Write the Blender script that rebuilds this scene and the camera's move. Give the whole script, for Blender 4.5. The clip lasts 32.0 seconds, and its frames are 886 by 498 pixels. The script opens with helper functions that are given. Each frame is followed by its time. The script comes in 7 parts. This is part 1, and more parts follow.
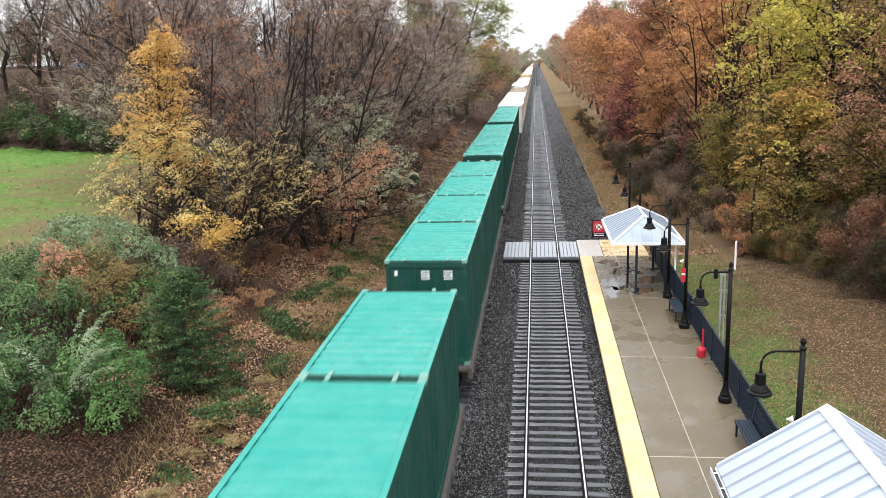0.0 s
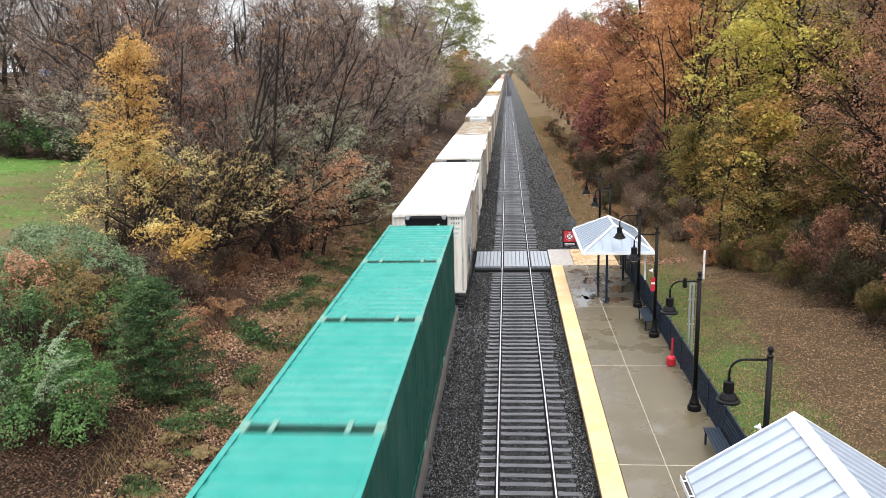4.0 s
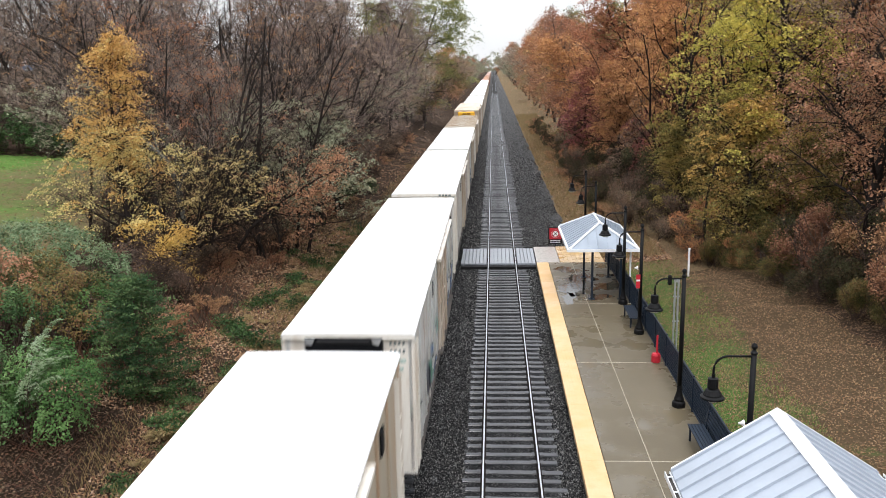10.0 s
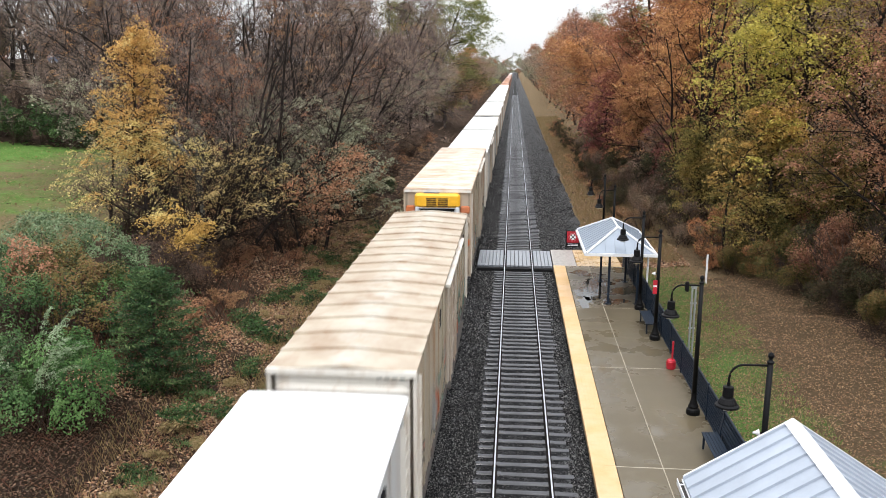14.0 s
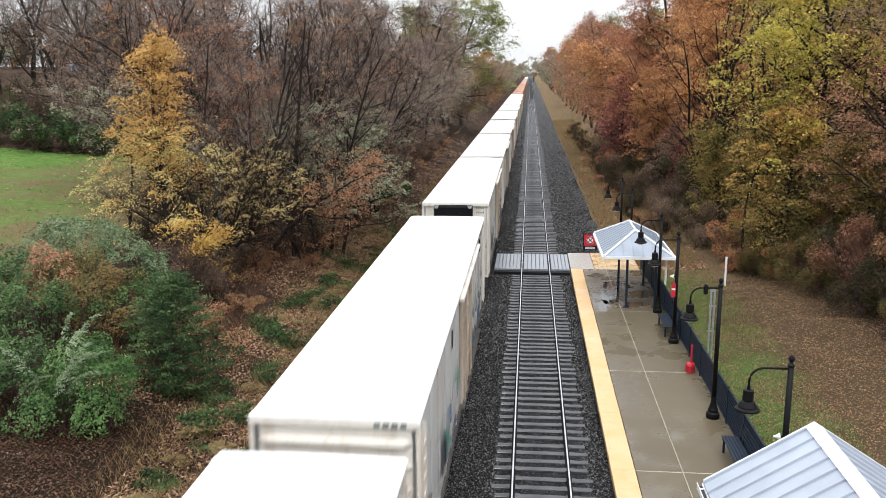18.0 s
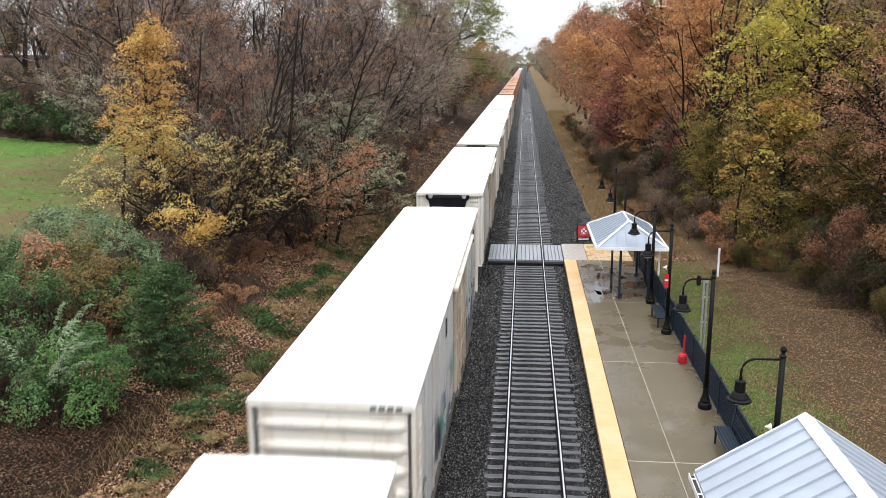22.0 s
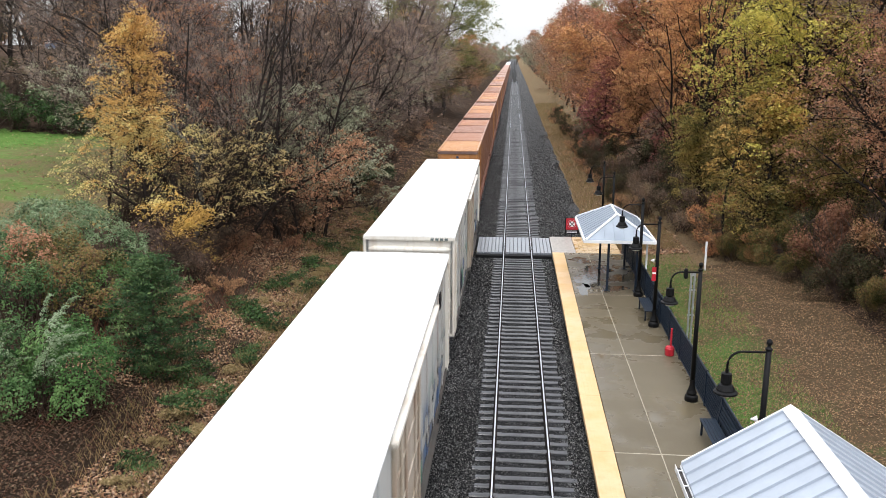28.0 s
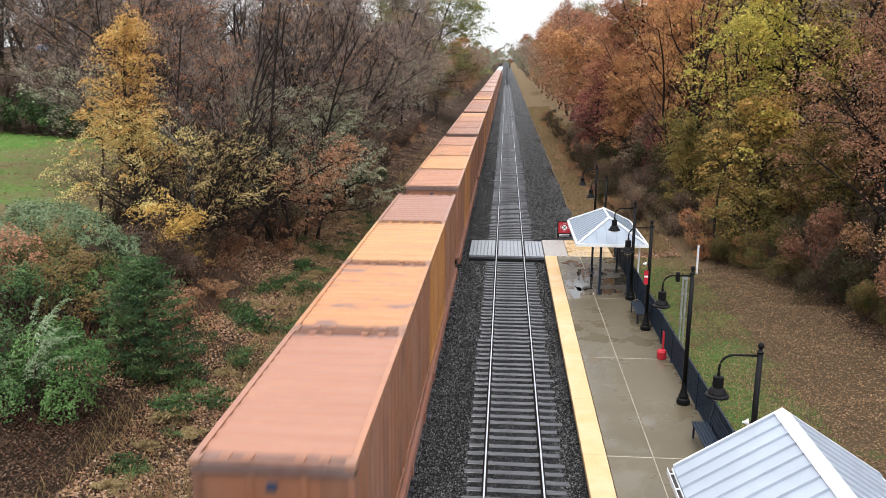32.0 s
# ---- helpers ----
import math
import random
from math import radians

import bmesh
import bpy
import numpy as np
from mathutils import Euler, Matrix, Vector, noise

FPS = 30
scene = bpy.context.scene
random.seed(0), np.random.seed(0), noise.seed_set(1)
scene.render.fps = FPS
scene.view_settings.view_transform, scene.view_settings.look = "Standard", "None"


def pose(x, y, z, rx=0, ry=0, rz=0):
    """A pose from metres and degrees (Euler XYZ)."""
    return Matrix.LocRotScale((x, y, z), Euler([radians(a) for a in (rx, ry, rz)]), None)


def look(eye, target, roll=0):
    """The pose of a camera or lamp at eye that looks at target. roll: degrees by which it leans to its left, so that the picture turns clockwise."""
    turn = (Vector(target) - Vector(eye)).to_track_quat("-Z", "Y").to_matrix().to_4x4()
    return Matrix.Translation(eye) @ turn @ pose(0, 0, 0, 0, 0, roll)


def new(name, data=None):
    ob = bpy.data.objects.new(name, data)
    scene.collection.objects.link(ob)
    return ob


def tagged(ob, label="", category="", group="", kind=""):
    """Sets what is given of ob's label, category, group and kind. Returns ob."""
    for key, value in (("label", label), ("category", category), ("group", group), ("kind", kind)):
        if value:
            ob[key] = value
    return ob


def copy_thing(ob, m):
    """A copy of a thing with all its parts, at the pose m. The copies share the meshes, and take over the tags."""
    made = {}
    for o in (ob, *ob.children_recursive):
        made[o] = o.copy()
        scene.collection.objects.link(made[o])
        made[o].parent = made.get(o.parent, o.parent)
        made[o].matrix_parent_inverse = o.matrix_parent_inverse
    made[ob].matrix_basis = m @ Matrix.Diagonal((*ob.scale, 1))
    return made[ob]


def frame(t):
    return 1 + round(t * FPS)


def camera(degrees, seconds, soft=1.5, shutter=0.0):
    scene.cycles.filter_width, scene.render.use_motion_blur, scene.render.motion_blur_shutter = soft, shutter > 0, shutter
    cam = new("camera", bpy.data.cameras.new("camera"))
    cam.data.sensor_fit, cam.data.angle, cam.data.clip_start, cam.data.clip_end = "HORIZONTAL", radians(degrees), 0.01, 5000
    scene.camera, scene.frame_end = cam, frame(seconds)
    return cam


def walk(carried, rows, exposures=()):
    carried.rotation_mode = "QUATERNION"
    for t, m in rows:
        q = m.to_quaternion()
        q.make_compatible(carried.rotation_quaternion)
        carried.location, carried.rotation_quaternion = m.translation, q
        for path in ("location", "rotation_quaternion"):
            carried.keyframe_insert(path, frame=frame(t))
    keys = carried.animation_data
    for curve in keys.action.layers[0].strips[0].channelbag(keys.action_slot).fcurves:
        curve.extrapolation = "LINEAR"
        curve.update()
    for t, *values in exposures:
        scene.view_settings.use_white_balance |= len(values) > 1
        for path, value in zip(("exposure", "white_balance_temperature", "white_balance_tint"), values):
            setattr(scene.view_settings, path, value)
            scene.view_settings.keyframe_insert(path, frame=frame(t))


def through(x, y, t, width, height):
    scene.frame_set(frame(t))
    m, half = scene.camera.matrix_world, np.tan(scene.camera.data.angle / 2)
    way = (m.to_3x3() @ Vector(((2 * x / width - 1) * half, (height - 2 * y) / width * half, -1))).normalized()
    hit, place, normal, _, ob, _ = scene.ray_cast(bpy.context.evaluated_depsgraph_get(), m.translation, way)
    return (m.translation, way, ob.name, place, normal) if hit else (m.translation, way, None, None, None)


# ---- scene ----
cam = camera(55.8, 32.0, soft=0.65, shutter=0.42)
PATH = [
    (0.0, pose(-0.42, 0.00, 10.60, 77.295, 1.757, 6.172)),
    (0.5, pose(-0.42, 0.00, 10.60, 77.143, 1.854, 6.245)),
    (1.0, pose(-0.42, 0.00, 10.60, 77.099, 1.758, 6.177)),
    (1.5, pose(-0.42, 0.00, 10.60, 77.157, 1.606, 5.925)),
    (2.0, pose(-0.42, 0.00, 10.60, 77.257, 1.517, 5.412)),
    (2.5, pose(-0.42, 0.00, 10.60, 77.429, 1.426, 4.890)),
    (3.0, pose(-0.42, 0.00, 10.60, 77.639, 1.419, 4.620)),
    (3.5, pose(-0.42, 0.00, 10.60, 77.835, 1.413, 4.471)),
    (5.5, pose(-0.42, 0.00, 10.60, 77.918, 0.969, 3.803)),
    (6.0, pose(-0.42, 0.00, 10.60, 77.660, 0.992, 3.857)),
    (6.5, pose(-0.42, 0.00, 10.60, 77.527, 0.947, 3.936)),
    (7.0, pose(-0.42, 0.00, 10.60, 77.446, 0.975, 4.004)),
    (7.5, pose(-0.42, 0.00, 10.60, 77.296, 1.071, 4.242)),
    (8.0, pose(-0.42, 0.00, 10.60, 77.239, 1.088, 4.338)),
    (8.5, pose(-0.42, 0.00, 10.60, 77.151, 0.906, 4.109)),
    (9.0, pose(-0.42, 0.00, 10.60, 77.070, 0.716, 3.619)),
    (9.5, pose(-0.42, 0.00, 10.60, 77.299, 0.899, 3.492)),
    (10.0, pose(-0.42, 0.00, 10.60, 77.680, 1.077, 3.351)),
    (10.5, pose(-0.42, 0.00, 10.60, 78.447, 1.348, 2.870)),
    (11.0, pose(-0.42, 0.00, 10.60, 79.228, 1.273, 3.181)),
    (11.5, pose(-0.42, 0.00, 10.60, 78.682, 0.438, 3.925)),
    (12.0, pose(-0.42, 0.00, 10.60, 77.934, 0.375, 4.538)),
    (12.5, pose(-0.42, 0.00, 10.60, 77.539, 0.397, 4.717)),
    (13.0, pose(-0.42, 0.00, 10.60, 77.252, -0.000, 4.883)),
    (13.5, pose(-0.42, 0.00, 10.60, 77.327, -0.128, 4.905)),
    (14.0, pose(-0.42, 0.00, 10.60, 77.711, -0.112, 4.789)),
    (14.5, pose(-0.42, 0.00, 10.60, 77.852, -0.014, 4.674)),
    (16.5, pose(-0.42, 0.00, 10.60, 78.198, 0.483, 6.205)),
    (17.0, pose(-0.42, 0.00, 10.60, 78.140, 0.308, 6.104)),
    (17.5, pose(-0.42, 0.00, 10.60, 78.039, 0.413, 5.832)),
    (18.0, pose(-0.42, 0.00, 10.60, 77.987, 0.452, 5.853)),
    (18.5, pose(-0.42, 0.00, 10.60, 77.985, 0.498, 5.988)),
    (19.0, pose(-0.42, 0.00, 10.60, 77.939, 0.521, 6.142)),
    (19.5, pose(-0.42, 0.00, 10.60, 77.938, 0.213, 5.969)),
    (20.0, pose(-0.42, 0.00, 10.60, 77.566, 0.037, 5.610)),
    (20.5, pose(-0.42, 0.00, 10.60, 77.161, 0.046, 5.479)),
    (21.0, pose(-0.42, 0.00, 10.60, 77.187, 0.036, 5.515)),
    (21.5, pose(-0.42, 0.00, 10.60, 77.278, 0.162, 5.514)),
    (22.0, pose(-0.42, 0.00, 10.60, 77.335, 0.204, 5.466)),
    (22.5, pose(-0.42, 0.00, 10.60, 77.387, 0.184, 5.448)),
    (23.0, pose(-0.42, 0.00, 10.60, 77.372, 0.127, 5.402)),
    (23.5, pose(-0.42, 0.00, 10.60, 77.272, 0.182, 5.230)),
    (24.0, pose(-0.42, 0.00, 10.60, 77.104, 0.293, 5.181)),
    (24.5, pose(-0.42, 0.00, 10.60, 77.033, 0.203, 5.366)),
    (25.0, pose(-0.42, 0.00, 10.60, 76.898, 0.091, 5.412)),
    (25.5, pose(-0.42, 0.00, 10.60, 76.890, 0.107, 5.285)),
    (27.5, pose(-0.42, 0.00, 10.60, 76.776, -0.011, 4.759)),
    (28.0, pose(-0.42, 0.00, 10.60, 76.823, -0.118, 4.727)),
    (28.5, pose(-0.42, 0.00, 10.60, 76.814, -0.180, 4.751)),
    (29.0, pose(-0.42, 0.00, 10.60, 76.886, -0.086, 4.741)),
    (29.5, pose(-0.42, 0.00, 10.60, 76.938, -0.056, 4.902)),
    (30.0, pose(-0.42, 0.00, 10.60, 76.882, -0.003, 5.011)),
    (30.5, pose(-0.42, 0.00, 10.60, 76.826, -0.014, 4.959)),
    (31.0, pose(-0.42, 0.00, 10.60, 76.736, -0.176, 4.782)),
    (31.5, pose(-0.42, 0.00, 10.60, 76.742, -0.276, 4.429)),
    (32.0, pose(-0.42, 0.00, 10.60, 77.043, -0.314, 4.250)),
]
walk(cam, PATH, exposures=[(0.0, 0.18), (3.5, 0.18), (5.5, -0.19), (28.5, -0.17), (30.5, -0.13), (32.0, -0.13)])

# ---- light: an overcast autumn day ----
world = bpy.data.worlds.new("overcast_sky")
scene.world = world
world.use_nodes = True
wn, wl = world.node_tree.nodes, world.node_tree.links
sky = wn.new("ShaderNodeTexSky")
sky.sky_type = "NISHITA"
sky.sun_disc = False
sky.sun_elevation, sky.sun_rotation = radians(63), radians(172)
sky.air_density, sky.dust_density = 1.0, 3.0
veil = wn.new("ShaderNodeMix")
veil.data_type = "RGBA"
veil.inputs["Factor"].default_value = 0.82
veil.inputs["B"].default_value = (7.2, 7.35, 7.6, 1)
wl.new(sky.outputs["Color"], veil.inputs["A"])
# cloud cover brightens from the horizon to the zenith
way = wn.new("ShaderNodeTexCoord").outputs["Generated"]
up = wn.new("ShaderNodeSeparateXYZ")
wl.new(way, up.inputs[0])
dome = wn.new("ShaderNodeMapRange")
dome.inputs["From Min"].default_value, dome.inputs["From Max"].default_value = 0.0, 1.0
dome.inputs["To Min"].default_value, dome.inputs["To Max"].default_value = 1.15, 3.0
wl.new(up.outputs["Z"], dome.inputs["Value"])
cloud = wn.new("ShaderNodeVectorMath")
cloud.operation = "SCALE"
wl.new(veil.outputs["Result"], cloud.inputs[0])
wl.new(dome.outputs[0], cloud.inputs["Scale"])
wl.new(cloud.outputs[0], wn["Background"].inputs["Color"])
wn["Background"].inputs["Strength"].default_value = 0.15

sun = new("sun", bpy.data.lights.new("sun", "SUN"))
sun.data.energy, sun.data.angle, sun.data.color = 1.3, radians(25), (1.0, 0.97, 0.93)
sun.matrix_world = look((0, 0, 60), (-4, 30, 0))

# ---- materials ----


class Mat:
    """A node material in the making."""

    def __init__(self, name, rough=0.7, metal=0.0, spec=0.5):
        self.m = bpy.data.materials.new(name)
        self.m.use_nodes = True
        self.n, self.l = self.m.node_tree.nodes, self.m.node_tree.links
        self.b = self.n["Principled BSDF"]
        self.b.inputs["Roughness"].default_value = rough
        self.b.inputs["Metallic"].default_value = metal
        self.b.inputs["Specular IOR Level"].default_value = spec
        self.co = self.n.new("ShaderNodeTexCoord").outputs["Object"]

    def node(self, kind, **inputs):
        nd = self.n.new("ShaderNode" + kind)
        for k, v in inputs.items():
            self.put(v, nd.inputs[k.replace("_", " ")])
        return nd

    def put(self, v, socket):
        if isinstance(v, bpy.types.NodeSocket):
            self.l.new(v, socket)
        else:
            socket.default_value = v

    def scaled(self, sx, sy, sz):
        return self.node("Mapping", Vector=self.co, Scale=(sx, sy, sz)).outputs[0]

    def noise(self, scale, detail=4.0, rough=0.6, vec=None):
        return self.node("TexNoise", Vector=vec or self.co, Scale=scale, Detail=detail, Roughness=rough).outputs["Fac"]

    def voronoi(self, scale, out="Color", vec=None):
        return self.node("TexVoronoi", Vector=vec or self.co, Scale=scale).outputs[out]

    def ramp(self, fac, *stops):
        nd = self.n.new("ShaderNodeValToRGB")
        els = nd.color_ramp.elements
        while len(els) < len(stops):
            els.new(0.5)
        for e, (p, c) in zip(els, stops):
            e.position, e.color = p, (*c, 1) if len(c) == 3 else c
        self.l.new(fac, nd.inputs[0])
        return nd.outputs[0]

    def mask(self, fac, lo, hi):
        return self.ramp(fac, (lo, (0, 0, 0)), (hi, (1, 1, 1)))

    def mix(self, fac, a, b, mode="MIX"):
        nd = self.n.new("ShaderNodeMix")
        nd.data_type, nd.blend_type = "RGBA", mode
        self.put(fac, nd.inputs["Factor"])
        self.put(a if isinstance(a, bpy.types.NodeSocket) else (*a, 1), nd.inputs["A"])
        self.put(b if isinstance(b, bpy.types.NodeSocket) else (*b, 1), nd.inputs["B"])
        return nd.outputs["Result"]

    def math(self, op, a, b=0.0):
        nd = self.n.new("ShaderNodeMath")
        nd.operation = op
        self.put(a, nd.inputs[0])
        self.put(b, nd.inputs[1])
        return nd.outputs[0]

    def xyz(self, vec=None):
        return self.node("SeparateXYZ", Vector=vec or self.co).outputs

    def island(self):
        return self.n.new("ShaderNodeNewGeometry").outputs["Random Per Island"]

    def each(self):
        return self.n.new("ShaderNodeObjectInfo").outputs["Random"]

    def bump(self, fac, strength=0.3, dist=0.02):
        nd = self.node("Bump", Height=fac, Strength=strength, Distance=dist)
        self.l.new(nd.outputs[0], self.b.inputs["Normal"])

    def done(self, colour, rough=None):
        self.put(colour if isinstance(colour, bpy.types.NodeSocket) else (*colour, 1), self.b.inputs["Base Color"])
        if rough is not None:
            self.put(rough, self.b.inputs["Roughness"])
        return self.m


def painted(name, colour, dirt=(0.12, 0.08, 0.05), rough=0.45, amount=0.5, fade=0.12, spec=0.5, vary=0.0):
    """Painted steel with streaks, dirt and a little fading."""
    k = Mat(name, rough, 0.0, spec)
    streak = k.noise(1.0, 6.0, 0.65, k.scaled(2.2, 2.2, 0.25))
    patch = k.noise(0.6, 5.0, 0.6)
    light = tuple(min(1.0, c + fade * (1.0 - c)) for c in colour)
    base = k.mix(k.mask(patch, 0.35, 0.7), colour, light)
    if vary:
        base = k.mix(k.math("MULTIPLY", k.each(), vary), base, k.mix(k.each(), (0.30, 0.15, 0.11), (0.58, 0.26, 0.075)))
    col = k.mix(k.math("MULTIPLY", k.mask(streak, 0.5, 0.78), amount), base, dirt)
    k.bump(k.noise(30.0, 3.0), 0.08, 0.01)
    wet = k.noise(0.45, 3.0, 0.55)
    return k.done(col, k.math("ADD", k.ramp(streak, (0.3, (rough,) * 3), (0.8, (min(1, rough + 0.3),) * 3)), k.ramp(wet, (0.42, (0.0,) * 3), (0.6, (0.22,) * 3))))


def plain(name, colour, rough=0.5, metal=0.0, spread=0.25, scale=6.0, spec=0.5):
    k = Mat(name, rough, metal, spec)
    f = k.noise(scale, 5.0, 0.65)
    lo = tuple(c * (1 - spread) for c in colour)
    hi = tuple(min(1, c * (1 + spread)) for c in colour)
    k.bump(k.noise(scale * 12, 3.0), 0.1, 0.005)
    return k.done(k.ramp(f, (0.25, lo), (0.75, hi)))


def foliage(name, *cols, gloss=0.55, through=0.3):
    """Leaves: each leaf takes a colour of its own out of the given ones."""
    k = Mat(name, gloss, 0, 0.08)
    n = len(cols)
    clump = k.ramp(k.noise(0.9, 3.0, 0.6), (0.34, (0.0,) * 3), (0.66, (0.62,) * 3))
    leaf = k.ramp(k.math("ADD", k.math("MULTIPLY", k.island(), 0.38), clump), *[((i + 0.5) / n, c) for i, c in enumerate(cols)])
    each = k.node("HueSaturation", Color=leaf, Hue=k.math("ADD", 0.494, k.math("MULTIPLY", k.each(), 0.022)), Saturation=0.92,
                  Value=k.math("ADD", 0.84, k.math("MULTIPLY", k.each(), 0.32))).outputs[0]
    k.done(each)
    tr = k.node("BsdfTranslucent", Color=each)
    mixed = k.node("MixShader", Fac=through)
    k.l.new(k.b.outputs[0], mixed.inputs[1])
    k.l.new(tr.outputs[0], mixed.inputs[2])
    k.l.new(mixed.outputs[0], k.n["Material Output"].inputs["Surface"])
    return k.m


def bark(name, a, b, scale=9.0):
    k = Mat(name, 0.95, 0, 0.04)
    f = k.noise(scale, 6.0, 0.7, k.scaled(1, 1, 0.3))
    k.bump(f, 0.6, 0.03)
    col = k.ramp(f, (0.3, a), (0.7, b))
    return k.done(k.mix(k.math("MULTIPLY", k.each(), 0.5), col, tuple((x + y) * 0.3 for x, y in zip(a, b))))


# one green paint in two tones: walls darkened for shade, roof sky-lit
M_GREEN_SHADE = painted("green_paint", (0.0, 0.043, 0.030), (0.002, 0.020, 0.014), 0.5, 0.4, 0.02, spec=0.2)
M_GREEN_ROOF_LIT = painted("green_roof_paint", (0.0, 0.205, 0.165), (0.002, 0.125, 0.10), 0.13, 0.35, 0.02, spec=0.3)
M_GREEN_LIGHT = plain("pale_green_casting", (0.13, 0.27, 0.215), 0.5)
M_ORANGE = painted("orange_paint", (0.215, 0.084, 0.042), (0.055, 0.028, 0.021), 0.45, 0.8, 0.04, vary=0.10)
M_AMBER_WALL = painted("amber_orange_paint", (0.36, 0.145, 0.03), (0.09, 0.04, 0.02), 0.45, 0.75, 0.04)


def orange_roof_sheets(name, low, high, scuff=0.5, patch=0.0):
    """Orange roof sheets, paler than the walls: streaks across, rust along the ends, each container in its own tone."""
    k = Mat(name, 0.34)
    x, y, z = k.xyz()
    tone = k.mix(k.each(), low, high)
    across = k.noise(1.0, 5.0, 0.7, k.scaled(0.35, 7.0, 1.0))
    col = k.mix(k.math("MULTIPLY", k.mask(across, 0.42, 0.7), 0.5), tone, (0.24, 0.095, 0.055))
    col = k.mix(k.math("MULTIPLY", k.mask(k.noise(2.3, 7.0, 0.75), 0.56, 0.74), scuff), col, (0.48, 0.24, 0.13))
    if patch:
        bare_steel = k.noise(1.0, 4.0, 0.65, k.scaled(0.7, 2.6, 1.0))
        col = k.mix(k.math("MULTIPLY", k.mask(bare_steel, 0.56, 0.64), patch), col, (0.13, 0.085, 0.085))
    worn = k.math("GREATER_THAN", k.math("ADD", k.math("ABSOLUTE", k.math("SUBTRACT", y, 3.03)), k.math("MULTIPLY", k.noise(3.0, 7.0, 0.8), 1.6)), 3.65)
    col = k.mix(k.math("MULTIPLY", worn, 0.6), col, (0.13, 0.06, 0.042))
    k.bump(k.noise(26.0, 3.0), 0.08, 0.01)
    return k.done(col, k.ramp(across, (0.3, (0.26,) * 3), (0.8, (0.55,) * 3)))


M_ORANGE_ROOF = orange_roof_sheets("orange_roof_paint", (0.32, 0.145, 0.09), (0.40, 0.178, 0.09))
M_AMBER_ROOF = orange_roof_sheets("amber_roof_paint", (0.48, 0.225, 0.085), (0.51, 0.26, 0.10), 0.3)
M_DUSTY_ROOF = orange_roof_sheets("dusty_roof_paint", (0.28, 0.14, 0.10), (0.33, 0.155, 0.095), 0.7)
M_SCUFFED_ROOF = orange_roof_sheets("scuffed_roof_paint", (0.44, 0.185, 0.07), (0.46, 0.20, 0.075), 0.6, 0.8)
M_CASTING = plain("worn_steel_casting", (0.28, 0.15, 0.10), 0.6)
M_RUST_BAND = painted("rusty_header", (0.10, 0.042, 0.03), (0.06, 0.03, 0.02), 0.6, 0.8, 0.1)
M_WHITE_ROOF = plain("white_roof_coating", (0.86, 0.86, 0.85), 0.5, 0, 0.03, 1.5)


def car_side(name, colour, rust, graffiti, paints=((0.02, 0.03, 0.05), (0.03, 0.24, 0.17), (0.30, 0.33, 0.34), (0.05, 0.12, 0.25))):
    """A boxcar's side: dull white paint with rust runs, road dirt and sprayed patches low down."""
    k = Mat(name, 0.5)
    x, y, z = k.xyz()
    runs = k.noise(1.0, 6.0, 0.7, k.scaled(1.0, 2.6, 0.18))
    col = k.mix(k.mask(k.noise(0.5, 4.0), 0.35, 0.7), colour, tuple(c * 0.86 for c in colour))
    col = k.mix(k.math("MULTIPLY", k.mask(runs, 0.48, 0.75), rust), col, (0.34, 0.17, 0.08))
    if graffiti:
        vec = k.scaled(1.0, 0.55, 0.9)
        shape = k.noise(1.1, 1.5, 0.5, vec)
        low = k.ramp(k.math("MULTIPLY", z, 0.25), (0.50, (1, 1, 1)), (0.72, (0, 0, 0)))
        spread = k.math("MULTIPLY", k.mask(shape, 0.50, 0.53), low)
        tint = k.ramp(k.noise(0.9, 0.0, 0.5, vec), *zip((0.35, 0.45, 0.55, 0.65), paints))
        col = k.mix(spread, col, tint)
        edge = k.math("MULTIPLY", k.math("MULTIPLY", k.mask(shape, 0.49, 0.50), k.ramp(shape, (0.51, (1, 1, 1)), (0.52, (0, 0, 0)))), low)
        col = k.mix(edge, col, (0.02, 0.03, 0.03))
    dirt = k.math("MULTIPLY", k.ramp(k.math("MULTIPLY", z, 0.25), (0.25, (1, 1, 1)), (0.7, (0, 0, 0))), k.mask(k.noise(3.0, 6.0, 0.7), 0.35, 0.75))
    col = k.mix(k.math("MULTIPLY", dirt, 0.75), col, (0.15, 0.11, 0.08))
    k.bump(k.noise(20.0, 3.0), 0.08, 0.01)
    return k.done(col)


M_SIDE = car_side("white_boxcar_side", (0.52, 0.515, 0.49), 0.5, False)
M_SIDE_TAGGED = car_side("sprayed_boxcar_side", (0.50, 0.51, 0.50), 0.45, True)
M_SIDE_TAN = car_side("cream_boxcar_side", (0.38, 0.33, 0.25), 0.8, True, ((0.30, 0.30, 0.29), (0.40, 0.10, 0.04), (0.33, 0.30, 0.25), (0.10, 0.20, 0.17)))
M_END = painted("white_end_paint", (0.66, 0.63, 0.57), (0.36, 0.25, 0.16), 0.5, 0.8, 0.05)
M_END_TAN = painted("cream_end_paint", (0.42, 0.34, 0.255), (0.35, 0.20, 0.12), 0.55, 0.7, 0.08)
M_DOOR = painted("rusty_plug_door", (0.38, 0.32, 0.25), (0.20, 0.09, 0.045), 0.6, 0.95, 0.12)
M_STRIPE = painted("orange_stripe_paint", (0.50, 0.14, 0.04), (0.25, 0.1, 0.05), 0.5, 0.5, 0.05)
M_UNIT_BLACK = plain("black_grille", (0.006, 0.0065, 0.008), 0.6, spec=0.1)
M_UNIT_WHITE = plain("white_unit_plastic", (0.58, 0.60, 0.62), 0.4, 0, 0.06)
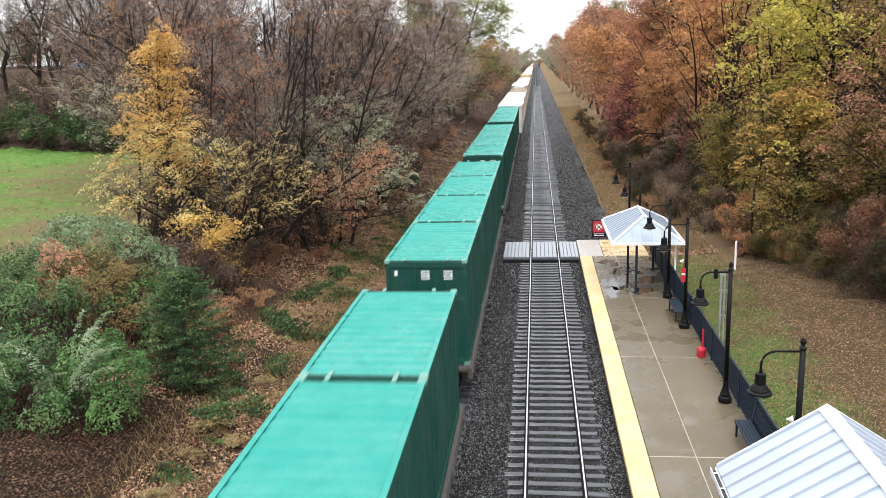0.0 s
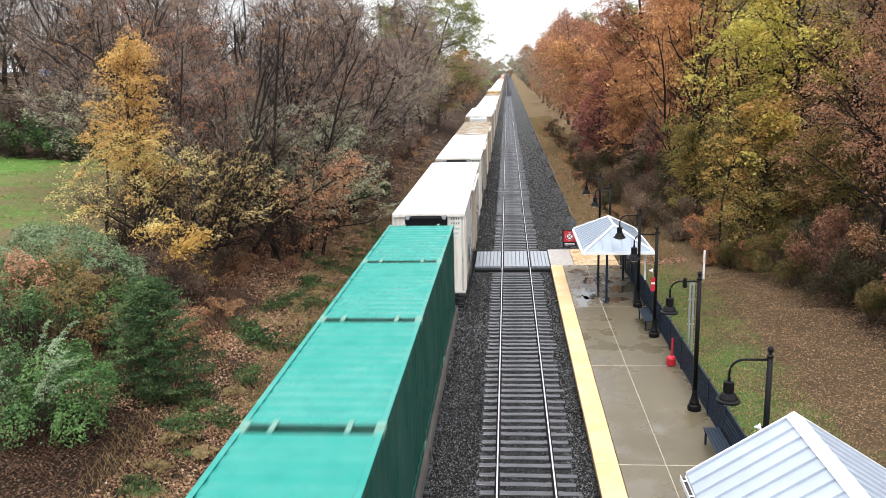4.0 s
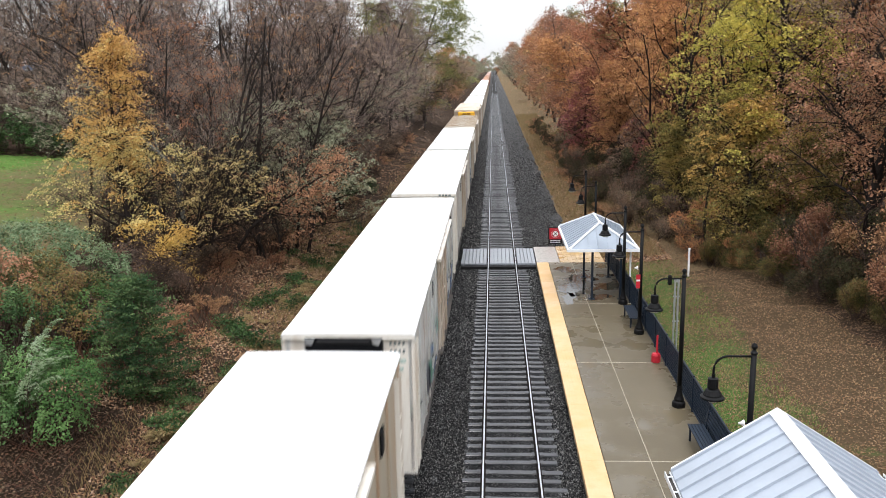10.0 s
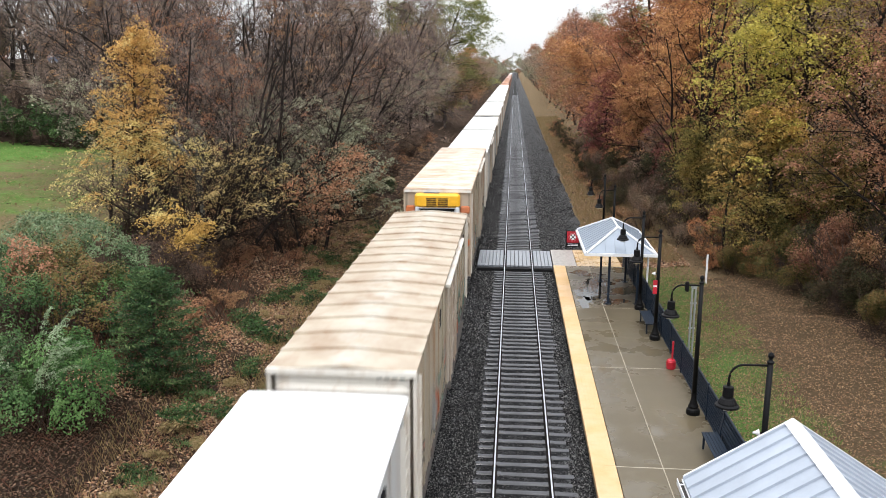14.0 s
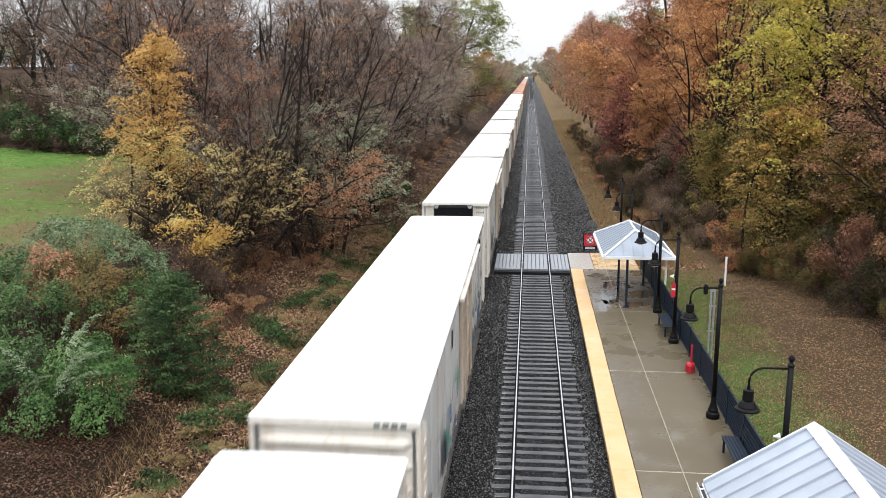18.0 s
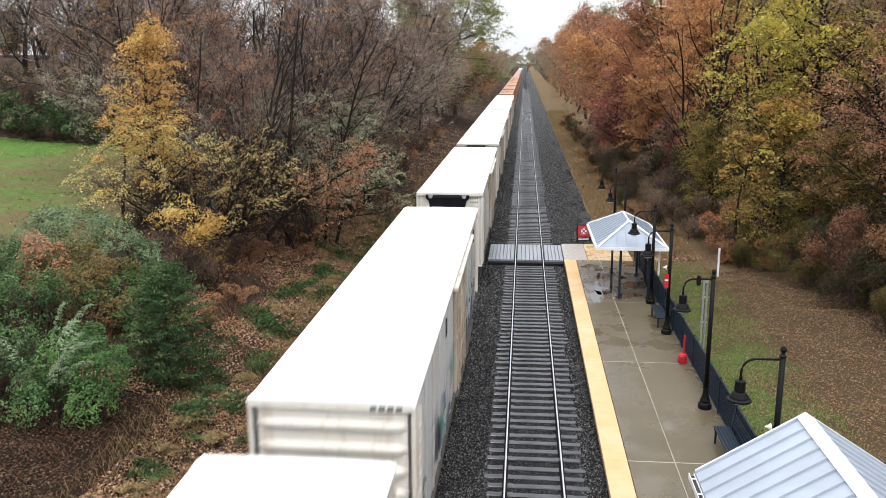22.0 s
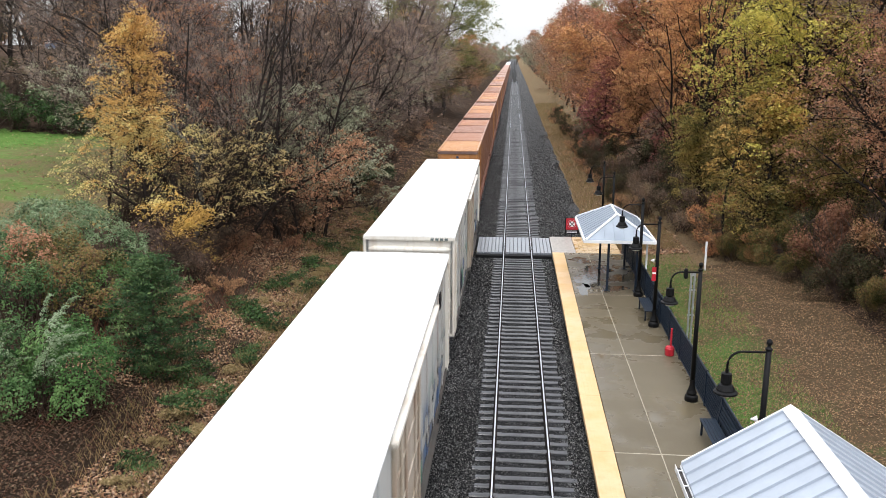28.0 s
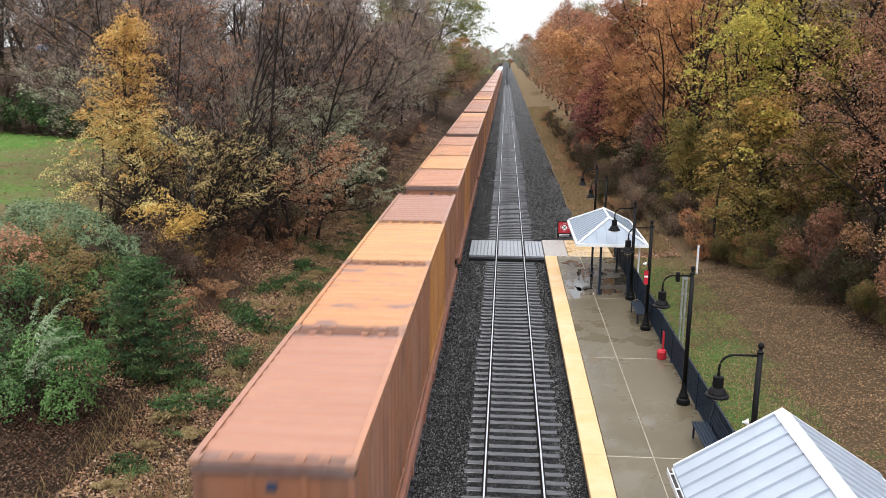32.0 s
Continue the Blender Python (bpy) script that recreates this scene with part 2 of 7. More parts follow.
M_UNIT_YELLOW = plain("yellow_unit_plastic", (0.80, 0.42, 0.02), 0.45, 0, 0.1)
M_PANEL_BLUE = plain("dark_blue_solar_cell", (0.03, 0.05, 0.09), 0.25)
M_MARK = plain("faded_lettering", (0.10, 0.13, 0.13), 0.7)
M_PRINT = plain("pale_green_small_print", (0.36, 0.46, 0.42), 0.7)
M_PLACARD = plain("white_placard", (0.68, 0.72, 0.70), 0.6)
M_RUBBER = plain("black_steel", (0.013, 0.013, 0.014), 0.65, spec=0.15)
M_FRAME = painted("grimy_underframe", (0.05, 0.045, 0.04), (0.10, 0.06, 0.04), 0.8, 0.6, 0.03)
M_FRAME_RED = painted("rusty_flatcar_frame", (0.20, 0.075, 0.045), (0.07, 0.045, 0.03), 0.8, 0.6, 0.04)


def ribbed_roof():
    k = Mat("rust_stained_ribbed_roof", 0.55)
    x, y, z = k.xyz()
    col = k.mix(k.mask(k.noise(0.9, 5.0, 0.65), 0.35, 0.7), (0.46, 0.405, 0.32), (0.31, 0.225, 0.15))
    col = k.mix(k.math("MULTIPLY", k.mask(k.noise(2.6, 6.0, 0.7), 0.55, 0.8), 0.6), col, (0.30, 0.16, 0.09))
    crown = k.ramp(k.math("ABSOLUTE", x), (0.1, (1, 1, 1)), (0.7, (0, 0, 0)))
    col = k.mix(k.math("MULTIPLY", crown, k.mask(k.noise(1.7, 4.0), 0.4, 0.65)), col, (0.48, 0.45, 0.39))
    return k.done(col)


def worn_roof():
    """White coating worn through to rust in blotches and in lines across the roof sheets."""
    k = Mat("rust_blotched_white_roof", 0.5)
    blotch = k.mask(k.noise(0.9, 6.0, 0.7), 0.44, 0.64)
    lines = k.mask(k.noise(1.0, 5.0, 0.7, k.scaled(0.5, 3.2, 1.0)), 0.46, 0.62)
    col = k.mix(k.math("MULTIPLY", lines, 0.7), (0.66, 0.60, 0.52), (0.40, 0.25, 0.14))
    col = k.mix(k.math("MULTIPLY", blotch, 0.75), col, (0.47, 0.24, 0.10))
    return k.done(col)


M_RIB_ROOF, M_WORN_ROOF = ribbed_roof(), worn_roof()


def ballast_mat():
    k = Mat("crushed_stone_ballast", 0.75, 0, 0.1)
    cell = k.voronoi(22.0)
    grey = k.node("RGBToBW", Color=cell).outputs[0]
    col = k.ramp(grey, (0.2, (0.009, 0.009, 0.010)), (0.5, (0.025, 0.025, 0.026)), (0.64, (0.062, 0.062, 0.061)), (0.74, (0.12, 0.118, 0.112)), (0.85, (0.25, 0.245, 0.235)))
    col = k.mix(k.math("MULTIPLY", k.mask(k.noise(0.5, 5.0), 0.42, 0.66), 0.45), col, (0.085, 0.088, 0.094))
    col = k.mix(k.math("MULTIPLY", k.mask(k.noise(3.2, 3.0, 0.7), 0.5, 0.68), 0.55), col, (0.19, 0.195, 0.205))
    chips = k.node("RGBToBW", Color=k.voronoi(7.0)).outputs[0]
    col = k.mix(k.mask(chips, 0.62, 0.72), col, k.mix(k.mask(cell, 0.3, 0.6), (0.02, 0.02, 0.021), (0.17, 0.172, 0.175)))
    gaps = k.voronoi(22.0, "Distance")
    col = k.mix(k.mask(gaps, 0.45, 0.85), col, (0.015, 0.015, 0.015))
    # oil and wet grime along the middle of the running track
    x, y, z = k.xyz()
    grime = k.ramp(k.math("ADD", k.math("MULTIPLY", k.math("ABSOLUTE", x), 0.5), k.math("MULTIPLY", k.noise(1.5, 4.0), 0.14)), (0.60, (0.72,) * 3), (0.78, (0.0,) * 3))
    col = k.mix(grime, col, (0.008, 0.008, 0.009))
    k.bump(k.math("SUBTRACT", 1.0, gaps), 0.9, 0.05)
    return k.done(col)


M_BALLAST = ballast_mat()


def stone_mat():
    k = Mat("loose_ballast_stone", 0.8, 0, 0.1)
    return k.done(k.ramp(k.island(), (0.1, (0.009, 0.009, 0.010)), (0.58, (0.024, 0.024, 0.025)), (0.82, (0.08, 0.08, 0.079)), (0.97, (0.24, 0.236, 0.23))))


M_STONE = stone_mat()


def tie_mat():
    k = Mat("wet_weathered_tie", 0.32, 0, 0.55)
    f = k.noise(1.0, 7.0, 0.7, k.scaled(1.2, 14, 14))
    col = k.ramp(f, (0.28, (0.014, 0.015, 0.017)), (0.55, (0.055, 0.057, 0.064)), (0.85, (0.16, 0.166, 0.184)))
    col = k.mix(k.math("MULTIPLY", k.each(), 0.45), col, (0.045, 0.045, 0.05))
    k.bump(f, 0.5, 0.01)
    return k.done(col, k.ramp(k.noise(1.3, 4.0, 0.6), (0.35, (0.16,) * 3), (0.65, (0.55,) * 3)))


M_TIE = tie_mat()


def rail_mats():
    k = Mat("polished_rail_head", 0.26, 1.0)
    head = k.done(k.ramp(k.noise(3.0, 4.0, 0.6, k.scaled(20, 0.3, 20)), (0.3, (0.46, 0.47, 0.50)), (0.7, (0.64, 0.65, 0.68))))
    k = Mat("rusty_rail_web", 0.85, 0.0, 0.1)
    web = k.done(k.ramp(k.noise(8.0, 5.0), (0.3, (0.008, 0.007, 0.007)), (0.7, (0.026, 0.02, 0.018))))
    return head, web


M_RAIL, M_WEB = rail_mats()


def concrete_mat():
    k = Mat("wet_tan_concrete", 0.35, 0, 0.35)
    big = k.noise(0.35, 5.0, 0.6)
    fine = k.noise(24.0, 4.0, 0.7)
    col = k.ramp(big, (0.3, (0.078, 0.062, 0.038)), (0.7, (0.120, 0.098, 0.061)))
    col = k.mix(k.math("MULTIPLY", k.mask(fine, 0.35, 0.75), 0.3), col, (0.15, 0.124, 0.082))
    col = k.mix(k.math("MULTIPLY", k.mask(k.noise(1.4, 6.0, 0.7), 0.58, 0.75), 0.5), col, (0.12, 0.10, 0.08))
    col = k.mix(k.math("MULTIPLY", k.each(), 0.25), col, (0.18, 0.15, 0.10))
    k.bump(fine, 0.08, 0.004)
    wet = k.ramp(k.noise(0.55, 4.0, 0.6), (0.36, (0.06,) * 3), (0.54, (0.48,) * 3))
    return k.done(col, wet)


M_CONCRETE = concrete_mat()
M_JOINT = plain("pale_joint_sealant", (0.36, 0.32, 0.25), 0.7)
M_YELLOW = painted("cream_yellow_tactile", (0.58, 0.375, 0.18), (0.44, 0.28, 0.14), 0.6, 0.35, 0.12)
M_BRICKY = painted("yellow_stained_paving", (0.44, 0.27, 0.08), (0.22, 0.13, 0.07), 0.16, 0.9, 0.25)
M_CROSSING = plain("grey_crossing_panel", (0.25, 0.27, 0.30), 0.4, 0, 0.15)
M_SHELTER_ROOF = plain("grey_blue_standing_seam_metal", (0.27, 0.31, 0.36), 0.4, 0.25, 0.10, 1.2)
M_METAL_ROOF = plain("pale_grey_standing_seam_metal", (0.37, 0.41, 0.47), 0.36, 0.25, 0.10, 1.2)
M_METAL_CAP = plain("white_metal_trim", (0.74, 0.76, 0.78), 0.4, 0, 0.06)
M_LAMP = plain("black_lamp_paint", (0.006, 0.006, 0.0065), 0.5)
M_LAMP.node_tree.nodes["Principled BSDF"].inputs["Specular IOR Level"].default_value = 0.14
M_GLASS = plain("milky_lamp_glass", (0.55, 0.55, 0.52), 0.3)
M_FENCE = plain("blue_black_fence_paint", (0.012, 0.02, 0.034), 0.5, spec=0.2)
M_RED = plain("red_plastic", (0.45, 0.015, 0.03), 0.4)
M_SIGN_WHITE = plain("white_sign_face", (0.75, 0.75, 0.75), 0.4)
M_GALV = plain("galvanised_pipe", (0.42, 0.44, 0.46), 0.4, 0.6)
M_WHITE_POST = plain("white_plastic_marker", (0.78, 0.78, 0.80), 0.5)
M_SOFFIT = plain("dark_soffit", (0.10, 0.11, 0.12), 0.7)
M_LEAFWET = plain("wet_gutter_leaves", (0.025, 0.02, 0.017), 0.7)


def ground_mat():
    k = Mat("autumn_ground", 0.95, 0, 0.03)
    x, y, z = k.xyz()
    fine = k.noise(9.0, 7.0, 0.75)
    mid = k.noise(0.9, 5.0, 0.65)
    big = k.noise(0.16, 4.0, 0.6)
    litter = k.ramp(fine, (0.28, (0.013, 0.010, 0.008)), (0.5, (0.055, 0.037, 0.026)), (0.75, (0.15, 0.10, 0.07)))
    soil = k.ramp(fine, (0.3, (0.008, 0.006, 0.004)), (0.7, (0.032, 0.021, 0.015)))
    grass = k.ramp(fine, (0.25, (0.04, 0.08, 0.02)), (0.6, (0.095, 0.165, 0.045)), (0.85, (0.20, 0.25, 0.09)))
    straw = k.ramp(fine, (0.25, (0.12, 0.085, 0.045)), (0.7, (0.34, 0.25, 0.14)))
    col = k.mix(k.math("MULTIPLY", k.mask(mid, 0.45, 0.65), k.ramp(k.math("MULTIPLY", x, 0.1), (0.0, (1, 1, 1)), (0.3, (0.35,) * 3))), litter, soil)
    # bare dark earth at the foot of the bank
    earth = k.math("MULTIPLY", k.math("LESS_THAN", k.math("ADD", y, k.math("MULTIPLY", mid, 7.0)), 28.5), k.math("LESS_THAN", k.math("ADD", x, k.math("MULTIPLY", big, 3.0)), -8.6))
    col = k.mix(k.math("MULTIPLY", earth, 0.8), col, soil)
    # the mown field on the bank
    field = k.math("MULTIPLY", k.math("LESS_THAN", k.math("ADD", x, k.math("MULTIPLY", mid, 5.0)), -20.0), k.math("LESS_THAN", k.math("ADD", y, k.math("MULTIPLY", mid, 6.0)), 80.0))
    field = k.math("MULTIPLY", field, k.math("GREATER_THAN", y, 28.0))
    mown = k.mix(1.0, grass, (1.5, 1.5, 1.5), "MULTIPLY")
    meadow = k.mix(k.math("MULTIPLY", k.mask(k.math("ADD", k.noise(0.22, 8.0, 0.75), k.math("ADD", k.math("MULTIPLY", k.math("ADD", x, 33.0), 0.02), k.ramp(k.math("MULTIPLY", y, 0.01), (0.50, (0.0,) * 3), (0.60, (0.2,) * 3)))), 0.46, 0.66), 0.9), k.mix(k.mask(k.noise(1.6, 6.0, 0.75), 0.42, 0.62), k.mix(1.0, mown, (0.6, 0.66, 0.5), "MULTIPLY"), mown), k.mix(k.mask(fine, 0.4, 0.6), straw, litter))
    col = k.mix(field, col, meadow)
    # the lawn behind the platform and the straw verge past it
    lawn = k.math("MULTIPLY", k.math("GREATER_THAN", x, 4.4), k.math("LESS_THAN", k.math("ADD", x, k.math("MULTIPLY", mid, 2.0)), 14.5))
    near = k.math("LESS_THAN", y, 44.0)
    green = k.mix(k.math("MULTIPLY", k.mask(k.math("ADD", k.noise(0.42, 5.0, 0.7), k.math("MULTIPLY", k.math("SUBTRACT", 9.0, x), 0.09)), 0.45, 0.68), 0.95), k.mix(0.5, litter, (0.10, 0.072, 0.038)), k.mix(1.0, grass, (0.85, 0.85, 0.85), "MULTIPLY"))
    col = k.mix(k.math("MULTIPLY", lawn, near), col, green)
    col = k.mix(k.math("MULTIPLY", k.math("MULTIPLY", lawn, k.math("SUBTRACT", 1.0, near)), 0.55), col, straw)
    k.bump(fine, 0.7, 0.06)
    return k.done(col)


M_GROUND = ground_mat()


def litter_mat(name, *cols):
    k = Mat(name, 0.6, 0, 0.15)
    n = len(cols)
    return k.done(k.ramp(k.island(), *[((i + 0.5) / n, c) for i, c in enumerate(cols)]))


M_LITTER = litter_mat("fallen_leaves", (0.05, 0.028, 0.02), (0.50, 0.36, 0.25), (0.30, 0.17, 0.085), (0.10, 0.05, 0.03), (0.20, 0.105, 0.058), (0.33, 0.20, 0.115), (0.44, 0.30, 0.19), (0.27, 0.115, 0.06), (0.14, 0.075, 0.046))
M_LAWN_LITTER = litter_mat("lawn_leaves", (0.07, 0.042, 0.026), (0.16, 0.092, 0.05), (0.26, 0.16, 0.085), (0.11, 0.065, 0.038), (0.35, 0.24, 0.14), (0.20, 0.11, 0.055), (0.10, 0.055, 0.034), (0.28, 0.18, 0.095))
M_DARK_LITTER = litter_mat("sodden_leaves", (0.03, 0.018, 0.012), (0.07, 0.038, 0.024), (0.13, 0.065, 0.035), (0.20, 0.13, 0.085), (0.06, 0.05, 0.028), (0.10, 0.05, 0.03))
M_STRAW = litter_mat("dry_grass", (0.22, 0.15, 0.075), (0.36, 0.26, 0.13), (0.14, 0.12, 0.05), (0.28, 0.21, 0.10))
M_STEM = litter_mat("bramble_stems", (0.03, 0.018, 0.013), (0.09, 0.05, 0.034), (0.17, 0.11, 0.075), (0.13, 0.05, 0.03))
M_BLADES = litter_mat("green_grass", (0.06, 0.13, 0.025), (0.11, 0.22, 0.045), (0.20, 0.27, 0.07), (0.28, 0.25, 0.11))

L_RUSSET = foliage("russet_oak_leaves", (0.20, 0.095, 0.055), (0.34, 0.13, 0.062), (0.50, 0.20, 0.085), (0.62, 0.275, 0.105), (0.52, 0.30, 0.125))
L_YELGREEN = foliage("yellow_green_leaves", (0.30, 0.29, 0.06), (0.50, 0.47, 0.085), (0.74, 0.66, 0.11), (0.86, 0.74, 0.14), (0.82, 0.60, 0.11), through=0.4)
L_YELOLIVE = foliage("olive_gold_leaves", (0.13, 0.12, 0.045), (0.20, 0.18, 0.055), (0.34, 0.25, 0.065), (0.50, 0.34, 0.075), (0.30, 0.15, 0.065))
L_GOLD = foliage("golden_leaves", (0.34, 0.17, 0.05), (0.55, 0.27, 0.075), (0.64, 0.36, 0.11), (0.58, 0.40, 0.14))
L_AMBER = foliage("amber_leaves", (0.42, 0.25, 0.06), (0.62, 0.37, 0.08), (0.72, 0.46, 0.10), (0.66, 0.50, 0.13))
L_PALEGOLD = foliage("pale_yellow_leaves", (0.36, 0.27, 0.09), (0.56, 0.43, 0.16), (0.68, 0.52, 0.22), (0.70, 0.50, 0.17))
L_RUST = foliage("rust_brown_leaves", (0.16, 0.08, 0.05), (0.34, 0.15, 0.08), (0.52, 0.26, 0.145), (0.42, 0.18, 0.10), (0.24, 0.18, 0.08))
L_THICKET = foliage("rust_thicket_leaves", (0.095, 0.05, 0.032), (0.20, 0.092, 0.05), (0.36, 0.165, 0.082), (0.48, 0.24, 0.13), (0.21, 0.17, 0.065))
L_BRUSH = foliage("dull_brush_leaves", (0.06, 0.044, 0.034), (0.12, 0.086, 0.064), (0.22, 0.155, 0.11), (0.24, 0.125, 0.08), (0.12, 0.12, 0.05))
L_BURGUNDY = foliage("burgundy_leaves", (0.33, 0.09, 0.085), (0.44, 0.14, 0.12), (0.20, 0.06, 0.06), (0.36, 0.16, 0.11))
L_OLIVE = foliage("olive_green_leaves", (0.12, 0.14, 0.05), (0.20, 0.22, 0.07), (0.30, 0.30, 0.095), (0.40, 0.34, 0.11))
L_IVY = foliage("deep_green_leaves", (0.012, 0.026, 0.008), (0.036, 0.074, 0.02), (0.075, 0.135, 0.038), (0.14, 0.21, 0.075), gloss=0.35, through=0.12)
L_VINE = foliage("fresh_vine_leaves", (0.018, 0.048, 0.012), (0.055, 0.125, 0.03), (0.10, 0.195, 0.05), (0.155, 0.26, 0.08), gloss=0.4, through=0.18)
L_IVYGREY = foliage("grey_green_ivy", (0.03, 0.055, 0.02), (0.075, 0.125, 0.05), (0.135, 0.20, 0.092), (0.22, 0.29, 0.155), (0.15, 0.125, 0.055), gloss=0.35, through=0.15)
L_TANGLE = foliage("olive_tangle_leaves", (0.03, 0.036, 0.014), (0.07, 0.085, 0.026), (0.13, 0.12, 0.036), (0.26, 0.18, 0.05), (0.18, 0.085, 0.04), (0.09, 0.13, 0.04), through=0.2)
L_CEDAR = foliage("cedar_sprays", (0.012, 0.03, 0.012), (0.032, 0.066, 0.024), (0.07, 0.11, 0.036), (0.13, 0.165, 0.06), through=0.08)
L_PALE = foliage("pale_seed_heads", (0.15, 0.21, 0.10), (0.27, 0.34, 0.19), (0.42, 0.48, 0.33))
L_DULL = foliage("dull_brown_leaves", (0.17, 0.115, 0.09), (0.28, 0.19, 0.14), (0.44, 0.31, 0.22), (0.38, 0.205, 0.145))
L_SAGE = foliage("grey_green_leaves", (0.30, 0.31, 0.20), (0.42, 0.42, 0.29), (0.19, 0.20, 0.12), (0.44, 0.40, 0.26))
L_TWIG = foliage("fine_brown_twigs", (0.085, 0.06, 0.05), (0.17, 0.125, 0.106), (0.27, 0.20, 0.17), (0.36, 0.275, 0.23), gloss=0.9, through=0.05)
# leaf colours darkened to stand in for the wood's shaded gaps
L_UNDER_SHADE = foliage("dark_understory_leaves", (0.055, 0.06, 0.028), (0.10, 0.095, 0.042), (0.026, 0.027, 0.016), (0.16, 0.105, 0.055), (0.08, 0.10, 0.04))
B_DARK = bark("dark_bark", (0.014, 0.011, 0.010), (0.050, 0.040, 0.035))
B_GREY = bark("grey_brown_bark", (0.045, 0.037, 0.032), (0.125, 0.103, 0.09))
B_TWIG = bark("brown_twigs", (0.050, 0.034, 0.027), (0.12, 0.085, 0.07))
B_PALE = bark("pale_lichened_bark", (0.10, 0.10, 0.09), (0.30, 0.29, 0.26))

# ---- mesh helpers ----


class Geo:
    """Vertices and faces of one mesh, gathered piece by piece."""

    def __init__(self):
        self.v, self.f = [], []

    def add(self, vs, fs):
        o = len(self.v)
        self.v += [tuple(p) for p in vs]
        self.f += [tuple(i + o for i in q) for q in fs]
        return self

    def box(self, x0, x1, y0, y1, z0, z1, b=0.0):
        if b <= 0:
            vs = [(x, y, z) for x in (x0, x1) for y in (y0, y1) for z in (z0, z1)]
            return self.add(vs, [(0, 1, 3, 2), (4, 6, 7, 5), (0, 4, 5, 1), (2, 3, 7, 6), (0, 2, 6, 4), (1, 5, 7, 3)])
        bm = bmesh.new()
        bmesh.ops.create_cube(bm, size=1.0)
        for p in bm.verts:
            p.co = ((x0 + x1) / 2 + p.co.x * (x1 - x0), (y0 + y1) / 2 + p.co.y * (y1 - y0), (z0 + z1) / 2 + p.co.z * (z1 - z0))
        bmesh.ops.bevel(bm, geom=bm.edges[:], offset=b, segments=1, affect="EDGES")
        bm.verts.index_update()
        self.add([p.co.copy() for p in bm.verts], [[p.index for p in f.verts] for f in bm.faces])
        bm.free()
        return self

    def lathe(self, profile, sides=14, at=(0, 0, 0), axis="z"):
        """profile: pairs of radius and height; closed at both ends."""
        vs, fs = [], []
        for r, h in profile:
            for i in range(sides):
                a = 2 * math.pi * i / sides
                c, s = r * math.cos(a), r * math.sin(a)
                p = {"z": (c, s, h), "x": (h, c, s), "y": (s, h, c)}[axis]
                vs.append((p[0] + at[0], p[1] + at[1], p[2] + at[2]))
        n = len(profile)
        for j in range(n - 1):
            for i in range(sides):
                k = (i + 1) % sides
                fs.append((j * sides + i, j * sides + k, (j + 1) * sides + k, (j + 1) * sides + i))
        fs += [tuple(reversed(range(sides))), tuple(range((n - 1) * sides, n * sides))]
        return self.add(vs, fs)

    def tube(self, pts, r, sides=8):
        """A round bar along a line of points."""
        pts = [Vector(p) for p in pts]
        rs = r if isinstance(r, (list, tuple)) else [r] * len(pts)
        vs, fs = [], []
        for i, p in enumerate(pts):
            d = (pts[min(i + 1, len(pts) - 1)] - pts[max(i - 1, 0)]).normalized()
            u = d.cross(Vector((0, 0, 1)) if abs(d.z) < 0.9 else Vector((1, 0, 0))).normalized()
            w = d.cross(u)
            for j in range(sides):
                a = 2 * math.pi * j / sides
                vs.append(p + (u * math.cos(a) + w * math.sin(a)) * rs[i])
        for i in range(len(pts) - 1):
            for j in range(sides):
                k = (j + 1) % sides
                fs.append((i * sides + j, i * sides + k, (i + 1) * sides + k, (i + 1) * sides + j))
        fs += [tuple(reversed(range(sides))), tuple(range((len(pts) - 1) * sides, len(pts) * sides))]
        return self.add(vs, fs)

    def sheet(self, profile, a0, a1, thick, axis="y"):
        """A bent sheet: a profile of (u, z) swept from a0 to a1 along y (u is x) or along x (u is y), given thickness downwards."""
        n = len(profile)
        vs = []
        for a in (a0, a1):
            for dz in (0, -thick):
                for u, z in profile:
                    vs.append((u, a, z + dz) if axis == "y" else (a, u, z + dz))
        fs = []
        for i in range(n - 1):
            fs.append((i, i + 1, 2 * n + i + 1, 2 * n + i))
            fs.append((n + i, 3 * n + i, 3 * n + i + 1, n + i + 1))
            fs.append((i, n + i, n + i + 1, i + 1))
            fs.append((2 * n + i, 2 * n + i + 1, 3 * n + i + 1, 3 * n + i))
        fs += [(0, 2 * n, 3 * n, n), (n - 1, 2 * n - 1, 4 * n - 1, 3 * n - 1)]
        return self.add(vs, fs)

    def mesh(self, name, mat, smooth=False):
        me = bpy.data.meshes.new(name)
        me.from_pydata(self.v, [], self.f)
        me.materials.append(mat)
        if smooth:
            me.shade_smooth()
        me.update()
        return me


def part(name, geo, mat, parent, label="", at=None, smooth=False):
    """Links a mesh as one part of a thing."""
    me = geo.mesh(name, mat, smooth) if isinstance(geo, Geo) else geo
    ob = new(name, me)
    ob.parent = parent
    if at is not None:
        ob.matrix_basis = at
    if label:
        ob["label"] = label
    return ob


def thing(name, label, category, group="", at=None, kind=""):
    ob = new(name)
    ob.empty_display_size = 0.3
    if at is not None:
        ob.matrix_basis = at
    return tagged(ob, label, category, group, kind)


def soup(name, verts, quads, mat):
    """A mesh from numpy arrays."""
    me = bpy.data.meshes.new(name)
    me.from_pydata(verts.tolist(), [], quads.tolist())
    me.materials.append(mat)
    me.update()
    return me


def ramp_lin(v, *pts):
    return float(np.interp(v, [p[0] for p in pts], [p[1] for p in pts]))


def rnd(a, b):
    return random.uniform(a, b)


# ---- the ground ----
TRAIN_X = -3.85


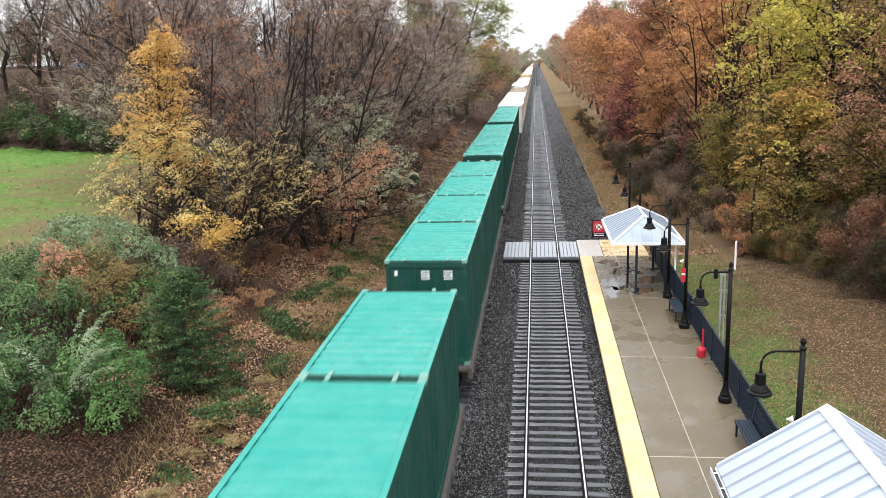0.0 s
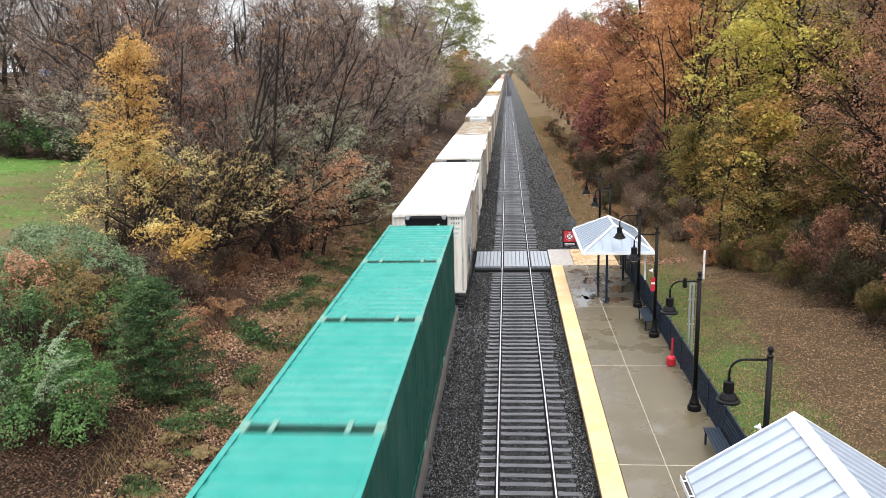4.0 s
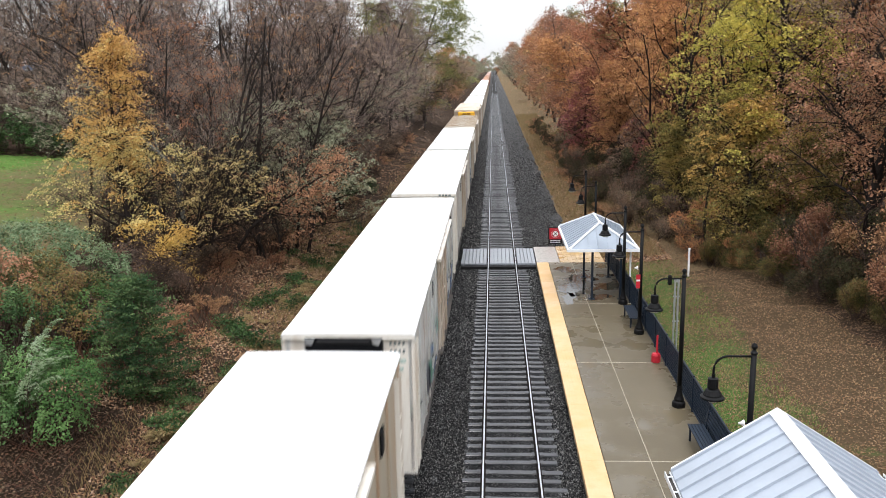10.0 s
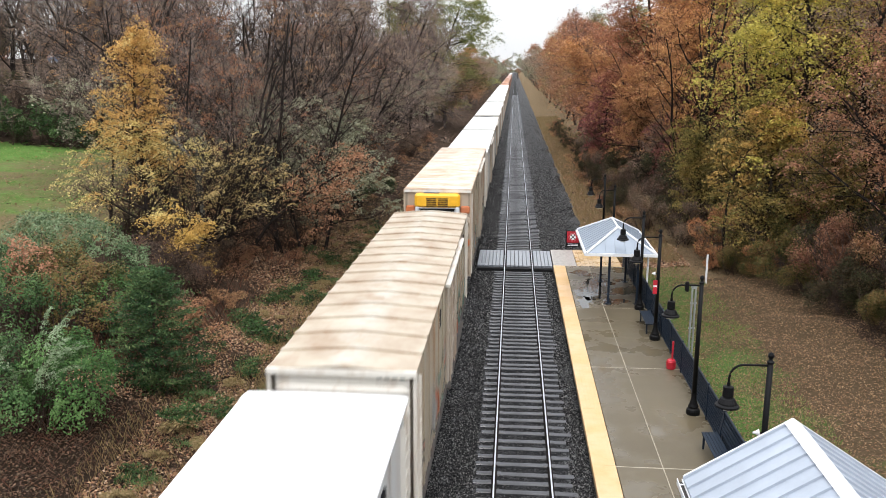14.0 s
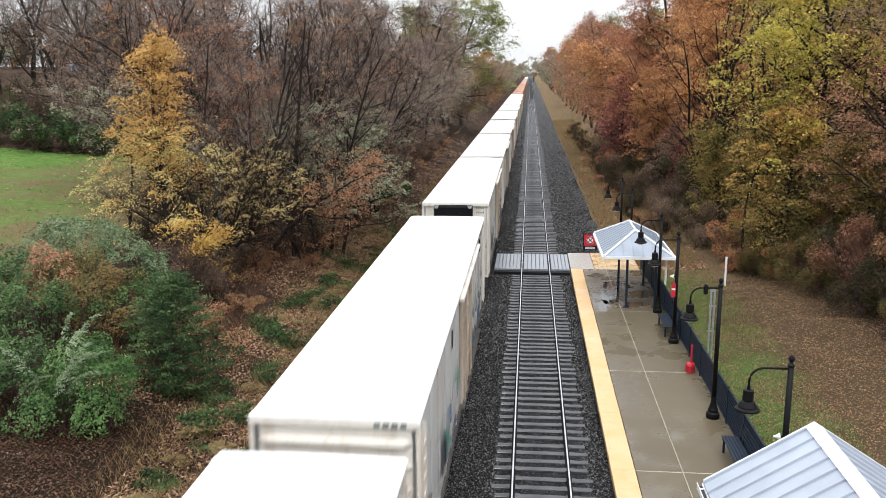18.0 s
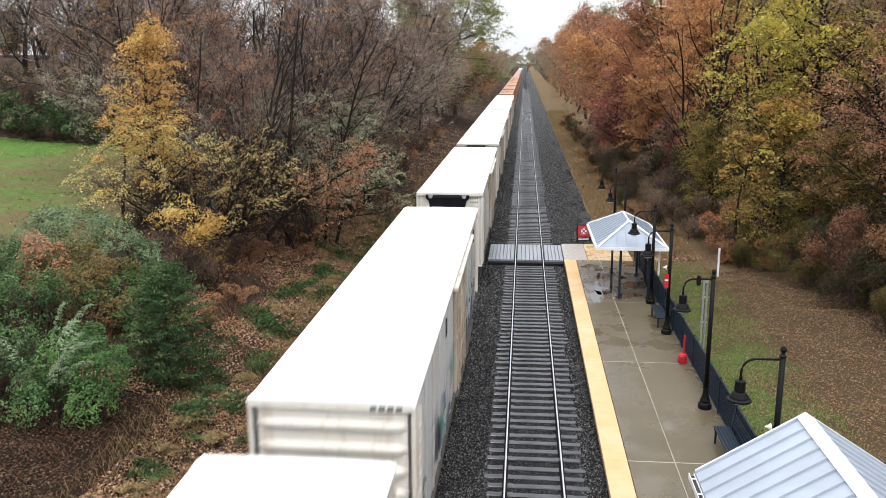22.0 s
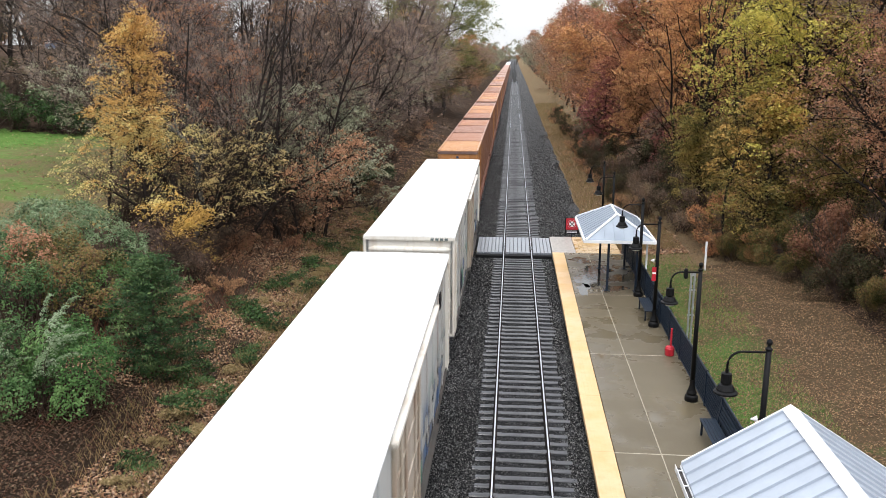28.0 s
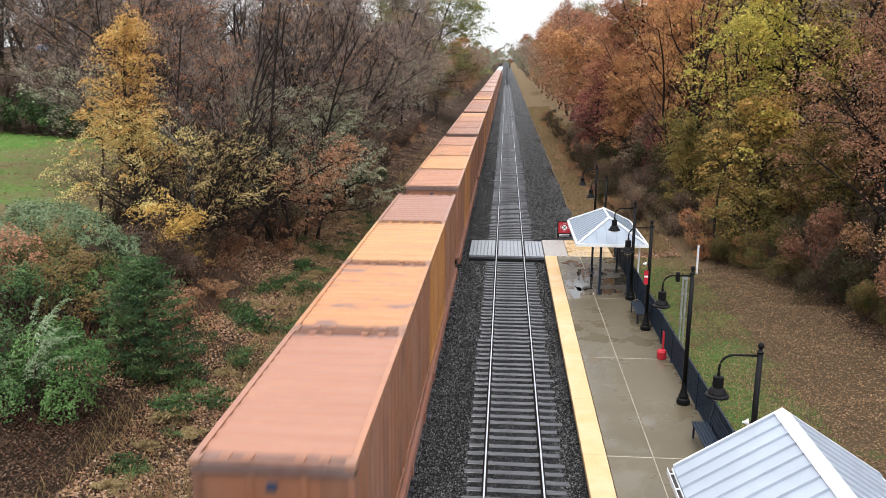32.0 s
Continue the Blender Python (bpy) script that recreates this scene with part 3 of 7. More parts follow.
def ground_z(x, y):
    bed = ramp_lin(x, (-60, 3.4), (-30, 2.3), (-24, 1.9), (-18, 0.9), (-14, 0.1), (-11, -0.75), (-9.4, -1.0), (-7.2, -0.85), (-6.0, -0.55), (3.0, -0.55), (4.6, -0.55), (5.6, -0.35), (9, -0.25), (12, 0.0), (20, 0.6), (60, 1.5))
    hill = ramp_lin(x, (-160, 9.5), (-60, 7.4), (-38, 2.0), (-22, 0.0)) * ramp_lin(y, (74, 0.0), (112, 1.0), (260, 1.0), (500, 0.2))
    rough = (noise.noise(Vector((x * 0.35, y * 0.35, 0))) * 0.22 + noise.noise(Vector((x * 1.3, y * 1.3, 5))) * 0.07) * ramp_lin(abs(x + 1.5), (4.5, 0.0), (8.5, 1.0))
    return bed + hill + rough


def spaced(*runs):
    out = []
    for a, b, s in runs:
        out += list(np.arange(a, b - 1e-6, s))
    return out + [runs[-1][1]]


def build_ground():
    xs = spaced((-1500, -200, 260), (-200, -60, 14), (-60, -26, 2.5), (-26, -6, 0.5), (-6, 4.5, 1.5), (4.5, 14, 0.5), (14, 40, 2.6), (40, 200, 16), (200, 1500, 260))
    ys = spaced((-200, 8, 16), (8, 60, 0.6), (60, 130, 2), (130, 400, 9), (400, 3000, 200))
    g = Geo()
    nx = len(xs)
    g.v = [(x, y, ground_z(x, y)) for y in ys for x in xs]
    g.f = [(j * nx + i, j * nx + i + 1, (j + 1) * nx + i + 1, (j + 1) * nx + i) for j in range(len(ys) - 1) for i in range(nx - 1)]
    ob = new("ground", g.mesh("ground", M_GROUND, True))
    tagged(ob, "leaf-strewn autumn ground with a mown green field", "ground", kind="structure")


def build_trackbed():
    prof = [(-7.6, -0.95), (-6.9, -0.62), (-6.1, -0.24), (-5.5, -0.20), (-4.6, -0.215), (-3.1, -0.215), (-2.3, -0.20), (-1.9, -0.23), (-1.38, -0.2), (-1.15, -0.195), (-0.7, -0.19), (0.7, -0.19), (1.15, -0.195), (1.38, -0.2), (2.0, -0.24), (3.2, -0.30), (4.0, -0.42), (4.7, -0.62)]
    us = np.arange(-7.6, 4.71, 0.15)
    zs = np.interp(us, [p[0] for p in prof], [p[1] for p in prof])
    ys = spaced((-60, 10, 10), (10, 60, 0.15), (60, 110, 0.8), (110, 330, 3), (330, 3000, 120))
    g = Geo()
    n = len(us)
    for y in ys:
        for u, z in zip(us, zs):
            d = noise.noise(Vector((u * 4.1, y * 4.1, 0))) * 0.03 + noise.noise(Vector((u * 0.8, y * 0.8, 3))) * 0.02
            w = (noise.noise(Vector((u * 0.2, y * 0.22, 9))) * 0.5 + noise.noise(Vector((u * 0.3, y * 1.1, 4))) * 0.3) if u > 3.6 or u < -6.4 else 0.0
            g.v.append((u + w, y, z + d))
    g.f = [(j * n + i, j * n + i + 1, (j + 1) * n + i + 1, (j + 1) * n + i) for j in range(len(ys) - 1) for i in range(n - 1)]
    tagged(new("trackbed", g.mesh("trackbed", M_BALLAST)), "dark wet crushed-stone ballast under two railway tracks", "ballast", kind="structure")
    # loose stones on the part that lies nearest
    rng = np.random.default_rng(4)
    m = 62000
    y = np.minimum(17.5 - 24 * np.log(1 - rng.random(m) * 0.9998), 200)
    x = np.where(rng.random(m) < 0.4, rng.uniform(-2.6, -1.3, m), rng.uniform(1.3, 4.4, m))
    z = np.interp(x, [p[0] for p in prof], [p[1] for p in prof]) + 0.012
    s = rng.uniform(0.018, 0.042, m) * (0.9 + (y - 17.5) * 0.012)
    base = np.array([(1, 0, -0.2), (-0.5, 0.87, -0.2), (-0.5, -0.87, -0.2), (0.1, 0.1, 0.9)])
    ang = rng.uniform(0, 6.28, m)
    rot = np.stack([np.stack([np.cos(ang), -np.sin(ang)], -1), np.stack([np.sin(ang), np.cos(ang)], -1)], -2)
    xy = np.einsum("mij,kj->mki", rot, base[:, :2]) * s[:, None, None]
    v = np.zeros((m, 4, 3))
    v[:, :, 0], v[:, :, 1] = xy[:, :, 0] + x[:, None], xy[:, :, 1] + y[:, None]
    v[:, :, 2] = z[:, None] + base[None, :, 2] * s[:, None]
    tri = np.array([(0, 1, 3), (1, 2, 3), (2, 0, 3)])
    f = (np.arange(m)[:, None, None] * 4 + tri[None]).reshape(-1, 3)
    tagged(new("ballast_stones", soup("ballast_stones", v.reshape(-1, 3), f, M_STONE)), "loose grey stones lying on the ballast", "stones", kind="stuff")


def build_track(name, x, label, first, last):
    """Rails in lengths and wooden ties under them; ties that lie near are parts of their own."""
    root = tagged(new(name), label, "railway track", kind="structure")
    root.matrix_basis = pose(x, 0, 0)
    for sx in (-0.7525, 0.7525):
        g = Geo().sheet([(sx - 0.021, -0.001), (sx - 0.012, 0.0), (sx + 0.012, 0.0), (sx + 0.021, -0.001)], -60, 3000, 0.004)
        part("rail", g, M_RAIL, root, "polished running band of a steel rail")
        g = Geo().sheet([(sx - 0.037, -0.016), (sx - 0.030, -0.0055), (sx + 0.030, -0.0055), (sx + 0.037, -0.016)], -60, 3000, 0.028)
        part("rail_head", g, M_WEB, root, "dark rail head")
        g = Geo().box(sx - 0.010, sx + 0.010, -60, 3000, -0.13, -0.042).box(sx - 0.07, sx + 0.07, -60, 3000, -0.145, -0.13)
        part("rail_web", g, M_WEB, root, "rusty rail web and foot")
    meshes = []
    for i in range(9):
        g = Geo().box(-1.28 + rnd(-0.03, 0.03), 1.28 + rnd(-0.05, 0.16), -0.1, 0.1, -0.33, -0.148, 0.012)
        for sx in (-0.7525, 0.7525):
            g.box(sx - 0.17, sx + 0.17, -0.09, 0.09, -0.152, -0.135, 0.004)
        meshes.append(g.mesh("tie", M_TIE))
    far = Geo()
    y, k = 6.0, 0
    while y < 330:
        if first < y < last:
            part("tie", random.choice(meshes), None, root, "", pose(rnd(-0.05, 0.05), y, rnd(-0.02, 0.012), 0, 0, rnd(-1.1, 1.1)))
        else:
            dx = rnd(-0.06, 0.06)
            far.box(dx - 1.28, dx + 1.28, y - 0.115, y + 0.115, -0.33, -0.15 + rnd(-0.01, 0.01))
        y += 0.497 + rnd(-0.03, 0.03)
        k += 1
    for i in range(72):
        dx, y = rnd(-0.06, 0.06), 5.5 - i * 0.497
        far.box(dx - 1.28, dx + 1.28, y - 0.115, y + 0.115, -0.33, -0.15 + rnd(-0.01, 0.01))
    tagged(part("tie_row", far, M_TIE, root), kind="stuff")


build_ground()
build_trackbed()
build_track("track_east", 0.0, "empty railway track with wet grey wooden ties", 12.0, 120.0)
build_track("track_west", TRAIN_X, "railway track under a passing train", 400, 401)

# ---- the platform ----
PX0, PX1, PY0, PY1, PZ = 1.85, 5.62, 6.0, 44.0, 0.2


def build_platform():
    root = tagged(new("platform"), "low wet concrete station platform with pale joints", "platform", kind="structure")
    part("foundation", Geo().box(PX0 + 0.04, PX1 + 0.1, PY0, PY1, -0.6, PZ - 0.12), M_CONCRETE, root)
    joints = [PY0, 13.3, 20.87, 28.48, 36.05, PY1]
    for a, b in zip(joints, joints[1:]):
        for x0, x1 in ((2.48, 3.72), (3.72, PX1)):
            part("slab", Geo().box(x0 + 0.012, x1 - 0.012, a + 0.012, b - 0.012, PZ - 0.118, PZ, 0.012), M_CONCRETE, root)
        part("joint_strip", Geo().box(2.48, PX1, b - 0.018, b + 0.018, PZ - 0.1, PZ - 0.002), M_JOINT, root, "pale cross joint")
    part("joint_strip", Geo().box(3.708, 3.732, PY0, PY1, PZ - 0.1, PZ - 0.003), M_JOINT, root, "pale lengthwise joint")
    ys = [PY0, 9.5, 13.3, 17.1, 20.9, 24.7, 28.5, 32.3, 36.1, 39.9, PY1]
    for a, b in zip(ys, ys[1:]):
        g = Geo().box(PX0, 2.475, a + 0.003, b - 0.003, PZ - 0.15, PZ + 0.006, 0.008)
        part("tactile_strip", g, M_YELLOW, root, "cream-yellow tactile edge strip")
    dots = Geo()
    for j in range(int((30 - 17) / 0.12)):
        for i in range(5):
            x, y = 1.93 + i * 0.118, 17 + j * 0.12
            dots.add([(x - 0.02, y - 0.02, PZ + 0.006), (x + 0.02, y - 0.02, PZ + 0.006), (x + 0.02, y + 0.02, PZ + 0.006), (x - 0.02, y + 0.02, PZ + 0.006), (x, y, PZ + 0.013)], [(0, 1, 4), (1, 2, 4), (2, 3, 4), (3, 0, 4)])
    tagged(part("tactile_domes", dots, M_YELLOW, root, "small raised domes"), kind="stuff")


def build_crossing():
    root = tagged(new("pedestrian_crossing"), "ribbed grey crossing panels over the rails", "crossing", kind="structure")
    for x0, x1 in ((-2.25, -0.84), (-0.66, 0.66), (0.84, 1.84)):
        n = max(5, int((x1 - x0) / 0.19))
        w = (x1 - x0) / n
        for i in range(n):
            g = Geo().box(x0 + i * w + 0.008, x0 + (i + 1) * w - 0.008, 44.5, 48.3, -0.16, 0.045, 0.012)
            part("panel", g, M_CROSSING, root)
    # black strip in place of the shadow line below the raised panels
    part("end_beam", Geo().box(-2.25, 1.84, 44.12, 44.49, -0.3, -0.05, 0.01), M_RUBBER, root, "black strip standing in for the shadow under the panels")
    part("landing", Geo().box(1.86, 3.12, 44.05, 48.2, -0.3, 0.16, 0.012), plain("pale_landing_concrete", (0.36, 0.34, 0.31), 0.25), root, "pale wet concrete landing")
    for i in range(10):
        for j in range(8):
            x, y = 3.14 + i * 0.236, 44.05 + j * 0.52
            part("paver", Geo().box(x, x + 0.228, y, y + 0.51, -0.1, 0.165 + rnd(-0.003, 0.003), 0.006), M_BRICKY, root)


build_platform()
build_crossing()


def puddle(x, y, rx, ry, seed):
    """A film of standing water with a wavering edge."""
    rng = random.Random(seed)
    n = 40
    ph = [rng.uniform(0, 6.28) for _ in range(4)]
    edge = []
    for i in range(n):
        a = 6.2832 * i / n
        r = 1 + 0.22 * math.sin(2 * a + ph[0]) + 0.16 * math.sin(3 * a + ph[1]) + 0.12 * math.sin(5 * a + ph[2]) + 0.08 * math.sin(9 * a + ph[3])
        edge.append((rx * r * math.cos(a), ry * r * math.sin(a), 0.004))
    g = Geo().add([(0, 0, 0.004)] + edge, [(0, 1 + i, 1 + (i + 1) % n) for i in range(n)])
    ob = new("puddle", g.mesh("puddle", M_WATER))
    ob.matrix_basis = pose(x, y, PZ)
    tagged(ob, "shallow rain puddle on the platform concrete", "puddle", "platform puddles")


def water_mat():
    k = Mat("standing_rain_water", 0.03, 0, 0.5)
    k.bump(k.noise(5.0, 3.0, 0.6), 0.12, 0.01)
    return k.done(k.ramp(k.noise(2.0, 4.0), (0.3, (0.045, 0.040, 0.032)), (0.7, (0.07, 0.06, 0.045))))


M_WATER = water_mat()
for x, y, rx, ry, seed in ((3.35, 38.6, 0.55, 1.5, 1), (2.95, 36.9, 0.28, 0.9, 2), (3.9, 40.6, 0.6, 0.9, 3), (4.35, 37.2, 0.5, 0.5, 4), (3.2, 42.4, 0.5, 0.6, 5)):
    puddle(x, y, rx, ry, seed)


def street_lamp(at, label, arm=True, extra=None):
    t = thing("street_lamp", label, "street lamp", "platform lamps", at)
    base = Geo().lathe([(0.20, 0.0), (0.205, 0.10), (0.19, 0.16), (0.15, 0.20), (0.155, 0.26), (0.12, 0.34), (0.085, 0.48), (0.075, 0.62), (0.085, 0.64), (0.08, 0.68)], 18)
    part("base", base, M_LAMP, t, "flared cast base", smooth=False)
    part("post", Geo().lathe([(0.072, 0.66), (0.062, 4.12)], 16), M_LAMP, t, smooth=True)
    part("finial", Geo().lathe([(0.075, 4.12), (0.08, 4.16), (0.05, 4.19), (0.035, 4.22), (0.065, 4.27), (0.07, 4.31), (0.045, 4.36), (0.01, 4.38)], 12), M_LAMP, t, "ball finial")
    pts = [(0.0, 0, 4.07), (-0.55, 0, 4.07)]
    pts += [(-0.55 - 0.30 * math.sin(a), 0, 3.77 + 0.30 * math.cos(a)) for a in np.linspace(0.2, math.pi / 2, 7)]
    pts += [(-0.85, 0, 3.62)]
    part("arm", Geo().tube(pts, 0.027, 8), M_LAMP, t, smooth=True)
    head = Geo().lathe([(0.035, 3.66), (0.04, 3.58), (0.115, 3.56), (0.12, 3.34), (0.10, 3.32), (0.15, 3.29), (0.20, 3.20), (0.205, 3.17), (0.26, 3.14), (0.265, 3.10), (0.24, 3.095)][::-1], 18, (-0.85, 0, 0))
    part("head", head, M_LAMP, t, "bell-shaped lamp head")
    part("lens", Geo().lathe([(0.12, 3.03), (0.2, 3.08), (0.2, 3.094)], 14, (-0.85, 0, 0)), M_GLASS, t, "milky lens")
    return t


LAMP_X = 5.24
lamp_text = "black bell-headed platform lamp on a tall post"
first_lamp = street_lamp(pose(LAMP_X, 24.6, PZ), lamp_text)
for y, z in ((17.75, PZ), (31.8, PZ), (36.0, PZ)):
    copy_thing(first_lamp, pose(LAMP_X, y, z))
for x, y in ((5.35, 47.4), (5.3, 52.2)):
    tagged(copy_thing(first_lamp, pose(x, y, -0.25, 0, 0, 3)), "black bell-headed lamp in the verge past the shelter")


def shelter_hip(cx, y0, y1, half, eave, top):
    t = thing("platform_shelter", "open platform shelter with a pale hipped metal roof", "shelter", "", pose(cx, (y0 + y1) / 2, PZ))
    hy, rise = (y1 - y0) / 2, top - eave
    ridge = hy - half * 1.05
    e, r = eave - PZ, top - PZ
    # four slopes with their standing seams
    quads = {"west": ([(-half, -hy, e), (-half, hy, e), (0, ridge, r), (0, -ridge, r)]), "east": ([(half, hy, e), (half, -hy, e), (0, -ridge, r), (0, ridge, r)]),
             "south": ([(half, -hy, e), (-half, -hy, e), (0, -ridge, r)]), "north": ([(-half, hy, e), (half, hy, e), (0, ridge, r)])}
    for side, q in quads.items():
        g = Geo()
        q = [Vector(p) for p in q]
        nrm = (q[1] - q[0]).cross(q[2] - q[0]).normalized()
        if nrm.z < 0:
            nrm = -nrm
        n = len(q)
        g.add([p for p in q] + [p - Vector((0, 0, 0.03)) for p in q], [tuple(range(n)), tuple(range(2 * n - 1, n - 1, -1))] + [(i, n + i, n + (i + 1) % n, (i + 1) % n) for i in range(n)])
        slope = part("roof_panel", g, M_SHELTER_ROOF, t, "pale grey standing-seam slope")
        a, b = q[0], q[1]
        along = (b - a).normalized()
        width = (b - a).length
        up = nrm.cross(along).normalized()
        if up.z < 0:
            up = -up
        k = int(width / 0.42)
        for i in range(1, k):
            s = i * width / k
            run = min(s, width - s) / half * math.hypot(half, rise) if side in ("west", "east") else min(s, width - s) / half * math.hypot(hy - ridge, rise)
            run = min(run, math.hypot(half, rise)) - 0.03
            p0 = a + along * s
            p1 = p0 + up * run
            w = along * 0.012
            h = nrm * 0.03
            part("seam", Geo().add([p0 - w, p0 + w, p1 + w, p1 - w, p0 - w + h, p0 + w + h, p1 + w + h, p1 - w + h], [(0, 1, 5, 4), (1, 2, 6, 5), (2, 3, 7, 6), (3, 0, 4, 7), (4, 5, 6, 7)]), M_SHELTER_ROOF, slope)
    cap = 0.035
    for p0, p1 in (((-half, -hy, e), (0, -ridge, r)), ((half, -hy, e), (0, -ridge, r)), ((-half, hy, e), (0, ridge, r)), ((half, hy, e), (0, ridge, r)), ((0, -ridge, r), (0, ridge, r))):
        part("hip_cap", Geo().tube([Vector(p0) + Vector((0, 0, 0.02)), Vector(p1) + Vector((0, 0, 0.03))], 0.055, 6), M_METAL_CAP, t, "white hip cap")
    part("fascia", Geo().box(-half - 0.03, half + 0.03, -hy - 0.03, -hy + 0.0, e - 0.12, e + 0.015), M_METAL_CAP, t, "white fascia board")
    part("fascia", Geo().box(-half - 0.03, half + 0.03, hy, hy + 0.03, e - 0.12, e + 0.015), M_METAL_CAP, t)
    part("gutter", Geo().box(-half - 0.09, -half, -hy, hy, e - 0.12, e + 0.0), M_METAL_CAP, t, "white gutter")
    part("gutter", Geo().box(half, half + 0.09, -hy, hy, e - 0.12, e + 0.0), M_METAL_CAP, t)
    part("soffit", Geo().box(-half, half, -hy, hy, e - 0.1, e - 0.07), M_SOFFIT, t, "dark soffit")
    for x, y in ((-0.42, -hy + 0.55), (-0.36, hy - 0.95), (0.85, -hy + 0.6), (0.85, hy - 0.95)):
        post = part("post", Geo().box(x - 0.05, x + 0.05, y - 0.05, y + 0.05, 0, e - 0.1, 0.008), M_FENCE, t, "dark steel post")
        part("foot_plate", Geo().box(x - 0.13, x + 0.13, y - 0.13, y + 0.13, 0.0, 0.018, 0.004), M_FENCE, post)
    part("downpipe", Geo().tube([(half - 0.25, -hy + 0.5, e - 0.08), (half - 0.25, -hy + 0.5, 0.05)], 0.045, 8), M_METAL_CAP, t, "white downpipe")
    return t


shelter_hip(4.38, 36.2, 41.7, 1.5, 2.62, 3.5)


def canopy_gable(x0, xr, x1, y0, y1, e, r):
    """The large stair canopy close under the view, with a gable towards the platform."""
    t = thing("stair_canopy", "large gabled canopy of pale standing-seam metal", "canopy", "", pose(xr, (y0 + y1) / 2, PZ))
    hy = (y1 - y0) / 2
    e, r = e - PZ, r - PZ
    for xa in (x0 - xr, x1 - xr):
        sgn = 1 if xa > 0 else -1
        q = [Vector((xa, -hy, e)), Vector((xa, hy, e)), Vector((0, hy, r)), Vector((0, -hy, r))]
        g = Geo().add(q + [p - Vector((0, 0, 0.05)) for p in q], [(0, 1, 2, 3), (7, 6, 5, 4), (0, 4, 5, 1), (1, 5, 6, 2), (2, 6, 7, 3), (3, 7, 4, 0)])
        slope = part("roof_panel", g, M_METAL_ROOF, t, "pale blue-grey standing-seam slope")
        nrm = Vector((sgn * (r - e), 0, abs(xa))).normalized()
        k = int(2 * hy / 0.41)
        for i in range(k + 1):
            y = hy - 0.03 - i * 0.41
            p0, p1 = Vector((xa, y, e)), Vector((sgn * 0.1, y, r - 0.1 * (r - e) / abs(xa)))
            w, h = Vector((0, 0.016, 0)), nrm * 0.045
            part("seam", Geo().add([p0 - w, p0 + w, p1 + w, p1 - w, p0 - w * 0.6 + h, p0 + w * 0.6 + h, p1 + w * 0.6 + h, p1 - w * 0.6 + h], [(0, 1, 5, 4), (1, 2, 6, 5), (2, 3, 7, 6), (3, 0, 4, 7), (4, 5, 6, 7)]), M_METAL_ROOF, slope)
        part("rake_trim", Geo().add([Vector((xa, hy, e - 0.12)), Vector((xa, hy, e + 0.06)), Vector((0, hy, r + 0.06)), Vector((0, hy, r - 0.12)), Vector((xa, hy + 0.03, e - 0.12)), Vector((xa, hy + 0.03, e + 0.06)), Vector((0, hy + 0.03, r + 0.06)), Vector((0, hy + 0.03, r - 0.12))], [(0, 1, 2, 3), (4, 7, 6, 5), (1, 5, 6, 2), (0, 3, 7, 4), (0, 4, 5, 1)]), M_METAL_CAP, t, "white rake trim")
        gx0, gx1 = (xa - 0.13, xa - 0.02) if sgn < 0 else (xa + 0.02, xa + 0.13)
        gut = part("gutter", Geo().box(gx0, gx1, -hy, hy, e - 0.13, e - 0.11).box(min(gx0, gx1), min(gx0, gx1) + 0.012, -hy, hy, e - 0.12, e + 0.0).box(gx1 - 0.012, gx1, -hy, hy, e - 0.12, e - 0.005), M_METAL_CAP, t, "white gutter")
        part("gutter_leaves", Geo().box(gx0 + 0.014, gx1 - 0.014, -hy, hy - 0.05, e - 0.11, e - 0.045), M_LEAFWET, gut, "wet leaves in the gutter")
        for i in range(int(2 * hy / 0.6)):
            y = hy - 0.25 - i * 0.6
            part("gutter_strap", Geo().box(gx0, gx1, y - 0.015, y + 0.015, e - 0.01, e + 0.004), M_METAL_CAP, gut)
        for y in (-hy + 0.5, 0.0, hy - 0.6):
            part("post", Geo().box(xa * 0.8 - 0.06, xa * 0.8 + 0.06, y - 0.06, y + 0.06, 0 if sgn < 0 else -0.5, e - 0.02, 0.01), M_FENCE, t, "dark steel post")
        part("edge_beam", Geo().box(xa * 0.8 - 0.08, xa * 0.8 + 0.08, -hy, hy, e - 0.06, e + 0.12), M_FENCE, t)
    w = 0.16
    part("ridge_cap", Geo().add([(-w, -hy, r - w * 0.6 + 0.05), (0, -hy, r + 0.06), (w, -hy, r - w * 0.6 + 0.05), (-w, hy + 0.03, r - w * 0.6 + 0.05), (0, hy + 0.03, r + 0.06), (w, hy + 0.03, r - w * 0.6 + 0.05)], [(0, 1, 4, 3), (1, 2, 5, 4), (0, 3, 5, 2), (3, 4, 5), (0, 2, 1)]), M_METAL_CAP, t, "wide white ridge cap")
    return t


canopy_gable(3.09, 5.09, 7.09, 7.0, 15.65, 2.6, 3.9)


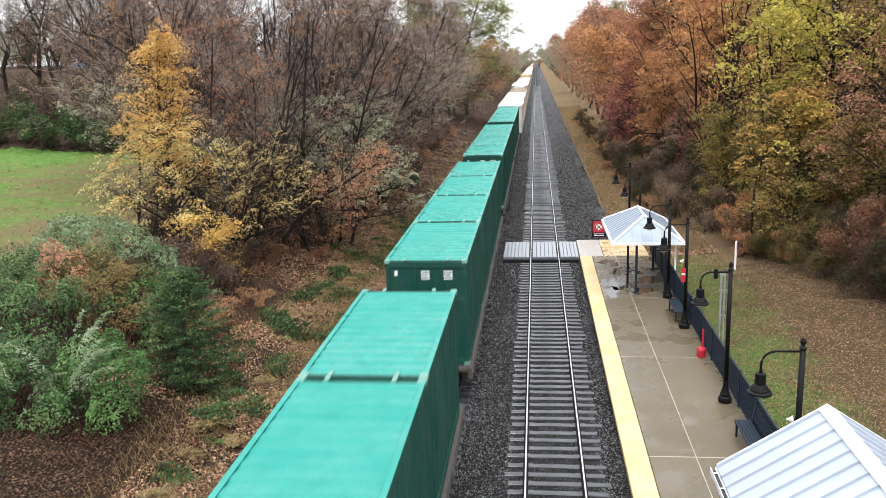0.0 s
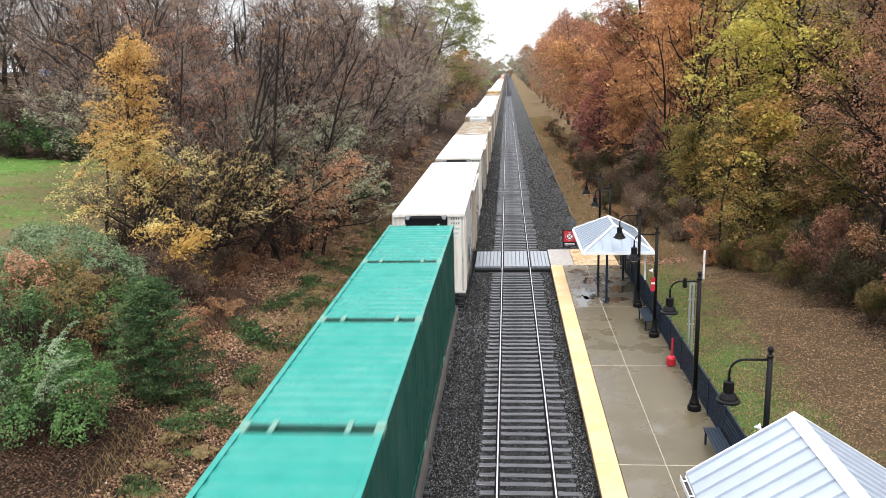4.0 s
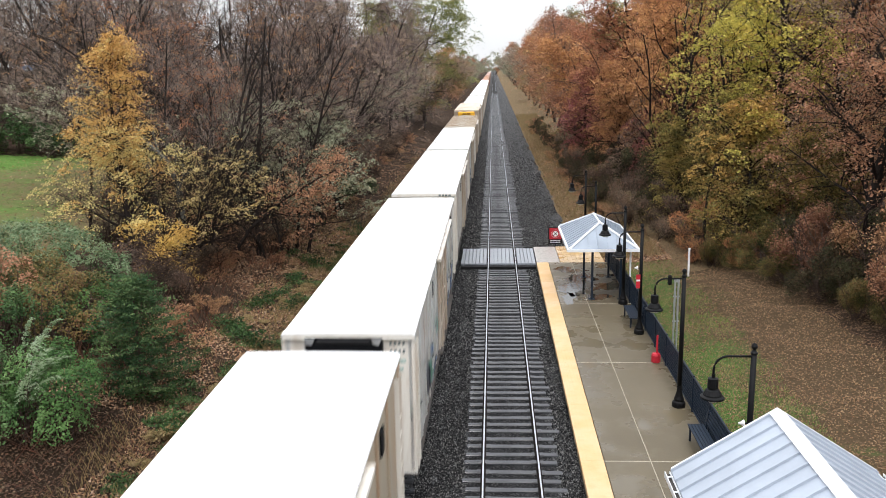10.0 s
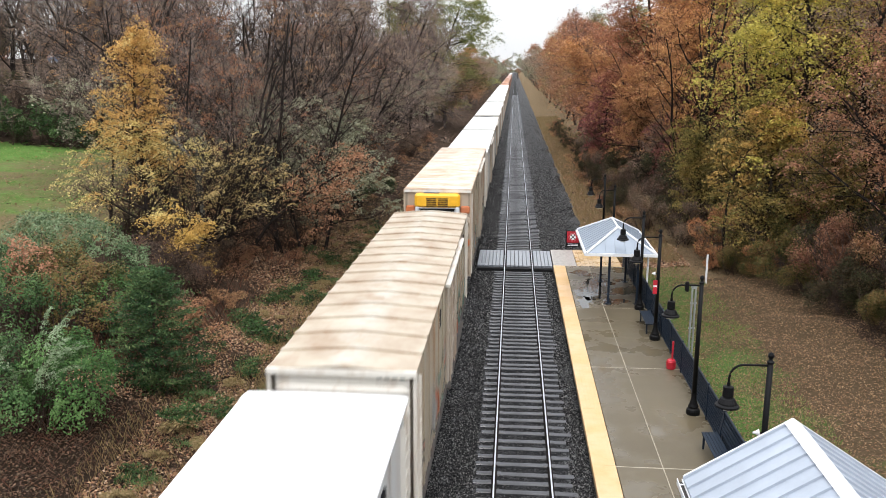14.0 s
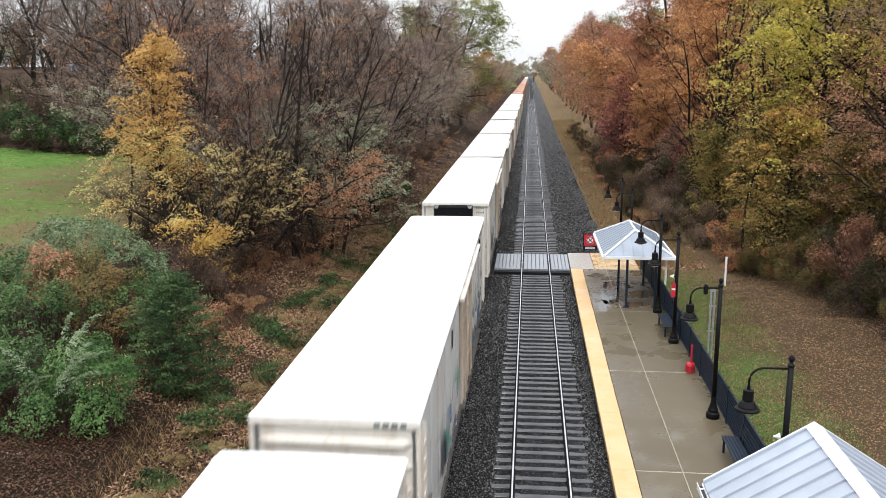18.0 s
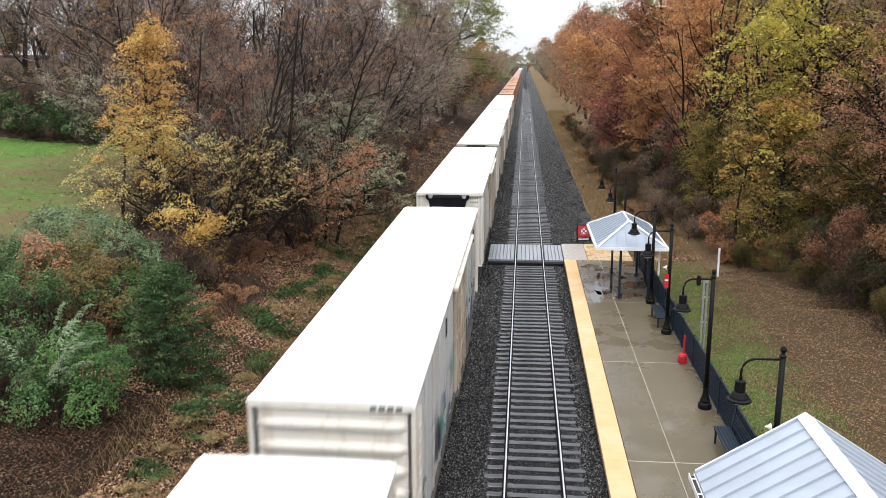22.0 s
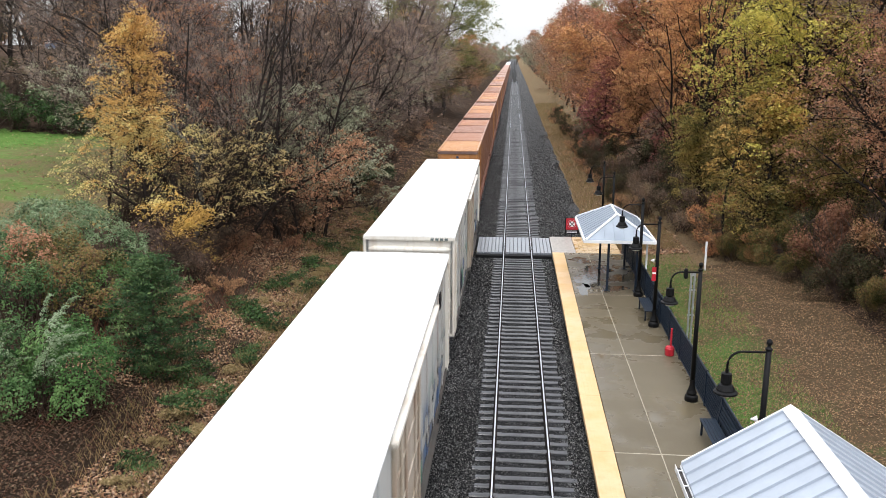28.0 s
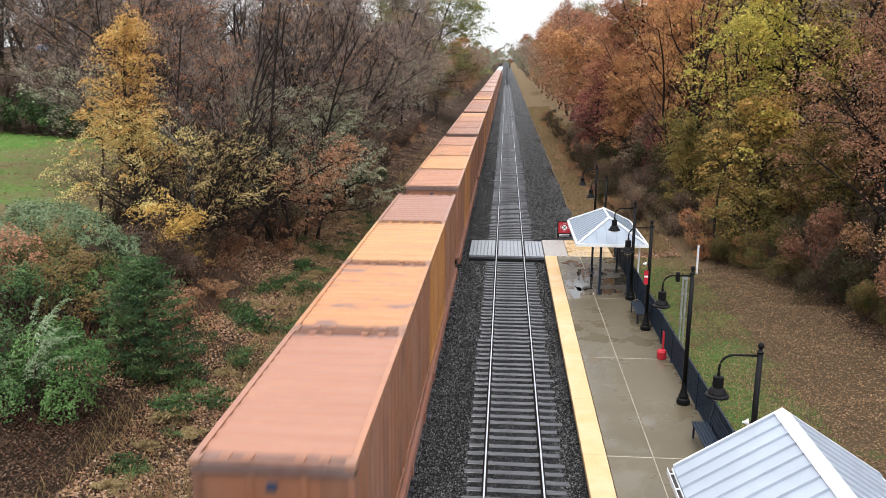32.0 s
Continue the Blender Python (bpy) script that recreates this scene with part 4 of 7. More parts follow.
def bench(at):
    t = thing("bench", "dark slatted metal platform bench", "bench", "platform benches", at)
    for i in range(5):
        part("seat_slat", Geo().box(-0.22 + i * 0.09, -0.14 + i * 0.09, -0.95, 0.95, 0.42, 0.45, 0.006), M_FENCE, t)
    for i in range(4):
        part("back_slat", Geo().box(0.26 + i * 0.02, 0.285 + i * 0.02, -0.95, 0.95, 0.52 + i * 0.1, 0.60 + i * 0.1, 0.006), M_FENCE, t)
    for y in (-0.8, 0.8):
        leg = Geo().box(-0.2, -0.15, y - 0.03, y + 0.03, 0, 0.42).box(0.18, 0.24, y - 0.03, y + 0.03, 0, 0.42).box(-0.22, 0.26, y - 0.03, y + 0.03, 0.38, 0.42)
        leg.add([(0.22, y - 0.03, 0.4), (0.28, y - 0.03, 0.4), (0.36, y - 0.03, 0.92), (0.31, y - 0.03, 0.92), (0.22, y + 0.03, 0.4), (0.28, y + 0.03, 0.4), (0.36, y + 0.03, 0.92), (0.31, y + 0.03, 0.92)], [(0, 1, 2, 3), (7, 6, 5, 4), (0, 4, 5, 1), (1, 5, 6, 2), (2, 6, 7, 3), (3, 7, 4, 0)])
        part("leg_frame", leg, M_FENCE, t)
    return t


a_bench = bench(pose(5.2, 21.35, PZ))
copy_thing(a_bench, pose(5.2, 33.3, PZ))


def fence(x, ys, label):
    t = thing("fence", label, "fence", "", pose(x, 0, PZ))
    for y in ys:
        part("post", Geo().box(-0.035, 0.035, y - 0.035, y + 0.035, -0.3, 1.16, 0.006), M_FENCE, t)
    for a, b in zip(ys, ys[1:]):
        part("top_rail", Geo().box(-0.025, 0.025, a + 0.036, b - 0.036, 1.08, 1.13, 0.006), M_FENCE, t)
        part("bottom_rail", Geo().box(-0.02, 0.02, a + 0.036, b - 0.036, 0.06, 0.10, 0.005), M_FENCE, t)
        mesh = Geo()
        n = int((b - a) / 0.07)
        for i in range(1, n):
            y = a + (b - a) * i / n
            mesh.box(-0.007, 0.007, y - 0.012, y + 0.012, 0.1, 1.08)
        for z in np.arange(0.2, 1.05, 0.11):
            mesh.box(-0.004, 0.004, a + 0.04, b - 0.04, z - 0.008, z + 0.008)
        part("mesh_panel", mesh, M_FENCE, t, "dark wire mesh panel")
    return t


fence(5.56, list(np.arange(16.2, 44.3, 2.0)), "blue-black metal mesh fence along the platform")


def bucket_post():
    t = thing("salt_bucket", "red plastic bucket with an upright red tool", "bucket", "", pose(5.28, 28.55, PZ))
    part("bucket", Geo().lathe([(0.13, 0), (0.16, 0.02), (0.165, 0.26), (0.13, 0.33), (0.06, 0.35)], 16), M_RED, t)
    part("tool_handle", Geo().tube([(0.03, 0, 0.33), (0.03, 0, 1.0)], 0.035, 8), M_RED, t)


bucket_post()


def marker_post():
    t = thing("marker_post", "slender white plastic marker post in leaf litter", "marker post", "", pose(9.6, 42.7, ground_z(9.6, 42.7)))
    part("shaft", Geo().box(-0.05, 0.05, -0.02, 0.02, -0.1, 1.45, 0.01), M_WHITE_POST, t)
    part("cap", Geo().box(-0.055, 0.055, -0.025, 0.025, 1.45, 1.52, 0.01), M_WHITE_POST, t)


marker_post()


def conduit():
    t = thing("pipe_stand", "pair of galvanised pipes with a bracket and floodlight", "pipe stand", "", pose(6.6, 31.7, ground_z(6.6, 31.7)))
    for x in (-0.06, 0.07):
        part("pipe", Geo().tube([(x, 0, -0.1), (x, 0, 2.75 + x)], 0.038, 8), M_GALV, t)
    for z in (1.1, 2.1):
        part("bracket", Geo().box(-0.12, 0.13, -0.02, 0.02, z, z + 0.05), M_GALV, t)
    part("junction_box", Geo().box(-0.1, 0.1, -0.06, 0.06, 2.7, 2.86, 0.01), M_GALV, t)


conduit()


def warning_sign(x, y):
    t = thing("warning_sign", "red and white no-crossing sign on a dark post", "sign", "", pose(x, y, -0.3))
    part("post", Geo().box(-0.035, 0.035, -0.035, 0.035, -0.2, 1.3), M_FENCE, t)
    part("backing", Geo().box(-0.42, 0.42, -0.055, -0.036, 0.35, 1.35, 0.005), M_RUBBER, t)
    part("panel", Geo().box(-0.36, 0.36, -0.07, -0.056, 0.62, 1.30, 0.004), M_RED, t, "red sign panel")
    ring = Geo()
    for i in range(24):
        a, b = 2 * math.pi * i / 24, 2 * math.pi * (i + 1) / 24
        ring.add([(0.17 * math.cos(a), -0.074, 0.96 + 0.17 * math.sin(a)), (0.24 * math.cos(a), -0.074, 0.96 + 0.24 * math.sin(a)), (0.24 * math.cos(b), -0.074, 0.96 + 0.24 * math.sin(b)), (0.17 * math.cos(b), -0.074, 0.96 + 0.17 * math.sin(b))], [(0, 1, 2, 3)])
    part("disc", Geo().lathe([(0.25, -0.0725), (0.25, -0.0705)], 24, (0, 0, 0.96), "y"), M_SIGN_WHITE, t, "white disc")
    part("ring", ring, M_RED, t, "red ring")
    for s in (-1, 1):
        part("bar", Geo().add([(-0.13, -0.0745, 0.96 - s * 0.13 - 0.03), (-0.13, -0.0745, 0.96 - s * 0.13 + 0.03), (0.13, -0.0745, 0.96 + s * 0.13 + 0.03), (0.13, -0.0745, 0.96 + s * 0.13 - 0.03)], [(0, 1, 2, 3)]), M_RUBBER, t)
    for i in range(2):
        part("text_bar", Geo().box(-0.3, 0.3, -0.0575, -0.0555, 0.42 + i * 0.09, 0.46 + i * 0.09), M_SIGN_WHITE, t)


warning_sign(3.25, 49.6)


def lamp_fittings():
    t = thing("loudspeaker", "small white horn loudspeaker on a lamp post", "loudspeaker", "horn speakers", pose(LAMP_X - 0.07, 31.8, PZ + 2.65))
    part("horn", Geo().lathe([(0.04, -0.18), (0.05, -0.1), (0.13, 0.02), (0.14, 0.03), (0.10, 0.02)], 14, (-0.12, 0, 0), "x"), M_WHITE_POST, t)
    part("bracket", Geo().box(-0.1, 0.01, -0.02, 0.02, -0.03, 0.03), M_LAMP, t)
    t.scale = (0.6, 0.6, 0.6)
    copy_thing(t, pose(LAMP_X - 0.07, 17.75, PZ + 2.5))
    b = thing("banner", "small red and white banner sign on a lamp post", "sign", "", pose(LAMP_X - 0.06, 31.74, PZ + 2.15))
    part("panel", Geo().box(-0.13, 0.03, -0.012, 0.0, -0.3, 0.25, 0.003), M_RED, b)
    part("stripe", Geo().box(-0.12, 0.02, -0.016, -0.0125, -0.02, 0.05), M_SIGN_WHITE, b)
    c = thing("security_camera", "small black dome camera hung from a lamp arm", "camera", "", pose(LAMP_X - 0.42, 24.6, PZ + 4.0))
    part("housing", Geo().lathe([(0.05, -0.12), (0.07, -0.06), (0.06, 0.14), (0.03, 0.18)], 12), M_LAMP, c)


lamp_fittings()

# ---- trees and undergrowth ----


def grow(seed, height, trunk_r, spread=0.5, levels=4, bare_to=0.3, up=0.35, kids=(9, 5, 4, 3), wander=0.18, lean=(0, 0), forks=1, taper=0.65):
    """A tree's wood as a list of segments (p, q, r, s, level) with the tips."""
    rng = random.Random(seed)
    segs, tips = [], []

    def limb(p, d, length, r, level):
        n = 7 if level == 0 else 4 if level < 3 else 2
        step = length / n
        pts = [p]
        for i in range(n):
            d = (d + Vector((rng.gauss(0, wander), rng.gauss(0, wander), rng.gauss(0, wander) + (up * 0.12 if level else 0.02)))).normalized()
            q = p + d * step
            ra = r * (1 - 0.75 * i / n)
            rb = r * (1 - 0.75 * (i + 1) / n)
            segs.append((p, q, ra, rb, level))
            p = q
            pts.append(p)
        if level >= levels - 1:
            tips.append((pts[0], pts[-1]))
            return
        tips.append((pts[-2], pts[-1])) if level else None
        count = kids[min(level, len(kids) - 1)]
        for k in range(count):
            f = (bare_to + (1 - bare_to) * (k + rng.random()) / count) if level == 0 else 0.2 + 0.8 * (k + rng.random()) / count
            i = min(int(f * n), n - 1)
            o = pts[i].lerp(pts[i + 1], f * n - i)
            ax = (pts[i + 1] - pts[i]).normalized()
            a = k * 2.4 + rng.uniform(-0.5, 0.5)
            side = ax.orthogonal().normalized()
            side.rotate(Matrix.Rotation(a, 3, ax))
            out = (ax * rng.uniform(0.35, 0.8) + side * rng.uniform(0.7, 1.1) + Vector((0, 0, up * 0.6))).normalized()
            ln = length * rng.uniform(0.8, 1.2) * (spread * (1.15 - taper * f) if level == 0 else 0.52)
            limb(o, out, ln, max(r * (1 - 0.75 * f) * rng.uniform(0.42, 0.62), 0.006), level + 1)

    for k in range(forks):
        d = Vector((lean[0] + (rng.uniform(-0.25, 0.25) if forks > 1 else 0), lean[1] + (rng.uniform(-0.25, 0.25) if forks > 1 else 0), 1)).normalized()
        limb(Vector((rng.uniform(-0.2, 0.2) * (forks - 1), rng.uniform(-0.2, 0.2) * (forks - 1), -0.3)), d, height * (0.92 if forks == 1 else rng.uniform(0.75, 0.95)), trunk_r, 0)
    return segs, tips


def wood_mesh(name, segs, mat, thin=0.0):
    vs, fs = [], []
    for p, q, ra, rb, level in segs:
        n = 8 if level == 0 else 5 if level == 1 else 3
        d = (q - p).normalized()
        u = d.orthogonal().normalized()
        w = d.cross(u)
        o = len(vs)
        for c, r in ((p, max(ra, thin)), (q, max(rb, thin))):
            for j in range(n):
                a = 6.2832 * j / n
                vs.append(c + (u * math.cos(a) + w * math.sin(a)) * r)
        for j in range(n):
            k = (j + 1) % n
            fs.append((o + j, o + k, o + n + k, o + n + j))
    me = bpy.data.meshes.new(name)
    me.from_pydata(vs, [], fs)
    me.materials.append(mat)
    me.shade_smooth()
    return me


def leaf_cloud(name, pts, size, mat, seed, droop=0.3, ratio=0.62):
    """Leaves as small bent quads round the given points."""
    rng = np.random.default_rng(seed)
    p = np.asarray(pts, dtype=float)
    m = len(p)
    c = rng.normal(size=(m, 3)) * 0.55
    c[:, 2] += 0.85
    c /= np.linalg.norm(c, axis=1)[:, None]
    a = np.cross(c, rng.normal(size=(m, 3)))
    a /= np.linalg.norm(a, axis=1)[:, None]
    b = np.cross(c, a)
    s = size * rng.uniform(0.6, 1.35, m)[:, None]
    v = np.stack([p - a * s * 0.5, p + b * s * ratio * 0.5 + c * s * 0.12, p + a * s * 0.5, p - b * s * ratio * 0.5 + c * s * 0.12], 1)
    return soup(name, v.reshape(-1, 3), np.arange(m * 4).reshape(-1, 4), mat)


def twig_cloud(name, pts, size, mat, seed):
    """Fine twigs as thin slivers that point outwards and up."""
    rng = np.random.default_rng(seed)
    p = np.asarray(pts, dtype=float)
    m = len(p)
    a = rng.normal(size=(m, 3)) * 0.75
    a[:, 2] += 0.5
    a[:, :2] += p[:, :2] / (np.linalg.norm(p[:, :2], axis=1)[:, None] + 0.5) * 0.5
    a /= np.linalg.norm(a, axis=1)[:, None]
    b = np.cross(a, rng.normal(size=(m, 3)))
    b /= np.linalg.norm(b, axis=1)[:, None]
    s = size * rng.uniform(0.5, 1.5, m)[:, None]
    w = 0.0105
    v = np.stack([p - b * w, p + b * w, p + a * s], 1)
    return soup(name, v.reshape(-1, 3), np.arange(m * 3).reshape(-1, 3), mat)


def leaf_points(tips, n, seed, blur, keep=None, flat=0.2, spray=55):
    """Points for leaves along the twigs, gathered in flat drooping sprays of about that many leaves."""
    rng = np.random.default_rng(seed)
    a = np.array([t[0] for t in tips])
    b = np.array([t[1] for t in tips])
    # some twigs carry many leaves, some few
    weight = rng.random(len(tips)) ** 2.0 + 0.02
    if keep is not None:
        weight = weight * np.array([keep(p) for p in b])
    m = max(n // spray, 1) if spray else n
    i = rng.choice(len(tips), m, p=weight / weight.sum())
    f = rng.uniform(0.15, 1.1, m)[:, None]
    centre = a[i] + (b[i] - a[i]) * f + rng.normal(size=(m, 3)) * blur * 0.5
    if not spray:
        return centre + rng.normal(size=(m, 3)) * blur * 0.8
    g = rng.integers(0, m, n)
    wide = blur * rng.uniform(0.7, 1.6, m)[g]
    off = rng.normal(size=(n, 3)) * wide[:, None] * np.array([1.0, 1.0, flat])
    off[:, 2] -= (off[:, 0] ** 2 + off[:, 1] ** 2) / (wide * 3.2)
    return centre[g] + off


def make_tree(name, label, wood, crowns, at=None, category="tree", group=""):
    t = thing(name, label, category, group, at)
    part("trunk", wood, None, t, "")
    for me in crowns:
        part("crown", me, None, t, "")
    return t


def plant(src, x, y, s=1.0, turn=None, sink=0.1, label=""):
    m = pose(x, y, ground_z(x, y) - sink, 0, 0, rnd(0, 360) if turn is None else turn)
    ob = copy_thing(src, m)
    ob.scale = (s, s, s * rnd(0.94, 1.06))
    if label:
        ob["label"] = label
    return ob


def leafy(seed, height, r, n, size, leaf, bark_mat, label, blur=0.35, **kw):
    segs, tips = grow(seed, height, r, **kw)
    wood = wood_mesh("trunk", segs, bark_mat, 0.008)
    crown = leaf_cloud("crown", leaf_points(tips, n, seed, blur), size, leaf, seed)
    return make_tree("tree", label, wood, [crown])


# sources, each planted once at its own place and then copied
def oak(seed, leaf, label, n=24000, h=22, size=0.16, blur=0.36, bark_mat=None, bare_to=0.16, spread=0.27):
    return leafy(seed, h, h * 0.014, n, size, leaf, bark_mat or B_DARK, label, blur=blur, spread=spread, levels=4, bare_to=bare_to, kids=(24, 8, 5), up=0.25)


def bare(seed, h, label, leaf=None, n=700, size=0.13, bark_mat=None, levels=4, kids=(13, 5, 4), bare_to=0.2, twigs=6000):
    segs, tips = grow(seed, h, h * 0.0135, spread=0.40, levels=levels, bare_to=bare_to, kids=kids, up=0.45, wander=0.16)
    wood = wood_mesh("trunk", segs, bark_mat or B_DARK, 0.017)
    crowns = [leaf_cloud("crown", leaf_points(tips, n, seed, 0.16, spray=14), size, leaf, seed)] if leaf else []
    crowns.append(twig_cloud("crown", leaf_points(tips, twigs, seed + 1, 0.3, spray=0), 0.8, L_TWIG, seed))
    return make_tree("tree", label, wood, crowns)


def here(t, x, y, turn=0.0, s=1.0):
    t.matrix_basis = pose(x, y, ground_z(x, y) - 0.1, 0, 0, turn)
    t.scale = (s, s, s)
    return t


# the wood east of the line
o1 = here(oak(11, L_RUSSET, "tall oak with russet autumn leaves at the wood's edge", 40000, 22, 0.18, 0.42, bare_to=0.26), 14.6, 72, 20)
o2 = here(oak(12, L_YELGREEN, "tall tree with bright yellow-green autumn leaves", 36000, 21, 0.155, 0.36, None, 0.34), 13.9, 49.0, 60)
o3 = here(oak(13, L_RUST, "tree with thin rust-brown leaves at the wood's edge", 26000, 19, 0.13, 0.38), 17.2, 40, 0)
o4 = here(oak(14, L_BURGUNDY, "tree with burgundy autumn leaves", 14000, 11.5, 0.17, 0.34), 9.9, 88, 0)
o5 = here(oak(15, L_OLIVE, "tree with dull olive-green leaves", 32000, 24.5, 0.25, 0.55, B_DARK, 0.2, 0.36), -16.0, 150, 0)
segs, tips = grow(16, 10.4, 0.09, spread=0.2, levels=4, bare_to=0.52, kids=(14, 6, 4), up=0.2)
here(make_tree("tree", "slim tree with a golden-yellow crown", wood_mesh("trunk", segs, B_DARK, 0.008), [leaf_cloud("crown", leaf_points(tips, 7000, 16, 0.22), 0.125, L_AMBER, 16)]), 11.3, 45.0, 0, 1.02)
o7 = here(oak(17, L_RUSSET, "oak with brown-orange autumn leaves", 32000, 21, 0.165, 0.42, bare_to=0.24), 13.0, 63, 140)
o8 = here(oak(18, L_DULL, "tree with sparse dull brown leaves", 18000, 19, 0.13, 0.4), 18.6, 45.5, 0)
o9 = here(oak(19, L_YELOLIVE, "low tree with olive and gold leaves down to the ground", 22000, 10.5, 0.13, 0.3, None, 0.06), 13.6, 45.2, 0)
for src, x, y, s in ((o5, -18.5, 158, 0.95), (o1, 11.6, 81, 0.95), (o7, 15.6, 79, 1.0), (o1, 20.5, 58, 1.05), (o3, 17.4, 34.5, 0.8), (o3, 20.6, 48, 1.1), (o8, 21.5, 42, 1.1), (o2, 20.6, 63, 1.05), (o4, 12.2, 67, 0.9),
                     (o9, 16.2, 42.2, 0.8), (o9, 11.4, 54.5, 0.75), (o8, 10.4, 66.0, 0.5), (o1, 10.6, 75, 0.5), (o9, 13.4, 57.0, 0.8), (o3, 23.5, 37, 1.1), (o1, 25, 50, 1.1), (o7, 26, 64, 1.1), (o5, 22, 74, 1.0), (o3, 19.5, 29, 0.75), (o8, 22.5, 31, 0.95), (o7, 24, 27, 1.0),
                     (o7, 17.4, 55, 0.95), (o8, 16.4, 52, 1.0)):
    plant(src, x, y, s)


FAR = []


def far_plant(src, x, y, s):
    """Remember a tree that is to be joined into the far woods."""
    FAR.append((src, Matrix.Translation((x, y, ground_z(x, y) - 0.1)) @ Matrix.Rotation(rnd(0, 6.28), 4, "Z") @ Matrix.Scale(s, 4)))


def far_woods():
    """All far trees in one mesh."""
    vs, fs, mats, index, base = [], [], [], [], 0
    for src, m in FAR:
        a = np.array(m)
        for ob in src.children:
            me = ob.data
            v = np.empty(len(me.vertices) * 3)
            me.vertices.foreach_get("co", v)
            n = len(me.polygons[0].vertices)
            f = np.empty(len(me.polygons) * n, dtype=np.int64)
            me.polygons.foreach_get("vertices", f)
            if me.materials[0] not in mats:
                mats.append(me.materials[0])
            vs.append(v.reshape(-1, 3) @ a[:3, :3].T + a[:3, 3])
            fs += (f.reshape(-1, n) + base).tolist()
            index += [mats.index(me.materials[0])] * len(me.polygons)
            base += len(me.vertices)
    me = bpy.data.meshes.new("far_woods")
    me.from_pydata(np.concatenate(vs).tolist(), [], fs)
    for m in mats:
        me.materials.append(m)
    me.polygons.foreach_set("material_index", index)
    tagged(new("far_woods", me), "distant autumn woods on both sides of the line", "woods", kind="stuff")


def low(seed, leaf, n, size, label, h=21, bark_mat=None, kids=(18, 6, 3)):
    segs, tips = grow(seed, h, h * 0.013, spread=0.215, levels=3, bare_to=0.2, kids=kids, up=0.3)
    return make_tree("tree", label, wood_mesh("trunk", segs, bark_mat or B_GREY, 0.02), [leaf_cloud("crown", leaf_points(tips, n, seed, 0.7, flat=0.35, spray=40), size, leaf, seed), twig_cloud("crown", leaf_points(tips, 900, seed + 1, 0.5, spray=0), 1.3, L_TWIG, seed)])


f1 = here(low(31, L_RUSSET, 9000, 0.30, "distant oak with russet leaves"), 12, 104)
f2 = here(low(32, L_RUST, 8000, 0.28, "distant tree with rust-brown leaves"), 10.5, 118)
f3 = here(low(33, L_DULL, 6000, 0.26, "distant tree with dull brown leaves"), -15, 150)
f4 = here(low(34, L_OLIVE, 8000, 0.28, "distant tree with olive leaves"), 10.6, 146)
f5 = here(low(35, L_TANGLE, 5000, 0.26, "distant half-bare olive tree"), -14, 168)
f6 = here(low(36, L_RUST, 1300, 0.7, "far tree with brown leaves", kids=(10, 3)), 11.5, 262)
f7 = here(low(37, L_SAGE, 1100, 0.65, "far grey-green tree along the line", kids=(10, 3)), -14.5, 300)
east_far, west_far = (f1, f2, f4, f2, f1, f3), (f3, f5, f2, f3, f1, f5)
for i in range(46):
    put = plant if i < 17 else far_plant
    y = 96 + i * 8.6 + i * i * 0.11
    if i >= 17:
        east_far, west_far = (f6, f6, f7), (f7, f6, f7)
    put(east_far[i % len(east_far)], 10.6 + rnd(-0.8, 1.6) + y * 0.002, y + rnd(-2, 2), rnd(0.86, 1.1) * (0.8 if i % 3 == 0 else 1))
    if i % 2 == 0:
        put(random.choice(east_far), 18 + rnd(-2, 4), y + 4 + rnd(-2, 2), rnd(1.0, 1.15))
    put(west_far[i % len(west_far)], -13.2 + rnd(-2.2, 0.8) - y * 0.002, y + 45 + rnd(-2, 2), rnd(0.62, 0.82))
    if i % 2 == 0:
        put(random.choice(west_far), -21 + rnd(-4, 2), y + 20 + rnd(-2, 2), rnd(0.8, 0.95))
for y in (640, 700, 760, 830, 900, 1000):
    for x in (-26, -15, -6.5, 3.5, 12, 22):
        if y > 800 or abs(x + 2) > 9:
            far_plant(random.choice(west_far), x + rnd(-2, 2), y + rnd(-20, 20), rnd(0.9, 1.1))

# the bare wood west of the line
b1 = here(bare(51, 17, "bare brown tree with a fine net of twigs", L_DULL, 4200, 0.115), -17.5, 52)
b2 = here(bare(52, 15, "half-bare tree with a few red-brown leaves", L_RUSSET, 5200, 0.115), -15.6, 58)
b3 = here(bare(53, 18, "tall bare dark tree", L_DULL, 350, bark_mat=B_DARK, twigs=3200), -21.5, 51)
b4 = here(bare(54, 13, "bare tree with pale grey-green lichen and leaves", L_SAGE, 5000, 0.15, bark_mat=B_DARK, twigs=3500), -13.6, 54)
b5 = here(bare(55, 19, "tall leafless tree with a crooked dark trunk", None, 0, bark_mat=B_DARK, twigs=1800), -40, 87)
bares = (b1, b2, b3, b4, b1, b3)
